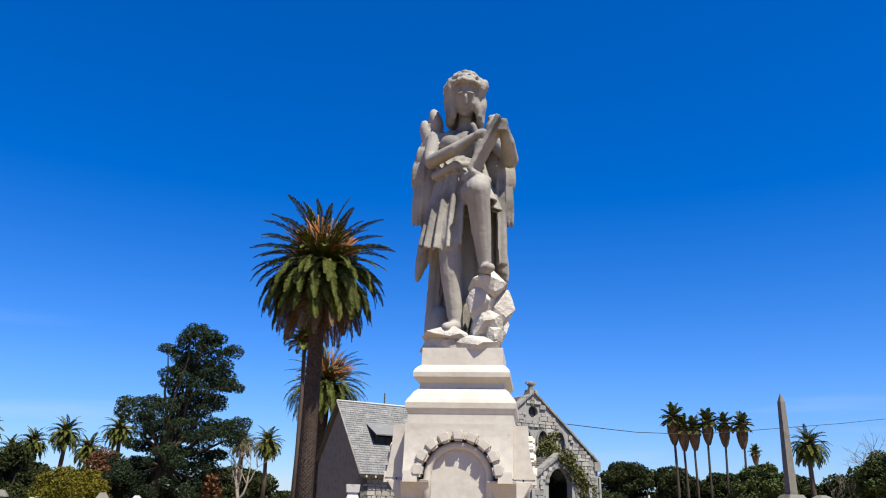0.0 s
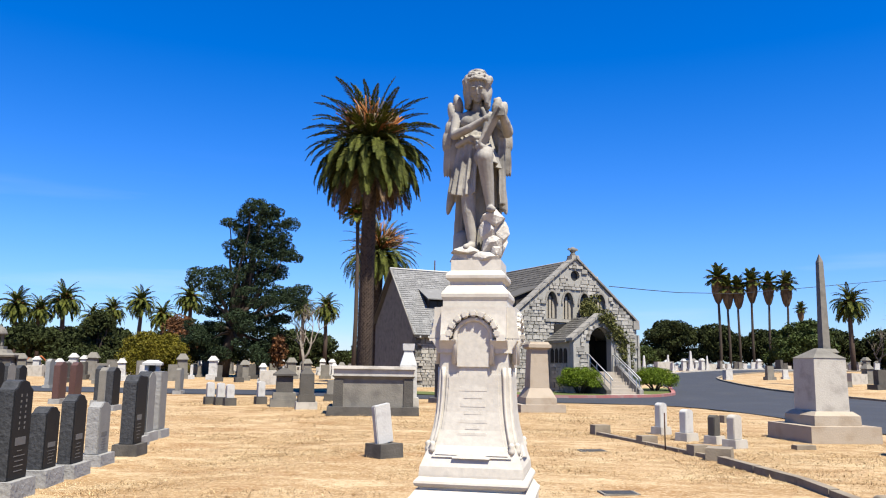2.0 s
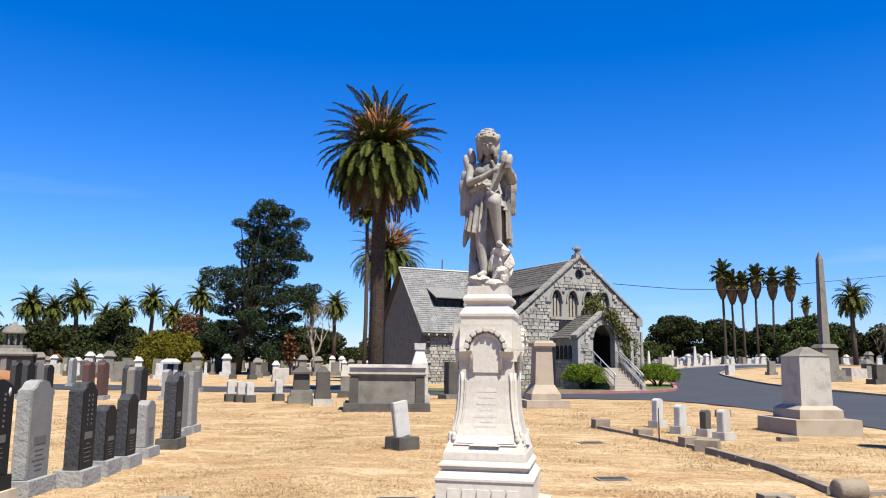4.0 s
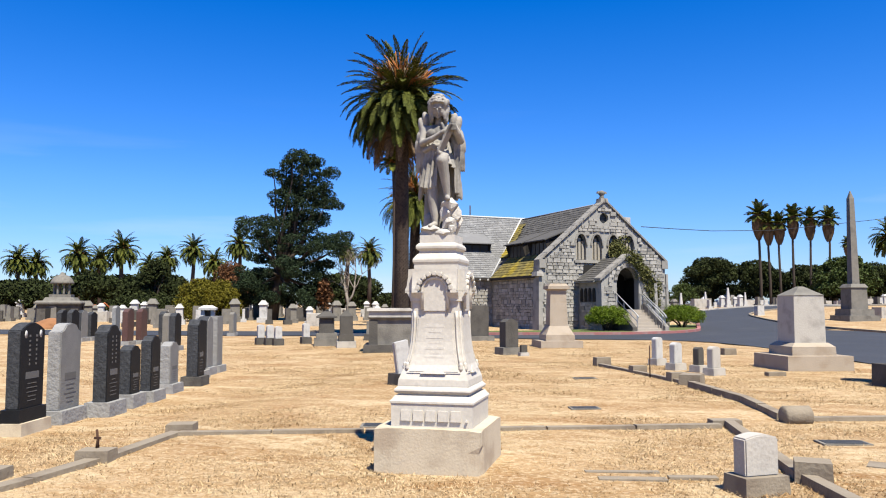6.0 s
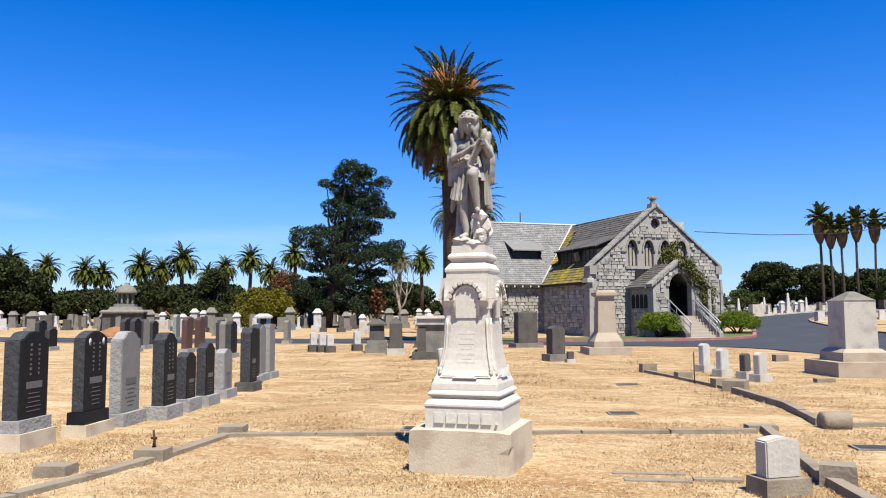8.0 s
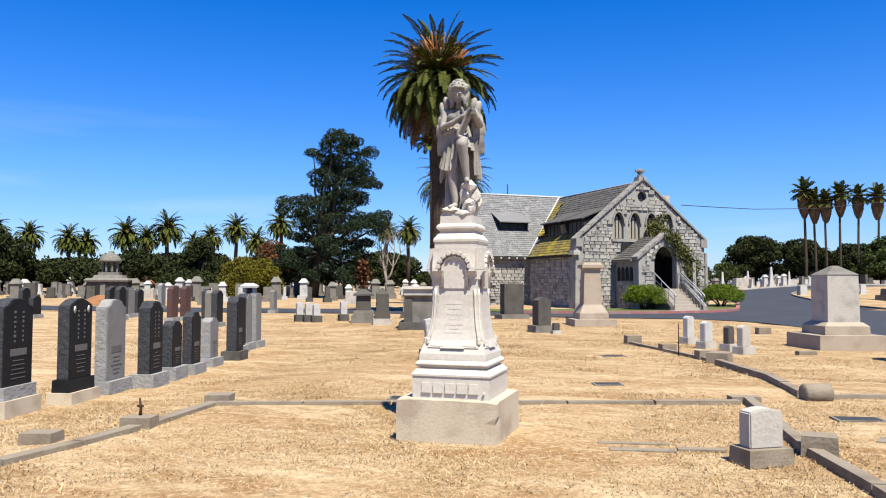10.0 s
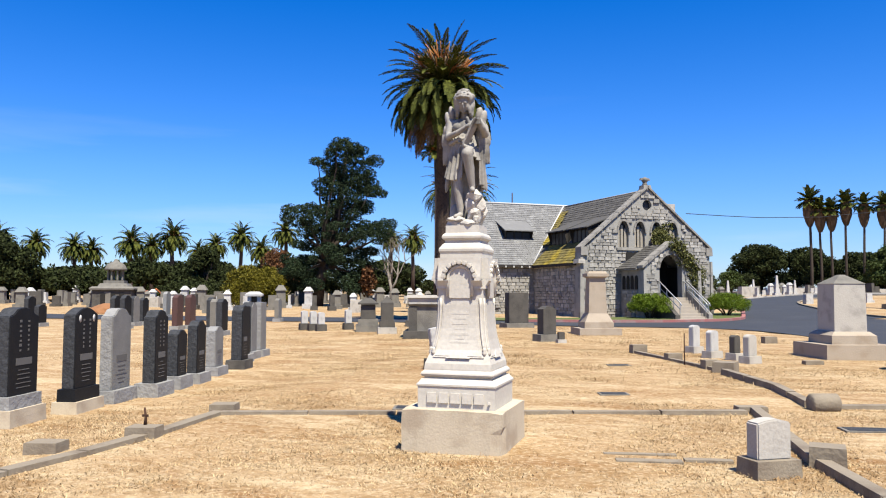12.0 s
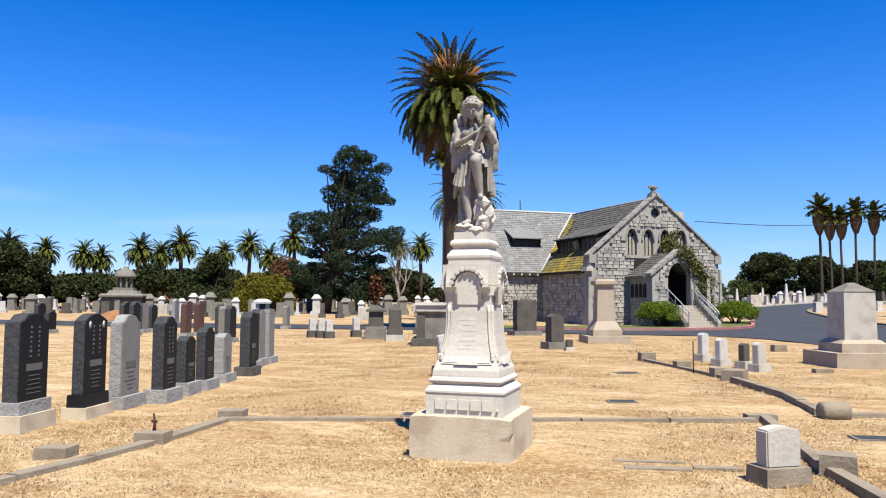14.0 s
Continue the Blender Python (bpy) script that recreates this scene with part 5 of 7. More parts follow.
for k in range(6):
    part("rafter_end", box(-7.5 + k * 0.6, -7.4 + k * 0.6, 6.50, 6.95, 3.26, 3.38, bev=0.0), WHITEPAINT, CHAPEL)
part("gutter_end", box(-4.98, -4.5, -0.25, 0.45, 3.35, 3.62, 0.04, 0.02, 0.02), PALE, CHAPEL)


def shed_dormer(m4, w, depth, rise, hgt, n_win):
    """A low shed dormer: cheeks, a window strip under a sloping roof. Local x along the eave, y into the roof."""
    # near-black core: shade behind and around the panes is put into its colour
    d = part("dormer", box(0.0, w, 0.04, depth, -0.05, hgt - 0.03, bev=0.0), DARKROOM, CHAPEL, "shed dormer with a dark window strip")
    d.matrix_local = m4
    t = bmesh.new()
    a = [t.verts.new(p) for p in ((-0.15, -0.38, hgt - 0.12), (w + 0.15, -0.38, hgt - 0.12), (w + 0.15, depth + 0.2, hgt + rise), (-0.15, depth + 0.2, hgt + rise))]
    b = [t.verts.new(v.co + Vector((0, 0, 0.07))) for v in a]
    t.faces.new(a[::-1])
    t.faces.new(b)
    for i in range(4):
        t.faces.new((a[i], a[(i + 1) % 4], b[(i + 1) % 4], b[i]))
    part("dormer_roof", t, DARKROOF if n_win > 3 else SLATE, d)
    for i in range(n_win):
        x0 = 0.12 + i * (w - 0.24) / n_win
        part("dormer_pane", box(x0 + 0.05, x0 + (w - 0.24) / n_win - 0.05, 0.0, 0.03, 0.05, hgt - 0.2, bev=0.0), GLASS, d)
        part("mullion", box(x0 - 0.03, x0 + 0.03, -0.02, 0.04, 0.0, hgt - 0.1, bev=0.0), TIMBER, d)
    for s in (0, w - 0.05):
        part("dormer_cheek", prism([(-0.25, hgt - 0.1), (0.02, -0.12), (depth, hgt + rise * 0.9), ], s, s + 0.05, "x", 0.0), TIMBER, d)


shed_dormer(pose(-6.15, 8.35, 5.32), 2.15, 1.7, 0.95, 0.72, 3)
turned = Matrix.Rotation(radians(-90), 4, "Z")
for y in (6.6, 3.5):
    shed_dormer(Matrix.Translation((-3.35, y, 4.85)) @ turned, 2.4, 1.9, 0.85, 0.95, 4)

# gable coping, kneelers, finial, windows
for s, x1 in ((-1, -4.72), (1, 5.05)):
    zk = 4.28 if s < 0 else 4.38
    n = 9
    for i in range(n):
        a, b = Vector((x1, 0, zk)).lerp(Vector((0.17, 0, 8.32)), i / n), Vector((x1, 0, zk)).lerp(Vector((0.17, 0, 8.32)), (i + 0.965) / n)
        part("coping_stone", prism([(a.x, a.z - 0.06), (b.x, b.z - 0.06), (b.x, b.z + 0.1), (a.x, a.z + 0.1)], -0.10, 0.62, "y", 0.012), COPING, CHAPEL)
    part("kneeler", box(min(x1, x1 - s * 0.5), max(x1, x1 - s * 0.5), -0.12, 0.64, zk - 0.42, zk + 0.12, 0.02, 0.02, 0.03), COPING, CHAPEL)
part("finial_block", cbox(0.62, 0.6, 8.15, 8.45, 0.05, 0.05, 0.03, 0.17, 0.25), COPING, CHAPEL)
part("finial", lathe([(0.2, 8.44), (0.16, 8.55), (0.12, 8.62), (0.2, 8.72), (0.24, 8.84), (0.17, 8.93), (0.06, 8.99)], 9, 0.14, 0.25), GREYSTONE, CHAPEL, "carved stone finial")
part("finial_arm", box(-0.22, 0.5, 0.16, 0.34, 8.78, 8.92, 0.04, 0.03, 0.03), GREYSTONE, CHAPEL)
for u, prof in zip(WINDOWS, LANCETS):
    wdw = part("lancet_window", prism([(x * 1.0, z) for x, z in prof], 0.30, 0.34, "y", 0.0), GLASS, CHAPEL, "pointed leaded window with pale boards")
    for k in range(3):
        x = u - 0.25 + k * 0.25
        part("window_board", box(x - 0.085, x + 0.085, 0.20, 0.26, 4.45, 5.62 + (0.2 if k == 1 else 0.0), bev=0.01), SLATS, wdw)
    ring = pointed_profile(0.38, 4.42, 5.35, 0.72)[2:]
    for i in range(0, len(ring) - 1, 2):
        seg = ring[i:i + 3]
        if len(seg) > 1:
            out = [(x * 1.3, 5.35 + (z - 5.35) * 1.2) for x, z in seg]
            part("arch_stone", prism([(u + x, z) for x, z in seg + out[::-1]], -0.06, 0.12, "y", 0.01), COPING, wdw)
part("round_window", prism(ROUND, 0.26, 0.30, "y", 0.0), GLASS, CHAPEL, "round dark window")
part("window_sill", box(-2.15, 2.55, -0.12, 0.2, 4.22, 4.38, 0.01, 0.02, 0.02), COPING, CHAPEL)

# porch, steps, rails
PARCH = pointed_profile(0.80, 1.28, 3.05, 0.80)
POUT = [(-1.85, -0.3), (1.92, -0.3), (1.92, 3.20), (0.02, 4.55), (-1.85, 3.20)]
part("porch_front", holed(POUT, [PARCH], -2.6, -2.15), MORTAR, CHAPEL, "rubble-stone porch front with a pointed arch")
part("porch_wall", box(-1.85, -1.5, -2.14, 0.02, -0.3, 3.15, bev=0.0), STONEREST, CHAPEL)
part("porch_wall", box(1.55, 1.9, -2.14, 0.02, -0.3, 3.15, bev=0.0), STONEREST, CHAPEL)
# side openings as near-black plates, their unlit inside put into the colour
for k in range(4):
    part("side_light", prism(pointed_profile(0.15, 1.75, 2.35, 0.25, u0=-1.75 + k * 0.45), -1.90, -1.84, "x", 0.0), DARKROOM, CHAPEL)
part("porch_floor", box(-1.5, 1.55, -2.62, 0.1, 1.1, 1.28, bev=0.0), STEPSTONE, CHAPEL)
# added near-black sheets: the porch's inner shade is put into their colour
part("porch_back", box(-1.5, 1.55, 0.58, 0.62, 1.28, 4.0, bev=0.0), DARKROOM, CHAPEL)
part("porch_screen", box(-1.5, 1.55, -0.08, -0.03, 1.28, 4.1, bev=0.0), DARKROOM, CHAPEL)
for x in (-1.49, 1.5):
    part("porch_lining", box(x, x + 0.04, -2.12, -0.1, 1.28, 3.15, bev=0.0), DARKROOM, CHAPEL)
part("porch_door", box(-0.78, 0.78, -0.14, -0.09, 1.30, 3.5, bev=0.01), TIMBER, CHAPEL, "dark timber door inside the porch")
part("porch_roof", prism([(-2.15, 3.02), (0.02, 4.52), (2.2, 3.02), (2.2, 2.92), (0.02, 4.40), (-2.15, 2.92)], -2.12, 0.05, "y", 0.0), SLATE, CHAPEL)
for s, x1 in ((-1, -2.05), (1, 2.1)):
    for i in range(5):
        a, b = Vector((x1, 0, 3.10)).lerp(Vector((0.02, 0, 4.62)), i / 5), Vector((x1, 0, 3.10)).lerp(Vector((0.02, 0, 4.62)), (i + 0.96) / 5)
        part("coping_stone", prism([(a.x, a.z - 0.1), (b.x, b.z - 0.1), (b.x, b.z + 0.09), (a.x, a.z + 0.09)], -2.72, -2.05, "y", 0.012), COPING, CHAPEL)
    part("porch_buttress", box(min(x1, x1 - s * 0.28), max(x1, x1 - s * 0.28), -2.85, -2.3, -0.3, 2.9, 0.04, 0.1, 0.03), STONEREST, CHAPEL)
PUP = Vector((2.17, 0, 1.5)).normalized()
# left porch slope darker than the right one
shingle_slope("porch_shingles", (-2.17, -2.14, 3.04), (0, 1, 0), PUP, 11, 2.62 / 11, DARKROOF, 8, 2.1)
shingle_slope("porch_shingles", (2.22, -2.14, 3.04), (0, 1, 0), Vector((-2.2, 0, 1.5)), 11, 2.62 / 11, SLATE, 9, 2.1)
for k in range(9):
    a0, a1 = k / 9, (k + 0.94) / 9
    pr = pointed_profile(0.80, 1.28, 3.05, 0.80)[2:]
    i0, i1 = int(a0 * (len(pr) - 1)), min(len(pr) - 1, int(a1 * (len(pr) - 1)) + 1)
    pin, pout = pr[i0:i1 + 1], [(x * 1.27, 3.05 + (z - 3.05) * 1.22) for x, z in pr[i0:i1 + 1]]
    part("arch_stone", prism(pin + pout[::-1], -2.68, -2.5, "y", 0.01), COPING, CHAPEL)
STEPS = 7
for k in range(STEPS):
    z1 = 1.28 - 0.183 * k
    part("step", box(-0.95, 0.95, -2.62 - 0.29 * (k + 1), -2.60 - 0.29 * k, -0.2, z1 - 0.0 if k else 1.275, bev=0.012), STEPSTONE, CHAPEL)
# the left cheek is darker than the right one
part("cheek_wall", prism([(-2.62, -0.2), (-2.62, 1.55), (-2.95, 1.55), (-4.75, 0.28), (-4.75, -0.2)], -1.25, -0.96, "x", 0.015), DARKSTONE, CHAPEL)
part("cheek_wall", prism([(-2.62, -0.2), (-2.62, 1.62), (-2.95, 1.62), (-4.85, 0.30), (-4.85, -0.2)], 0.96, 1.25, "x", 0.015), COPING, CHAPEL)
for x in (-0.9, 0.88, 1.08):
    rail = part("handrail", tube([(x, -2.5, 2.28), (x, -2.75, 2.22), (x, -4.75, 0.95), (x, -4.85, 0.80)], 0.033, 8), STEEL, CHAPEL, "galvanised pipe handrail")
    part("lower_rail", tube([(x, -2.75, 1.86), (x, -4.72, 0.60)], 0.022, 6), STEEL, rail)
    for f in (0.03, 0.35, 0.68, 0.97):
        y, zt = -2.75 - 2.0 * f, 2.22 - 1.27 * f
        part("rail_post", tube([(x, y, zt - 0.95), (x, y, zt)], 0.024, 6), STEEL, rail)
# forecourt slab and lawn strip between kerb and walls
part("apron", box(-1.4, 1.9, -6.0, -4.64, -0.1, 0.06, bev=0.01), STEPSTONE, CHAPEL)
tagged(strip("lawn_chapel", [(-9, 33.4), (-5, 32.4), (-1.3, 33.2), (1.3, 34.6), (4.1, 37.3), (5.4, 40.6), (5.9, 47)], [(-12, 38), (-7, 36.5), (-3.5, 38.5), (-0.5, 41), (2, 43), (3.5, 45), (4.5, 47)], LAWN, 0.05, 40, 4), "strip of green lawn round the chapel", "lawn", kind="structure")
part("service_mast", tube([(-3.0, 14.0, 7.0), (-3.0, 14.0, 9.5)], 0.05, 6), BARK, CHAPEL)
part("chimney", box(9.2, 10.0, 10.7, 11.4, 7.4, 8.75, bev=0.02), PALE, CHAPEL)


# rubble stones laid in uneven courses
def inside(poly, x, z):
    c = False
    for i in range(len(poly)):
        (x0, z0), (x1, z1) = poly[i], poly[i - 1]
        if (z0 > z) != (z1 > z) and x < (x1 - x0) * (z - z0) / (z1 - z0) + x0:
            c = not c
    return c


def rubble(outline, holes, x0, x1, z0, z1, seed, at, limit):
    """Rough blocks over a wall: the nearest are parts, the others share one mesh."""
    rnd = random.Random(seed)
    base = []
    for v in range(6):
        bm = box(-0.5, 0.5, -0.5, 0.5, -0.5, 0.5, 0.03, 0.0, 0.0)
        r2 = random.Random(seed * 10 + v)
        for vt in bm.verts:
            if vt.co.y < 0:
                vt.co.x *= 0.93 + r2.uniform(-0.05, 0.04)
                vt.co.z *= 0.90 + r2.uniform(-0.08, 0.06)
            vt.co.x += r2.uniform(-0.03, 0.03)
            vt.co.z += r2.uniform(-0.04, 0.04)
        me = bpy.data.meshes.new("stone")
        bm.to_mesh(me)
        bm.free()
        me.materials.append(STONEWALL)
        base.append(me)
    rest_v, rest_f, made = [], [], 0
    z = z0
    while z < z1:
        h = rnd.choice((0.15, 0.19, 0.23, 0.29))
        x = x0 - rnd.uniform(0, 0.3)
        while x < x1:
            w = rnd.uniform(0.2, 0.58) * (1.2 if h > 0.22 else 1.0)
            cx, cz = x + w / 2, z + h / 2
            x += w
            if not all(inside(outline, cx + sx * w * 0.36, cz + sz * h * 0.36) for sx in (-1, 1) for sz in (-1, 1)):
                continue
            if any(inside(hl, cx + sx * w * 0.46, cz + sz * h * 0.46) for hl in holes for sx in (-1, 0, 1) for sz in (-1, 0, 1)):
                continue
            m4 = at @ Matrix.Translation((cx, 0.015 - rnd.uniform(0, 0.035), cz)) @ Matrix.Rotation(rnd.uniform(-0.05, 0.05), 4, "Y") @ Matrix.Diagonal((w - 0.016, 0.10, h - 0.014, 1))
            me = rnd.choice(base)
            if made < limit:
                ob = new("stone", me)
                ob.parent = front
                ob.matrix_local = m4
                made += 1
            else:
                k = len(rest_v)
                rest_v += [m4 @ v.co for v in me.vertices]
                rest_f += [tuple(k + i for i in p.vertices) for p in me.polygons]
        z += h
    if rest_v:
        ob = raw("rubble_masonry", rest_v, rest_f, STONEREST, CHAPEL)
        tagged(ob, kind="stuff")


# ---- palms ----
def frond_data(length, elev, droop, pairs, leaflet, seed, blade=0.05):
    """Vertices and faces of one feather frond that leaves the crown along +x at an angle and bends down."""
    rnd = random.Random(seed)
    n = 12
    pts, ang, p = [], elev, Vector((0, 0, 0))
    for i in range(n + 1):
        pts.append(p.copy())
        a = radians(ang)
        p = p + Vector((math.cos(a), 0, math.sin(a))) * length / n
        ang -= droop / n * (0.5 + 1.0 * i / n)
    verts, faces = [], []
    for i in range(n + 1):
        r = 0.05 * (1 - i / n) + 0.008
        verts += [pts[i] + Vector((0, r, 0)), pts[i] + Vector((0, -r, 0)), pts[i] + Vector((0, 0, -r))]
    for i in range(n):
        k = 3 * i
        faces += [(k, k + 1, k + 4, k + 3), (k + 1, k + 2, k + 5, k + 4), (k + 2, k, k + 3, k + 5)]
    for j in range(pairs):
        s = 0.10 + 0.90 * j / (pairs - 1)
        f = s * n
        i = min(n - 1, int(f))
        q = pts[i].lerp(pts[i + 1], f - i)
        t = (pts[i + 1] - pts[i]).normalized()
        up = Vector((-t.z, 0, t.x))
        ln = leaflet * (math.sin(math.pi * min(1, 0.25 + 0.72 * s)) ** 0.7) * rnd.uniform(0.85, 1.12)
        for side in (-1, 1):
            d = (t * rnd.uniform(0.75, 1.0) + Vector((0, side, 0)) * rnd.uniform(0.65, 0.95) + up * rnd.uniform(0.05, 0.4)).normalized()
            tip = q + d * ln + Vector((0, 0, -0.22 * ln * rnd.random()))
            mid = q + d * ln * 0.5
            w = t.cross(d).cross(d).normalized() * max(0.016, blade * leaflet)
            k = len(verts)
            verts += [q, mid + w, tip, mid - w]
            faces.append((k, k + 1, k + 2, k + 3))
    return verts, faces


def palm_trunk(height, r0, r1, seed, lean=(0.0, 0.0), cell=0.16, steps=14):
    """A trunk with the stubs of cut fronds set in a spiral, each a small plate of its own."""
    rnd = random.Random(seed)
    bm = lathe([(r0 * 1.15, -0.3), (r0, 0.4), (r0 * 0.98, height * 0.3), (r1, height * 0.8), (r1 * 1.08, height)], steps)
    z = 0.1
    row = 0
    while z < height - 0.1:
        f = z / height
        r = r0 + (r1 - r0) * min(1, f / 0.8)
        n = max(5, int(2 * math.pi * r / cell))
        for i in range(n):
            a = 2 * math.pi * (i + 0.5 * (row % 2)) / n
            ca, sa = math.cos(a), math.sin(a)
            w, h, o = math.pi * r / n * 0.92, cell * 0.52, 0.022 + rnd.uniform(0, 0.02)
            c = Vector((ca * r, sa * r, z + rnd.uniform(-0.01, 0.01)))
            t, out = Vector((-sa, ca, 0)), Vector((ca, sa, 0))
            v = [bm.verts.new(p) for p in (c - t * w, c + Vector((0, 0, -h)), c + t * w, c + Vector((0, 0, h)) + out * (o + 0.02))]
            bm.faces.new((v[0], v[1], v[3]))
            bm.faces.new((v[1], v[2], v[3]))
        z += cell * 0.55
        row += 1
    for v in bm.verts:
        f = max(0, v.co.z / height)
        v.co.x += lean[0] * f * f
        v.co.y += lean[1] * f * f
    return bm


def grand_palm(x, y, height, length, fronds, seed, label, lean=(0, 0), r0=0.5, r1=0.4, pairs=46, z=None):
    """A date palm near enough for single fronds: every frond a part that shares one of a few meshes."""
    p = thing("date_palm", label, "palm tree", x, y, gz(x, y) if z is None else z)
    rnd = random.Random(seed)
    part("trunk", palm_trunk(height, r0, r1, seed, lean), TRUNK, p, "brown trunk scarred by cut fronds")
    kinds = []
    for v, (el, dr) in enumerate(((84, 30), (70, 40), (55, 48), (40, 52), (27, 56), (15, 62), (8, 88), (0, 96), (-12, 84), (-30, 62), (-50, 40))):
        group = []
        for k in range(2):
            vv, ff = frond_data(length * (0.86 if el > 60 else 1.0), el + 4 * k, dr, pairs, length * 0.140, seed * 50 + v * 3 + k, 0.068)
            me = bpy.data.meshes.new("frond")
            me.from_pydata(vv, [], ff)
            me.materials.append(FRONDDRY if el < -45 else FROND)
            group.append(me)
        kinds.append(group)
    counts = [2, 3, 5, 8, 10, 11, 20, 28, 34, 34, 22]
    total = sum(counts)
    for v, n in enumerate(counts):
        n = max(3, round(n * fronds / total))
        for i in range(n):
            ob = new("frond", rnd.choice(kinds[v]))
            ob.parent = p
            a = 360 * (i + rnd.uniform(-0.3, 0.3)) / n + 37 * v
            drop = -0.13 * v * length / 3.6 + rnd.uniform(-0.12, 0.12)
            s = rnd.uniform(0.9, 1.08)
            ob.matrix_local = pose(lean[0] + 0.22 * math.cos(radians(a)), lean[1] + 0.22 * math.sin(radians(a)), height + 0.35 + drop, rnd.uniform(-14, 14), rnd.uniform(-6, 6), a) @ Matrix.Diagonal((s, s, s, 1))
    # flower stalks and old sheaths in the heart of the crown
    bm, bs = bmesh.new(), bmesh.new()
    for i in range(120):
        a, e = rnd.uniform(0, 2 * math.pi), rnd.uniform(0.1, 1.1)
        ln = rnd.uniform(1.1, 1.9) * length / 3.6
        st = Vector((lean[0] + 0.25 * math.cos(a), lean[1] + 0.25 * math.sin(a), height + rnd.uniform(-0.2, 0.6)))
        d = Vector((math.cos(a) * math.cos(e), math.sin(a) * math.cos(e), math.sin(e)))
        tgt = bm if i % 2 else bs
        for k in range(5):
            j = Vector((rnd.uniform(-1, 1), rnd.uniform(-1, 1), rnd.uniform(-1, 0.6))) * 0.3 * ln
            tube([st, st + d * ln * 0.6 + j * 0.3, st + d * ln + j], [0.04, 0.036, 0.03], 3, tgt)
    part("flower_spray", bm, DATES, p, "orange flower stalks")
    part("old_growth", bs, STALKS, p, "pale dry sheaths")
    return p


grand_palm(-9.85, 30.9, 12.75, 3.25, 230, 5, "tall date palm with a dense drooping crown", (0.0, 0.0), 0.38, 0.31, 62)
grand_palm(-14.8, 50.3, 10.0, 3.15, 130, 8, "date palm with a round crown behind the taller one", (0.2, 0.1), 0.40, 0.36, 34)


def joined_palm(name, label, height, length, seed, r0, r1, elevs, pairs=18, skirt=False, group="far palms", wide=0.17):
    p = thing(name, label, "palm tree", 0, 0, 0, 0, group)
    rnd = random.Random(seed)
    bm = tube([(0, 0, -0.5), (0.1, 0, height * 0.4), (0.05, 0.1, height * 0.75), (0, 0, height)], [r0, r0 * 0.9, r1, r1], 8)
    part("trunk", bm, BARK if skirt else TRUNK, p)
    verts, faces = [], []
    for el, dr, n in elevs:
        for i in range(n):
            vv, ff = frond_data(length * rnd.uniform(0.85, 1.1), el + rnd.uniform(-7, 7), dr, pairs, length * wide, rnd.randrange(10 ** 6), 0.14)
            m4 = pose(0, 0, height + 0.15 - 0.004 * (70 - el) * length / 3, rnd.uniform(-15, 15), 0, 360 * (i + rnd.uniform(-0.35, 0.35)) / n + el)
            k = len(verts)
            verts += [m4 @ v for v in vv]
            faces += [tuple(k + j for j in f) for f in ff]
    raw("crown", verts, faces, FROND, p)
    if skirt:
        sv, sf = [], []
        for i in range(700):
            a, t = rnd.uniform(0, 2 * math.pi), rnd.random()
            r = r1 + 0.52 * math.sqrt(max(0.02, math.sin(math.pi * (0.22 + 0.74 * t)))) * rnd.uniform(0.75, 1.05)
            c = Vector((r * math.cos(a), r * math.sin(a), height + 0.1 - t * 2.2))
            d = Vector((math.cos(a) * -0.25, math.sin(a) * -0.25, -1)) * rnd.uniform(0.35, 0.6)
            w = Vector((-math.sin(a), math.cos(a), 0)) * rnd.uniform(0.06, 0.16)
            k = len(sv)
            sv += [c - w, c + w, c + d + w * 0.3, c + d - w * 0.3]
            sf.append((k, k + 1, k + 2, k + 3))
        raw("dead_skirt", sv, sf, FRONDDRY, p)["label"] = "hanging skirt of dead brown fronds"
    else:
        bmd = bmesh.new()
        for i in range(30):
            a, e = rnd.uniform(0, 2 * math.pi), rnd.uniform(-0.3, 0.9)
            d = Vector((math.cos(a) * math.cos(e), math.sin(a) * math.cos(e), math.sin(e)))
            tube([Vector((0, 0, height)), Vector((0, 0, height)) + d * length * 0.4], [0.06, 0.04], 3, bmd)
        part("flower_spray", bmd, DATES, p)
    return p


DATE_EL = ((78, 60, 5), (58, 80, 8), (36, 92, 11), (16, 100, 13), (-2, 96, 15), (-24, 70, 14), (-48, 36, 9))
FAN_EL = ((75, 25, 7), (45, 35, 10), (15, 40, 12), (-15, 45, 10))
far_date = joined_palm("date_palm", "date palm with a round feathery crown far behind the graves", 7.0, 2.2, 31, 0.28, 0.22, DATE_EL, 20, wide=0.19)
places = [(-72.6, 72.8, 6.6, 1.0), (-71.1, 74.2, 6.2, 0.95), (-67.5, 77.3, 7.4, 1.15), (-65.4, 78.9, 6.9, 0.95), (-63.3, 80.5, 8.3, 1.2), (-63.5, 86.6, 6.4, 0.95), (-61.6, 87.9, 7.4, 1.0),
          (-56.0, 85.5, 8.5, 1.05), (-56.2, 91.2, 7.0, 1.05), (-46.0, 79.8, 8.6, 1.0), (-37.4, 94.8, 8.6, 0.95), (-32.8, 91.2, 8.2, 1.0), (27.6, 80.4, 7.0, 1.0), (-84, 66, 7.0, 1.0), (-81, 69, 7.6, 1.1), (-77, 71, 7.0, 1.0), (-17.5, 75, 7.0, 1.0)]
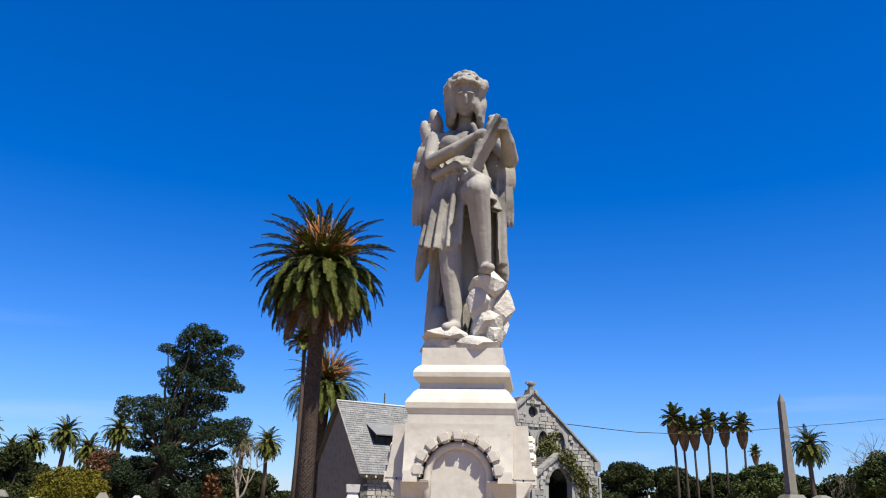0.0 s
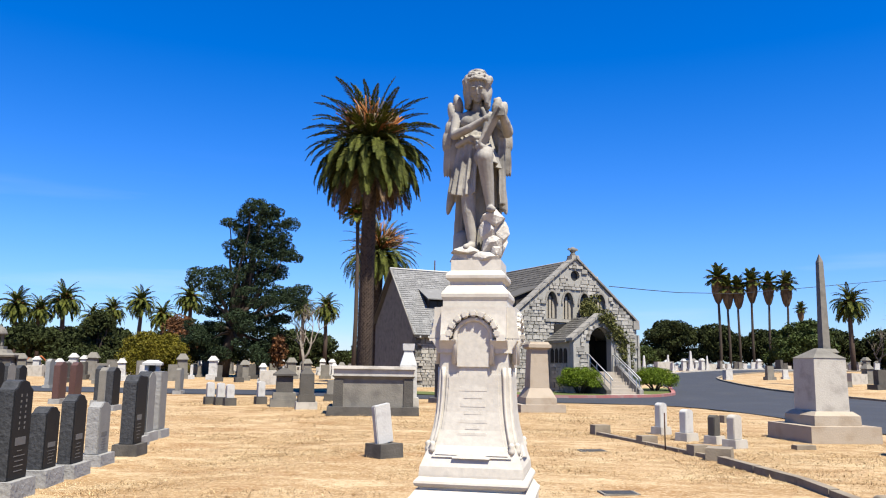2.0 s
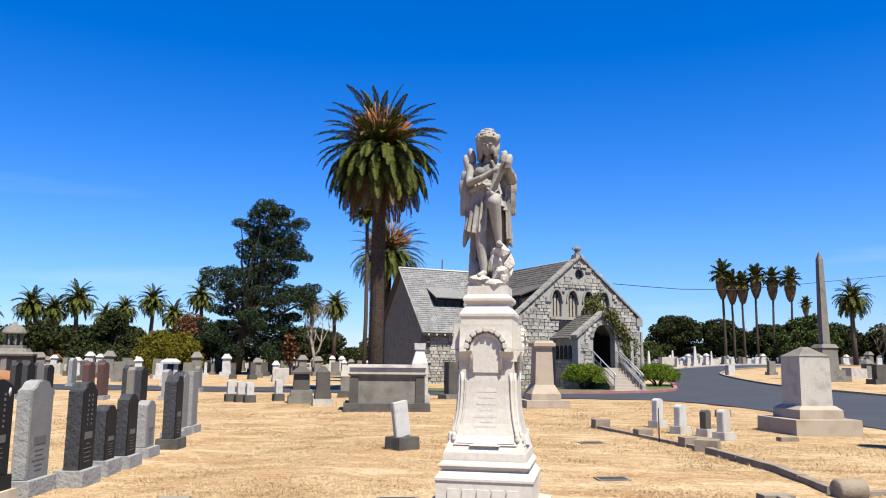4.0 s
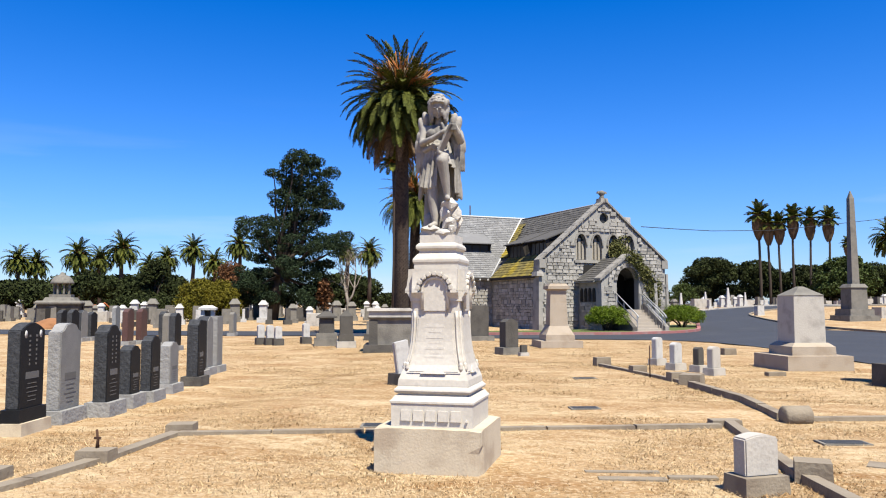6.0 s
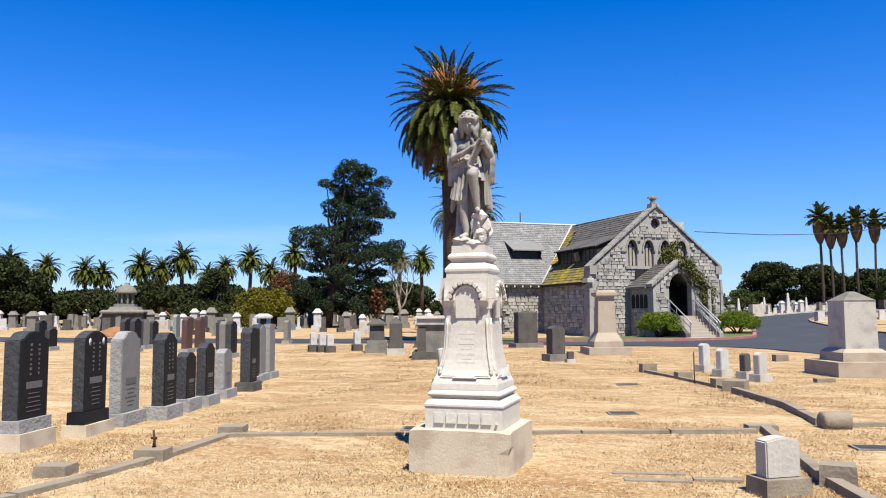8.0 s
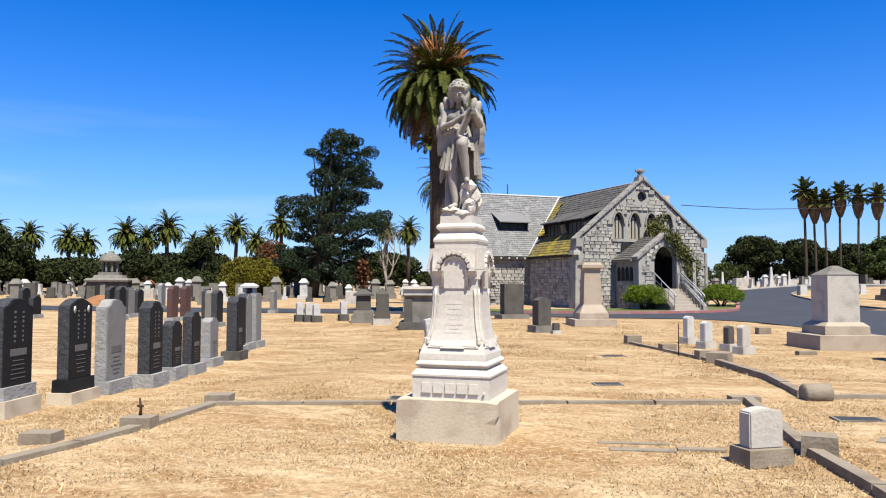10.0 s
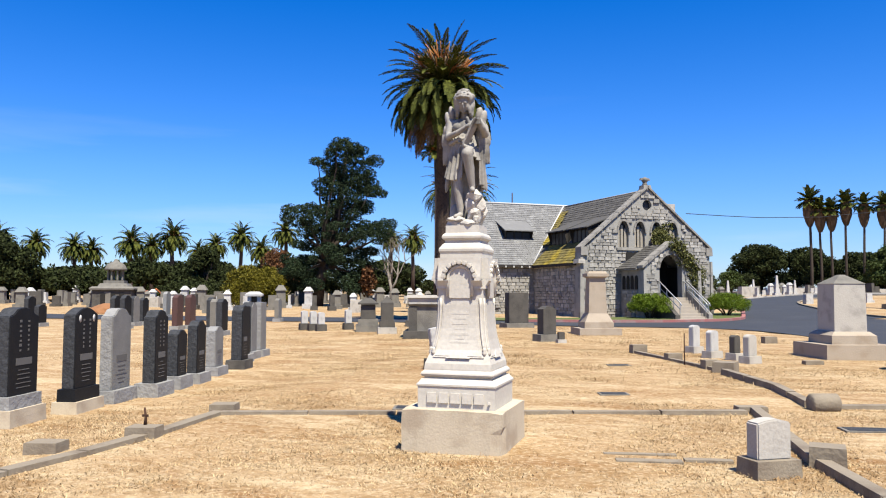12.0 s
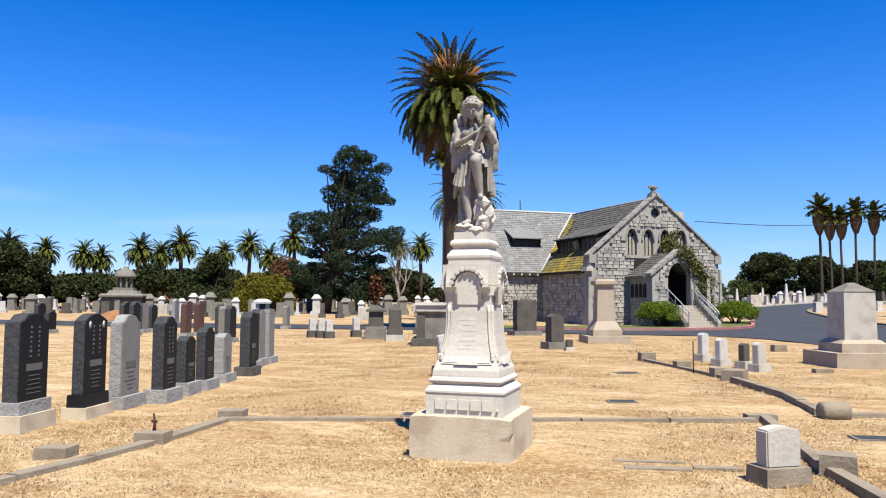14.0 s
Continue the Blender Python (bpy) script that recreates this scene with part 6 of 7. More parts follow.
for i, (x, y, h, s) in enumerate(places):
    m4 = pose(x, y, gz(x, y) + (h - 7.0 * s), 0, 0, 40 * i) @ Matrix.Diagonal((s, s, s, 1))
    if i:
        ob = copy_thing(far_date, m4)
        ob.scale = (s, s, s)
    else:
        far_date.matrix_world = m4
fan = joined_palm("fan_palm", "slender fan palm with a hanging brown skirt", 11.6, 1.4, 41, 0.16, 0.12, FAN_EL, 14, True, "row of fan palms", 0.34)
for i, (x, y, h, s) in enumerate([(16.9, 93.2, 12.7, 1.2), (18.0, 93.0, 11.6, 1.05), (19.2, 92.8, 11.5, 1.0), (20.7, 92.5, 12.3, 1.05), (22.5, 92.1, 11.9, 1.0), (24.4, 91.6, 11.8, 1.05), (38.2, 139.7, 12.4, 0.9), (12.9, 130, 7.6, 0.8), (16.0, 150, 9, 0.8)]):
    x, y, s = 2 + (x - 2) * 1.19, -7 + (y + 7) * 1.19, s * 1.19
    m4 = pose(x, y, 1.6 + (h - 1.7) * 1.19 - 11.6 * s, 0, 0, 50 * i)
    if i:
        ob = copy_thing(fan, m4)
        ob.scale = (s, s, s)
    else:
        fan.matrix_world = m4
        fan.scale = (s, s, s)
fan_tall = joined_palm("fan_palm", "tall fan palm half hidden behind the date palm", 11.5, 1.3, 43, 0.15, 0.12, FAN_EL, 12, False, "row of fan palms", 0.34)
fan_tall.matrix_world = pose(-13.9, 42.2, -0.2)


# ---- leafy trees ----
def leaf_cloud(clumps, per, size, seed, flat=0.0):
    """Many small leaves in clumps (centre, radii): vertices and faces, with uneven outlines and gaps."""
    rng = np.random.default_rng(seed)
    vs, fs, k = [], [], 0
    for c, r in clumps:
        n = max(8, int(per * (r[0] * r[1] * r[2]) ** (2 / 3)))
        d = rng.normal(size=(n, 3))
        d /= np.linalg.norm(d, axis=1)[:, None]
        rad = (0.62 + 0.42 * rng.random(n) ** 0.6)[:, None]
        bump = 1 + 0.16 * np.sin(5 * d[:, :1] + 3 * c[0]) * np.sin(6 * d[:, 1:2] + c[2])
        p = np.array(c) + d * rad * bump * np.array(r)
        a = rng.normal(size=(n, 3)) + 0.35 * d
        a[:, 2] *= 1 - flat
        a /= np.linalg.norm(a, axis=1)[:, None]
        b = np.cross(a, rng.normal(size=(n, 3)))
        b /= np.linalg.norm(b, axis=1)[:, None]
        s = size * rng.uniform(0.6, 1.4, size=(n, 1))
        quad = np.stack([p - a * s, p - b * s * 0.6, p + a * s, p + b * s * 0.6], axis=1).reshape(-1, 3)
        vs.append(quad)
        fs.append(np.arange(k, k + 4 * n).reshape(-1, 4))
        k += 4 * n
    return np.concatenate(vs).tolist(), np.concatenate(fs).tolist()


def branches(base, tips, r0, seed, wob=0.12, steps=5):
    rnd = random.Random(seed)
    bm = bmesh.new()
    for tip in tips:
        a, b = Vector(base), Vector(tip)
        ln = (b - a).length
        pts = [a.lerp(b, i / steps) + Vector((rnd.uniform(-1, 1), rnd.uniform(-1, 1), rnd.uniform(-0.5, 1))) * wob * ln * math.sin(math.pi * i / steps) * 0.5 for i in range(steps + 1)]
        tube(pts, [r0 * (1 - 0.85 * i / steps) for i in range(steps + 1)], 6, bm)
    return bm


def leafy_tree(name, label, category, x, y, trunk_h, r0, clumps, per, size, material, seed, group="", rz=0.0):
    t = thing(name, label, category, x, y, gz(x, y), rz, group)
    bm = branches((0, 0, trunk_h * 0.8), [c for c, r in clumps[:14]], r0 * 0.55, seed)
    tube([(0, 0, -0.3), (0.05, 0, trunk_h * 0.5), (0, 0.05, trunk_h)], [r0 * 1.2, r0, r0 * 0.75], 9, bm)
    part("trunk", bm, BARK, t)
    v, f = leaf_cloud(clumps, per, size, seed)
    raw("crown", v, f, material, t)
    return t


def mound(w, h, z0, n, r, seed, depth=None, dome=1.0):
    """Clumps that fill a dome w wide and h high."""
    rnd = random.Random(seed)
    out = []
    for i in range(n):
        a, q, f = rnd.uniform(0, 2 * math.pi), rnd.random() ** 0.5, rnd.random()
        k = math.sqrt(max(0.02, 1 - (f * dome) ** 2))
        s = r * rnd.uniform(0.7, 1.3)
        out.append(((w / 2 * q * k * math.cos(a), (depth or w) / 2 * q * k * math.sin(a), z0 + f * h), (s, s, s * rnd.uniform(0.6, 0.85))))
    return out


# the big cedar: tiers of flat dark sprays round a tall trunk, with a low arm on one side
rnd = random.Random(12)
tiers = []
for z, lft, rgt, n in ((15.3, -0.2, 2.6, 7), (14.6, -0.9, 3.1, 10), (13.5, -2.1, 4.3, 17), (12.6, -1.0, 3.7, 12), (11.8, -1.5, 3.9, 14), (10.8, -1.6, 5.2, 17), (9.9, -0.7, 3.4, 10), (9.2, -5.0, 3.6, 17), (8.3, -5.0, 2.5, 13), (7.6, -3.4, 5.8, 22), (6.6, -3.0, 5.6, 24), (5.4, -3.7, 4.3, 26), (4.2, -4.6, 3.4, 28), (3.1, -5.1, 3.4, 30), (2.0, -4.8, 3.1, 28)):
    for i in range(n):
        q = (i + rnd.uniform(0.1, 0.9)) / n
        u = lft + (rgt - lft) * q
        v = rnd.uniform(-1, 1) * 3.4 * math.sqrt(max(0.04, 1 - (2 * q - 1) ** 2)) * (0.9 if z < 9 else 0.55)
        s = rnd.uniform(0.5, 0.92)
        tiers.append(((u, v, z + rnd.uniform(-0.35, 0.35)), (s * 0.92, s * 0.90, s * 0.66)))
cx, cy = -28.6, 57.3
pine = thing("cedar_tree", "huge dark green cedar with tiered ragged sprays", "tree", cx, cy, gz(cx, cy), 25)
bm = branches((-0.8, 0, 4.0), [c for c, r in tiers[::9]], 0.22, 3)
tube([(-1.6, 0, -0.3), (-1.2, 0, 3), (0.2, 0.1, 8), (1.2, 0, 14.8)], [0.6, 0.5, 0.38, 0.1], 10, bm)
part("trunk", bm, BARK, pine)
v, f = leaf_cloud(tiers, 1250, 0.078, 7, 0.3)
raw("crown", v, f, PINE, pine)
pine.scale = (0.93, 0.93, 0.985)

leafy_tree("golden_cypress", "round golden-green clipped cypress", "tree", -33.7, 52.2, 1.0, 0.3, mound(5.4, 2.7, 0.5, 90, 0.72, 5, dome=0.92), 760, 0.075, GOLDEN, 5)
for i, (x, y, w, h, z0, material, label) in enumerate((
        (-66.0, 52.5, 11, 4.2, 1.5, OAK, "broad dark oak at the cemetery edge"), (-60.5, 60.5, 9, 1.5, 0.9, OAK, "broad dark oak at the cemetery edge"), (-66.0, 65.2, 10, 1.5, 0.8, OAK, "broad dark oak at the cemetery edge"),
        (-72.0, 62.0, 10, 1.9, 0.8, OAK, "broad dark oak at the cemetery edge"),
        (-57.5, 67.5, 7, 1.4, 1.8, OAK, "dark umbrella-shaped oak among the graves"), (-51.5, 69.5, 8, 1.7, 1.5, OAK, "dark umbrella-shaped oak among the graves"), (-53.0, 73.5, 9, 1.9, 1.3, OAK, "dark umbrella-shaped oak among the graves"), (-48.6, 66.5, 3.4, 4.4, 0.9, OAK, "narrow ivy-covered tree beside a path"),
        (-46.5, 60.5, 5.5, 1.0, 0.1, OAK, "low dark shrub among graves"), (-43.0, 62.0, 4.2, 1.0, 0.0, OAK, "low dark shrub among graves"), (-40.0, 67.5, 4.5, 3.6, 1.0, RUSSET, "russet half-bare tree near the cedar"), (-25.5, 58.0, 1.2, 2.4, 0.5, RUSSET, "rust-coloured dying shrub beside the cedar"),
        (14.0, 121.5, 9.4, 5.6, 1.0, OAK, "broad dark oak behind the far lots"), (21.0, 120.8, 8.2, 5.0, 0.9, OAK, "broad dark oak behind the far lots"), (28.0, 120.0, 9, 3.8, 0.9, OAK, "broad dark oak behind the far lots"), (36.0, 119.0, 10, 3.8, 0.9, OAK, "broad dark oak behind the far lots"), (8.6, 104.0, 3.6, 1.9, 0.5, OAKLIGHT, "small green tree behind the chapel"),
        (30.6, 110.7, 9, 4.6, 1.0, OAKLIGHT, "rounded green tree beyond the lane"), (42.0, 98.0, 9, 4.0, 2.6, OAKLIGHT, "loose green tree beyond the lane"), (50.5, 96.0, 10, 4.6, 2.4, OAKLIGHT, "loose green tree beyond the lane"), (60.0, 104.0, 14, 6.0, 1.5, OAK, "broad dark oak beyond the lane"),
        (-18.0, 84.0, 7, 3.2, 0.8, OAKLIGHT, "low green tree behind the bare one"), (-24.0, 90.0, 8, 2.4, 0.8, OAKLIGHT, "low green tree behind the bare one"), (-11.0, 82.0, 7, 3.0, 0.8, OAK, "dark tree behind the chapel"), (-92, 50, 20, 3.5, 1.0, OAK, "broad dark oak at the cemetery edge"))):
    sz = 0.12 if w < 7 else 0.17
    leafy_tree("shrub" if "shrub" in label else "tree", label, "shrub" if "shrub" in label else "tree", x, y, max(0.6, z0 + 0.6), max(0.15, w * 0.03), mound(w, h, z0 + 0.7, int(40 + w * 5), w * 0.085 + 0.28, 60 + i, dome=0.95), 420 if w < 7 else 300, sz, material, 80 + i, "trees round the cemetery")

for i, (x, y, w, h) in enumerate(((-14, 128, 17, 4.2), (-31, 124, 18, 3.6), (-47, 121, 17, 4.4), (-64, 112, 18, 4.0), (-82, 100, 18, 4.6), (-98, 84, 18, 4.2), (0, 131, 15, 3.8), (46, 118, 17, 4.2))):
    leafy_tree("tree", "broad dark oak closing the far side of the cemetery", "tree", x, y, 1.2, 0.4, mound(w, h, 0.8, 90, 1.5, 140 + i, dome=0.95), 110, 0.26, OAK, 150 + i, "trees round the cemetery")


def bare_tree(x, y, h, seed, label, material=BAREBARK, group="bare trees"):
    t = thing("bare_tree", label, "tree", x, y, gz(x, y), 0, group)
    rnd = random.Random(seed)
    bm = bmesh.new()

    def grow(p, d, ln, r, lev):
        pts = [p]
        for i in range(3):
            d = (d + Vector((rnd.uniform(-1, 1), rnd.uniform(-1, 1), rnd.uniform(-0.4, 0.7))) * 0.24).normalized()
            pts.append(pts[-1] + d * ln / 3)
        tube(pts, [r, r * 0.85, r * 0.7, r * 0.55], 5, bm)
        if lev < 5:
            for i in range(3 if lev < 3 else 2):
                nd = (d + Vector((rnd.uniform(-1, 1), rnd.uniform(-1, 1), rnd.uniform(-0.35, 0.6))) * 0.85).normalized()
                grow(pts[rnd.choice((2, 3, 3))], nd, ln * rnd.uniform(0.62, 0.82), r * 0.55, lev + 1)

    grow(Vector((0, 0, -0.2)), Vector((0, 0, 1)), h * 0.36, h * 0.028, 0)
    part("crown", bm, material, t)
    return t


bare_tree(-23.2, 58.5, 7.6, 3, "leafless pale tree among the graves")
bare_tree(42.6, 96.6, 10.5, 5, "leafless tree at the far edge")
bare_tree(50.1, 104.2, 11.5, 6, "leafless tree at the far edge")
bare_tree(36.5, 100.0, 6.0, 9, "leafless tree at the far edge")


# ---- chapel planting ----
def bush(x, y, w, h, seed, label):
    b = thing("shrub", label, "shrub", x, y, 0.0, 0, "clipped shrubs by the steps")
    bm = bmesh.new()
    for i in range(6):
        a = i * 1.05
        tube([(0.04 * math.cos(a), 0.04 * math.sin(a), -0.1), (0.3 * math.cos(a), 0.3 * math.sin(a), 0.4), (0.6 * w / 2 * math.cos(a), 0.6 * w / 2 * math.sin(a), 0.8)], [0.06, 0.05, 0.03], 6, bm)
    part("stems", bm, BARK, b)
    v, f = leaf_cloud(mound(w * 0.94, h - 0.85, 0.62, 110, 0.30, seed, dome=0.8), 2600, 0.032, seed)
    raw("foliage", v, f, HEDGE, b)


bush(0.35, 39.2, 2.75, 1.55, 21, "clipped bright green shrub beside the chapel steps")
bush(4.85, 44.3, 2.9, 1.6, 22, "clipped bright green shrub by the chapel steps and lane")
ivy = thing("ivy", "ivy climbing over the porch and gable wall", "ivy", 0, 42.87, 0, math.degrees(math.atan2(0.592, 0.806)))
rnd = random.Random(9)
clumps = []
for (x0, y0, z0), (x1, y1, z1), n, s in (((1.95, -2.2, 0.4), (2.0, -2.4, 3.0), 30, 0.36), ((2.0, -2.5, 2.6), (0.3, -2.72, 4.5), 34, 0.33), ((1.5, -2.2, 3.5), (0.2, -1.6, 4.7), 24, 0.34), ((0.6, -1.4, 4.5), (0.7, -0.15, 5.3), 22, 0.38), ((0.9, -0.15, 4.6), (2.2, -0.12, 5.0), 8, 0.3), ((1.3, -2.66, 3.7), (1.75, -2.66, 1.6), 22, 0.24), ((1.2, -0.15, 5.0), (1.6, -0.12, 6.1), 6, 0.26)):
    for i in range(n):
        q = rnd.random()
        clumps.append(((x0 + (x1 - x0) * q + rnd.uniform(-0.3, 0.3), y0 + (y1 - y0) * q + rnd.uniform(-0.08, 0.08), z0 + (z1 - z0) * q + rnd.uniform(-0.15, 0.15)), (s * rnd.uniform(0.9, 1.5), s * 0.6, s * rnd.uniform(0.9, 1.5))))
v, f = leaf_cloud(clumps, 1200, 0.06, 4)
raw("leaves", v, f, IVY, ivy)
part("stems", branches((2.0, -2.5, 0.0), [(1.9, -2.6, 2.6), (1.2, -2.68, 3.8), (1.6, -2.6, 3.2)], 0.05, 2), BARK, ivy)


# ---- far graves and buildings ----
def grave_kinds():
    out = []
    for nm, lab, cat, lv, mt in (
        ("headstone", "pale headstone in the far lots", "headstone", [("slab", 0.32, 0.10, 0.31, 0.09, 0.22, 0.95), ("base", 0.44, 0.22, 0.43, 0.21, -0.2, 0.225)], WHITESTONE),
        ("headstone", "grey headstone in the far lots", "headstone", [("slab", 0.38, 0.16, 0.36, 0.14, 0.25, 1.2), ("base", 0.5, 0.28, 0.49, 0.27, -0.2, 0.255)], GREYSTONE),
        ("headstone", "dark headstone in the far lots", "headstone", [("slab", 0.42, 0.18, 0.40, 0.17, 0.3, 1.15), ("base", 0.6, 0.3, 0.58, 0.29, -0.2, 0.305)], DARKSTONE),
        ("obelisk", "small white obelisk in the far lots", "obelisk", [("shaft", 0.24, 0.24, 0.10, 0.10, 0.9, 2.9), ("die", 0.34, 0.34, 0.32, 0.32, 0.3, 0.905), ("base", 0.5, 0.5, 0.48, 0.48, -0.2, 0.305)], WHITESTONE),
        ("grave_pedestal", "grey pedestal monument in the far lots", "monument", [("die", 0.36, 0.36, 0.33, 0.33, 0.35, 1.35), ("cap", 0.44, 0.44, 0.18, 0.18, 1.345, 1.75), ("base", 0.55, 0.55, 0.53, 0.53, -0.2, 0.355)], GREYSTONE),
        ("low_tomb", "low pale block tomb in the far lots", "tomb", [("block", 0.8, 0.5, 0.78, 0.48, -0.2, 0.8)], PALE),
        ("grave_pedestal", "white marble pedestal in the far lots", "monument", [("die", 0.28, 0.28, 0.25, 0.25, 0.35, 1.3), ("cap", 0.34, 0.34, 0.12, 0.12, 1.295, 1.6), ("base", 0.45, 0.45, 0.43, 0.43, -0.2, 0.355)], WHITESTONE)):
        m = thing(nm, lab, cat, 0, 0, -50, 0, "far graves")
        for pn, w0, d0, w1, d1, z0, z1 in lv:
            part(pn, bevel(rings(4, [(w0, d0, z0), (w1, d1, z1)]), 0.03), mt, m)
        out.append(m)
    return out


KINDS = grave_kinds()
used = set()


def sow(n, x0, x1, y0, y1, weights, seed, avoid=None, smin=0.75, smax=1.15):
    rnd = random.Random(seed)
    for i in range(n):
        x, y = rnd.uniform(x0, x1), rnd.uniform(y0, y1)
        if avoid and avoid(x, y):
            continue
        k = rnd.choices(range(len(KINDS)), weights)[0]
        s = rnd.uniform(smin, smax) * (0.6 if k == 3 else 1.0)
        m4 = pose(x, y, gz(x, y), rnd.uniform(-2, 2), rnd.uniform(-2, 2), 25 + rnd.choice((0, 0, 90)) + rnd.uniform(-8, 8))
        if k in used:
            ob = copy_thing(KINDS[k], m4)
        else:
            ob = KINDS[k]
            ob.matrix_world = m4
            used.add(k)
        ob.scale = (s, s, s)


sow(150, -46, -20, 42, 76, (5, 4, 3, 0.15, 3, 2, 3), 1, lambda x, y: math.hypot(x + 30, y - 56.7) < 2 or math.hypot(x + 33.7, y - 52.2) < 3.4 or y < 44 - 0.3 * (x + 46))
sow(120, -72, -46, 30, 58, (4, 4, 3, 0.1, 2, 1, 1), 2, lambda x, y: math.hypot(x + 43, y - 46) < 4 or x > -46)
sow(24, -44, -24, 26, 40, (2, 3, 3, 0, 2, 1, 1), 3, lambda x, y: 22 + 0.1 * x < y < 36.5 and y > 24)
sow(190, 5, 60, 84, 124, (5, 3, 2, 0.25, 2, 2, 2), 4, lambda x, y: y < 86 + 0.02 * x, 0.65, 1.05)
sow(85, 15, 55, 48, 78, (4, 3, 3, 0.4, 2, 1, 2), 5, lambda x, y: math.hypot(x - 16.9, y - 52) < 3.5 or x < 12 + (y - 42) * 0.12 or y > 64 + 0.3 * (x - 12) or math.hypot(x - 19.4, y - 49) < 3)
sow(12, -20, -6, 62, 80, (4, 2, 1, 1, 2, 1, 2), 6)
for x, y, s in ((7.3, 88, 0.72), (10.4, 92, 0.7), (12.9, 91, 0.8), (15.5, 96, 0.6)):
    ob = copy_thing(KINDS[3], pose(x, y, gz(x, y), 0, 0, 20))
    ob.scale = (s, s, s)
ob = copy_thing(KINDS[5], pose(9.4, 88, gz(9.4, 88), 0, 0, 20))
ob.scale = (1.1, 1.1, 1.5)

# pavilion-topped mausoleum far off
kx, ky = -43.0, 45.6
k = thing("mausoleum", "grey stone mausoleum topped by a columned lantern", "mausoleum", kx, ky, gz(kx, ky), 30)
part("chamber", bevel(rings(4, [(2.0, 2.0, -0.2), (1.95, 1.95, 1.5)]), 0.03), DARKSTONE, k)
part("cornice", bevel(rings(4, [(2.2, 2.2, 1.48), (2.25, 2.25, 1.62), (2.0, 2.0, 1.78)]), 0.02), GREYSTONE, k)
part("drum", bevel(rings(4, [(1.55, 1.55, 1.77), (1.35, 1.35, 2.05), (1.05, 1.05, 2.06), (1.05, 1.05, 2.3)]), 0.02), GREYSTONE, k)
for i in range(8):
    a = math.pi / 8 + i * math.pi / 4
    part("column", lathe([(0.12, 2.29), (0.105, 2.4), (0.095, 3.1), (0.13, 3.2)], 9, 0.78 * math.cos(a), 0.78 * math.sin(a)), GREYSTONE, k)
part("dome", lathe([(1.14, 3.19), (1.18, 3.30), (1.10, 3.40), (1.02, 3.55), (0.86, 3.72), (0.62, 3.86), (0.34, 3.95), (0.24, 3.98), (0.20, 4.12), (0.04, 4.18)], 20), GREYSTONE, k)
# openings drawn as near-black plates in place of the shade within
for s in (-0.9, 0.1, 1.0):
    part("dark_doorway", box(s - 0.25, s + 0.25, -2.03, -1.9, -0.1, 1.2, bev=0.0), DARKROOM, k)
k.scale = (0.76, 0.76, 0.96)
w = thing("white_shrine", "small white marble shrine with an open niche", "monument", -22.3, 33.0, gz(-22.3, 33.0), 25)
for s in (-1, 1):
    part("pier", cbox(0.2, 0.5, 0.3, 1.25, 0, 0, 0.02, s * 0.28), WHITESTONE, w)
part("plinth", cbox(1.0, 0.8, -0.2, 0.31, 0.02, 0.02, 0.02), WHITESTONE, w)
part("back", cbox(0.5, 0.06, 0.3, 1.25, 0, 0, 0.0, 0, 0.2), DARKSTONE, w)
part("roof", bevel(rings(4, [(0.5, 0.42, 1.24), (0.52, 0.43, 1.36), (0.25, 0.16, 1.52)]), 0.015), WHITESTONE, w)
d = thing("soil_heap", "heap of orange soil beside open ground", "soil heap", -34.0, 34.5, gz(-34, 34.5), 20)
bm = bmesh.new()
bmesh.ops.create_icosphere(bm, subdivisions=4, radius=1.0)
for vtx in bm.verts:
    vtx.co = Vector((vtx.co.x * 1.5, vtx.co.y * 1.1, max(-0.1, vtx.co.z * 0.62))) * (1 + 0.14 * noise.noise(vtx.co * 2.3))
part("heap", bm, DIRT, d)
e = thing("orange_digger", "small orange digger parked among the graves", "digger", -48.0, 55.5, gz(-48.0, 55.5), 40)
e.scale = (0.7, 0.7, 0.7)
part("cab", cbox(1.2, 1.2, 0.5, 1.9, 0.1, 0.1, 0.05), ORANGE, e)
part("tracks", cbox(1.6, 1.9, 0.0, 0.5, 0.1, 0.1, 0.08), DARKROOM, e)
part("boom", tube([(0.5, 0, 1.2), (1.6, 0, 2.1), (2.4, 0, 1.3)], [0.14, 0.12, 0.1], 6), ORANGE, e)
b = thing("white_bin", "small white box beside the far kerb", "box", 11.9, 60.5, gz(11.9, 60.5), 20)
part("body", cbox(0.6, 0.6, -0.1, 0.75, 0.02, 0.02, 0.04), WHITESTONE, b)
cable = thing("overhead_cable", "thin black overhead cable strung from the chapel", "cable", 0, 0)
part("wire", tube([(2.56, 56.4, 7.87), (5.66, 62.3, 8.17), (9.2, 69, 8.55), (15.86, 78.1, 9.29), (23.5, 86.7, 10.59), (31.9, 94.7, 11.98), (38.1, 100, 12.95), (60, 119, 16.8)], 0.03, 4), WIRE, cable)

# low hills at the horizon, the haze put into their blue base colour
hv, hf = [], []
for i in range(161):
    a = math.pi * 2 * i / 160
    h = 14 + 16 * noise.noise((math.cos(a) * 3, math.sin(a) * 3, 1.5))
    hv += [(1900 * math.cos(a), 1900 * math.sin(a), -5), (1900 * math.cos(a), 1900 * math.sin(a), max(6, h))]
hf = [(2 * i, 2 * i + 2, 2 * i + 3, 2 * i + 1) for i in range(160)]
tagged(raw("backdrop", hv, hf, HAZE), "low hills at the horizon, haze painted into their blue", "hills", kind="structure")


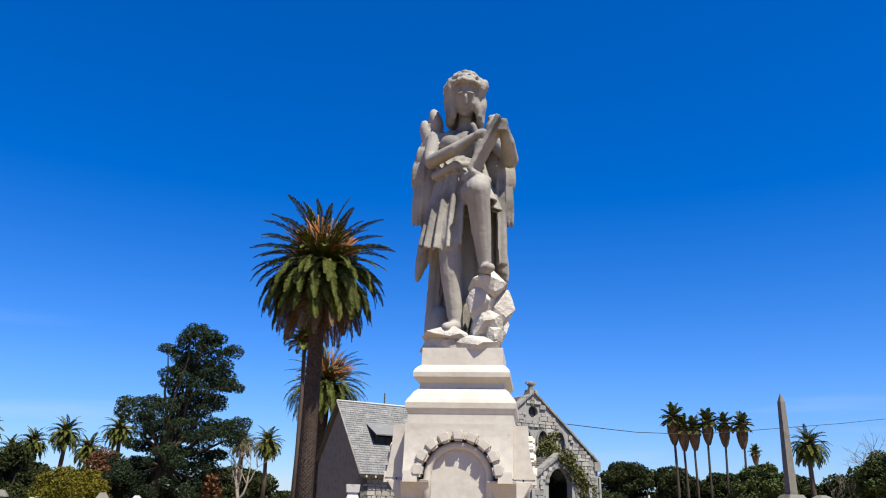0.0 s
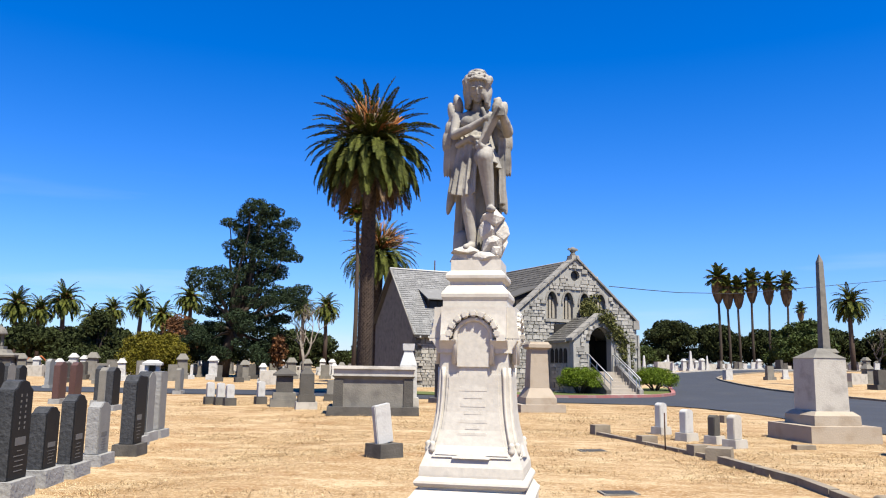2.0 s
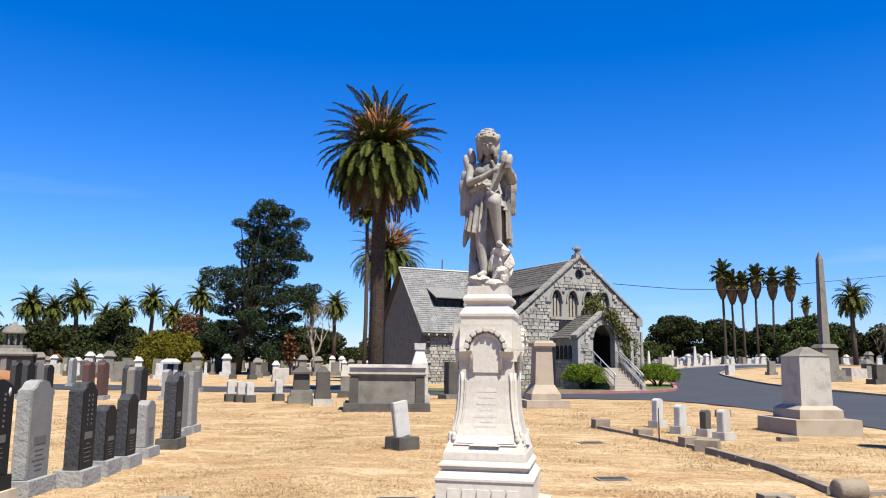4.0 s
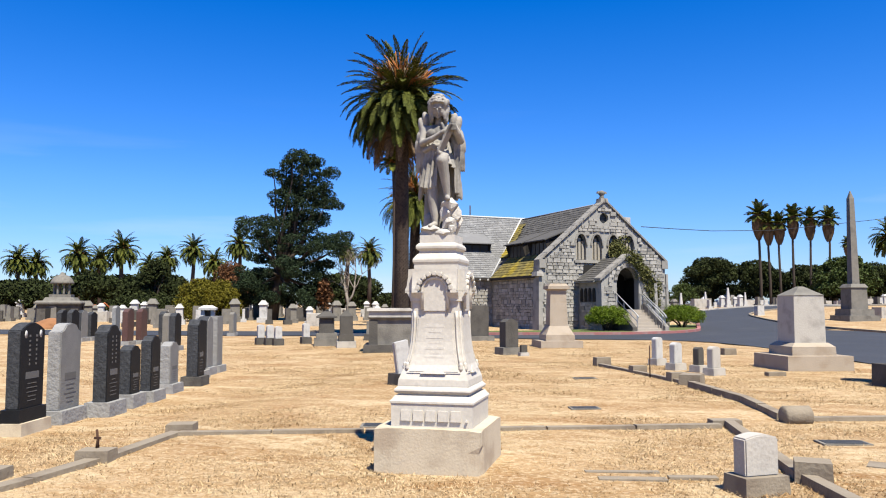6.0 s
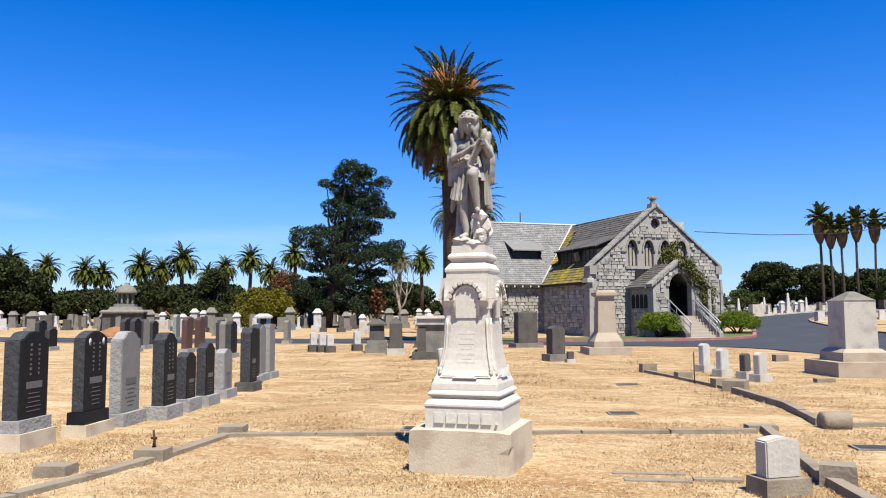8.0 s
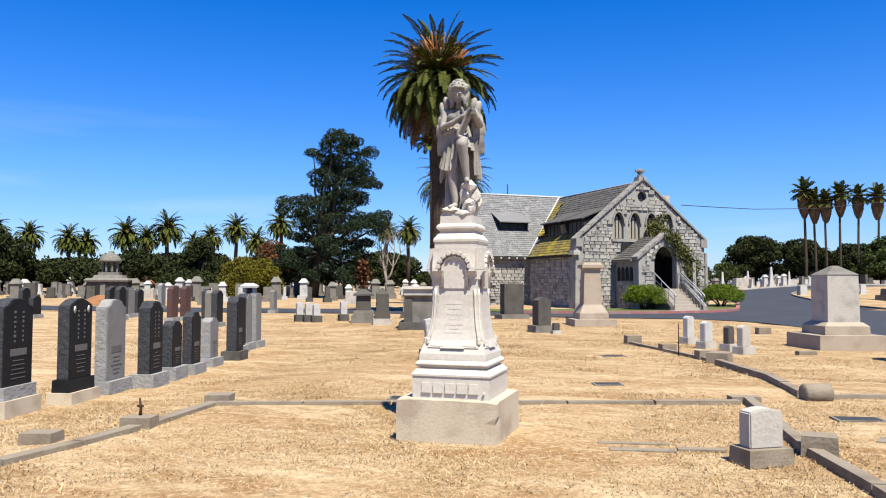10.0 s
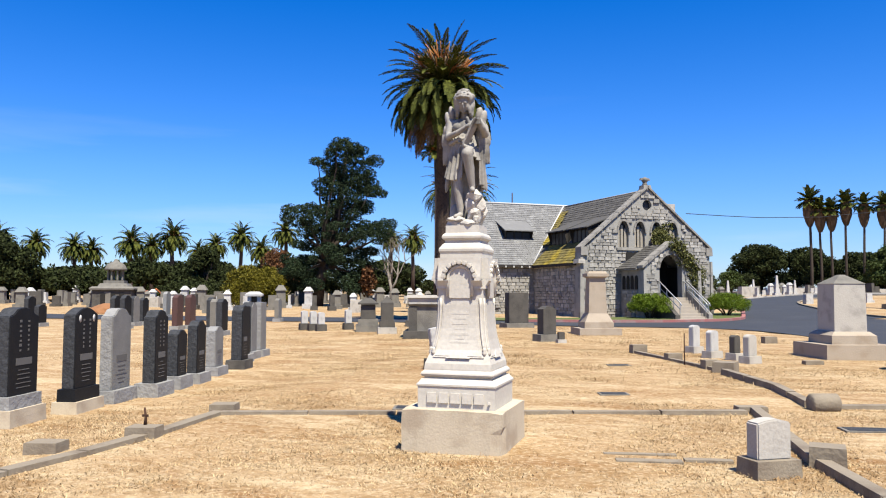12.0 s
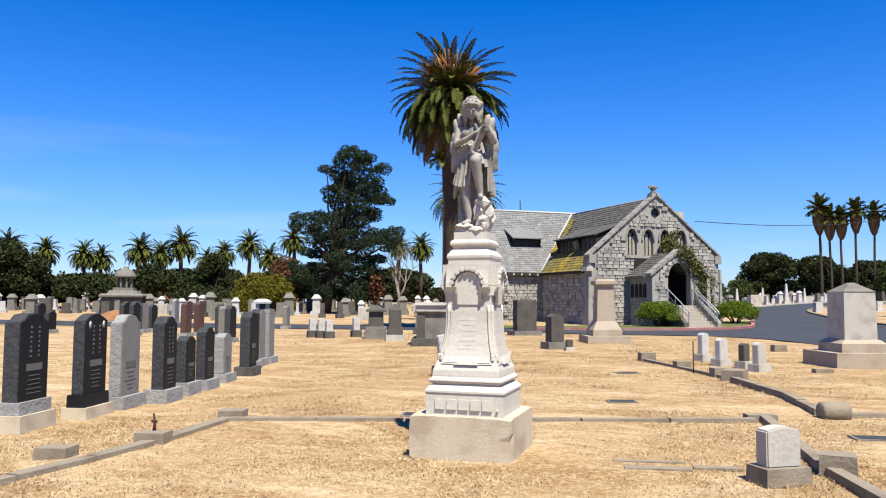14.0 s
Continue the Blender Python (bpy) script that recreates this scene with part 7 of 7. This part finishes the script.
# ---- grass blades ----
def sow_grass(n, seed, x0=-7.5, x1=8.5, y0=-6.4, span=20.5, power=1.5, size=1.0):
    rng = np.random.default_rng(seed)
    x, y = rng.uniform(x0, x1, n * 2), y0 + span * rng.random(n * 2) ** power
    keep = ~((np.abs(x) < 0.53) & (np.abs(y) < 0.53))
    keep &= (y < 26.5) & ((x < 4.0) | (x < 7.2 - 0.28 * np.maximum(0, y - 14)))
    x, y = x[keep][:n], y[keep][:n]
    n = len(x)
    z = np.array([gz(a, b) for a, b in zip(x, y)]) - 0.015

    def lumps(cell):
        """Smooth random values over the plan, one every cell metres."""
        grid = rng.random((400, 400))
        u, v = (x + 40) / cell % 399, (y + 40) / cell % 399
        i, j = u.astype(int), v.astype(int)
        fu, fv = u - i, v - j
        return grid[i, j] * (1 - fu) * (1 - fv) + grid[i + 1, j] * fu * (1 - fv) + grid[i, j + 1] * (1 - fu) * fv + grid[i + 1, j + 1] * fu * fv

    patch = 0.35 + 1.5 * lumps(0.9) * lumps(0.17) + 1.6 * np.maximum(0, lumps(0.11) - 0.72) * 3
    h = size * rng.uniform(0.008, 0.026, n) * patch
    a = rng.uniform(0, 2 * np.pi, n)
    lean = rng.uniform(0.5, 3.2, n) * h
    w = size ** 0.5 * rng.uniform(0.002, 0.0055, n)
    p = np.stack([x, y, z], 1)
    side = np.stack([np.cos(a), np.sin(a), 0 * a], 1) * w[:, None]
    tip = p + np.stack([-np.sin(a) * lean, np.cos(a) * lean, h], 1)
    v = np.stack([p - side, p + side, tip], 1).reshape(-1, 3)
    f = np.arange(3 * n).reshape(-1, 3)
    tagged(raw("dry_grass", v.tolist(), f.tolist(), BLADES), "short dry straw-coloured grass blades", "grass", kind="stuff")


sow_grass(430000, 3)
sow_grass(70000, 9, -5.5, 6.5, -6.4, 10, 1.3, 1.5)
sow_grass(110000, 4, -14, 7, 6, 20.5, 0.9, 2.0)

# ---- rubble masonry, last ----
IDENT = Matrix.Identity(4)
rubble(POUT, [pointed_profile(0.86, 1.0, 3.05, 0.86)], -1.85, 1.92, 0.0, 4.5, 2, Matrix.Translation((0, -2.62, 0)), 60)
rubble(FACADE, [pointed_profile(0.40, 4.4, 5.35, 0.74, u0=u) for u in WINDOWS] + [[(0.15 + 0.42 * math.cos(i), 7.15 + 0.42 * math.sin(i)) for i in np.arange(0, 6.28, 0.5)], [(-1.8, -1), (1.85, -1), (1.85, 3.1), (0.02, 4.4), (-1.8, 3.1)]], -4.6, 4.95, 0.0, 8.2, 1, IDENT, 230)
rubble([(-7.6, -0.3), (-4.5, -0.3), (-4.5, 3.4), (-7.6, 3.4)], [], -7.6, -4.5, 0.0, 3.3, 3, Matrix.Translation((0, 6.93, 0)), 0)
rubble([(-2.14, -0.3), (0.02, -0.3), (0.02, 3.1), (-2.14, 3.1)], [[(-2.0, 1.7), (-0.2, 1.7), (-0.2, 2.7), (-2.0, 2.7)]], -2.14, 0.0, 0.0, 3.05, 6, Matrix.Rotation(radians(-90), 4, "Z") @ Matrix.Translation((2.14, -1.87, 0)), 0)
rubble([(-7.0, -0.3), (-0.6, -0.3), (-0.6, 3.4), (-7.0, 3.4)], [], -7.0, -0.6, 0.0, 3.3, 4, Matrix.Rotation(radians(-90), 4, "Z") @ Matrix.Translation((0, -4.52, 0)), 0)
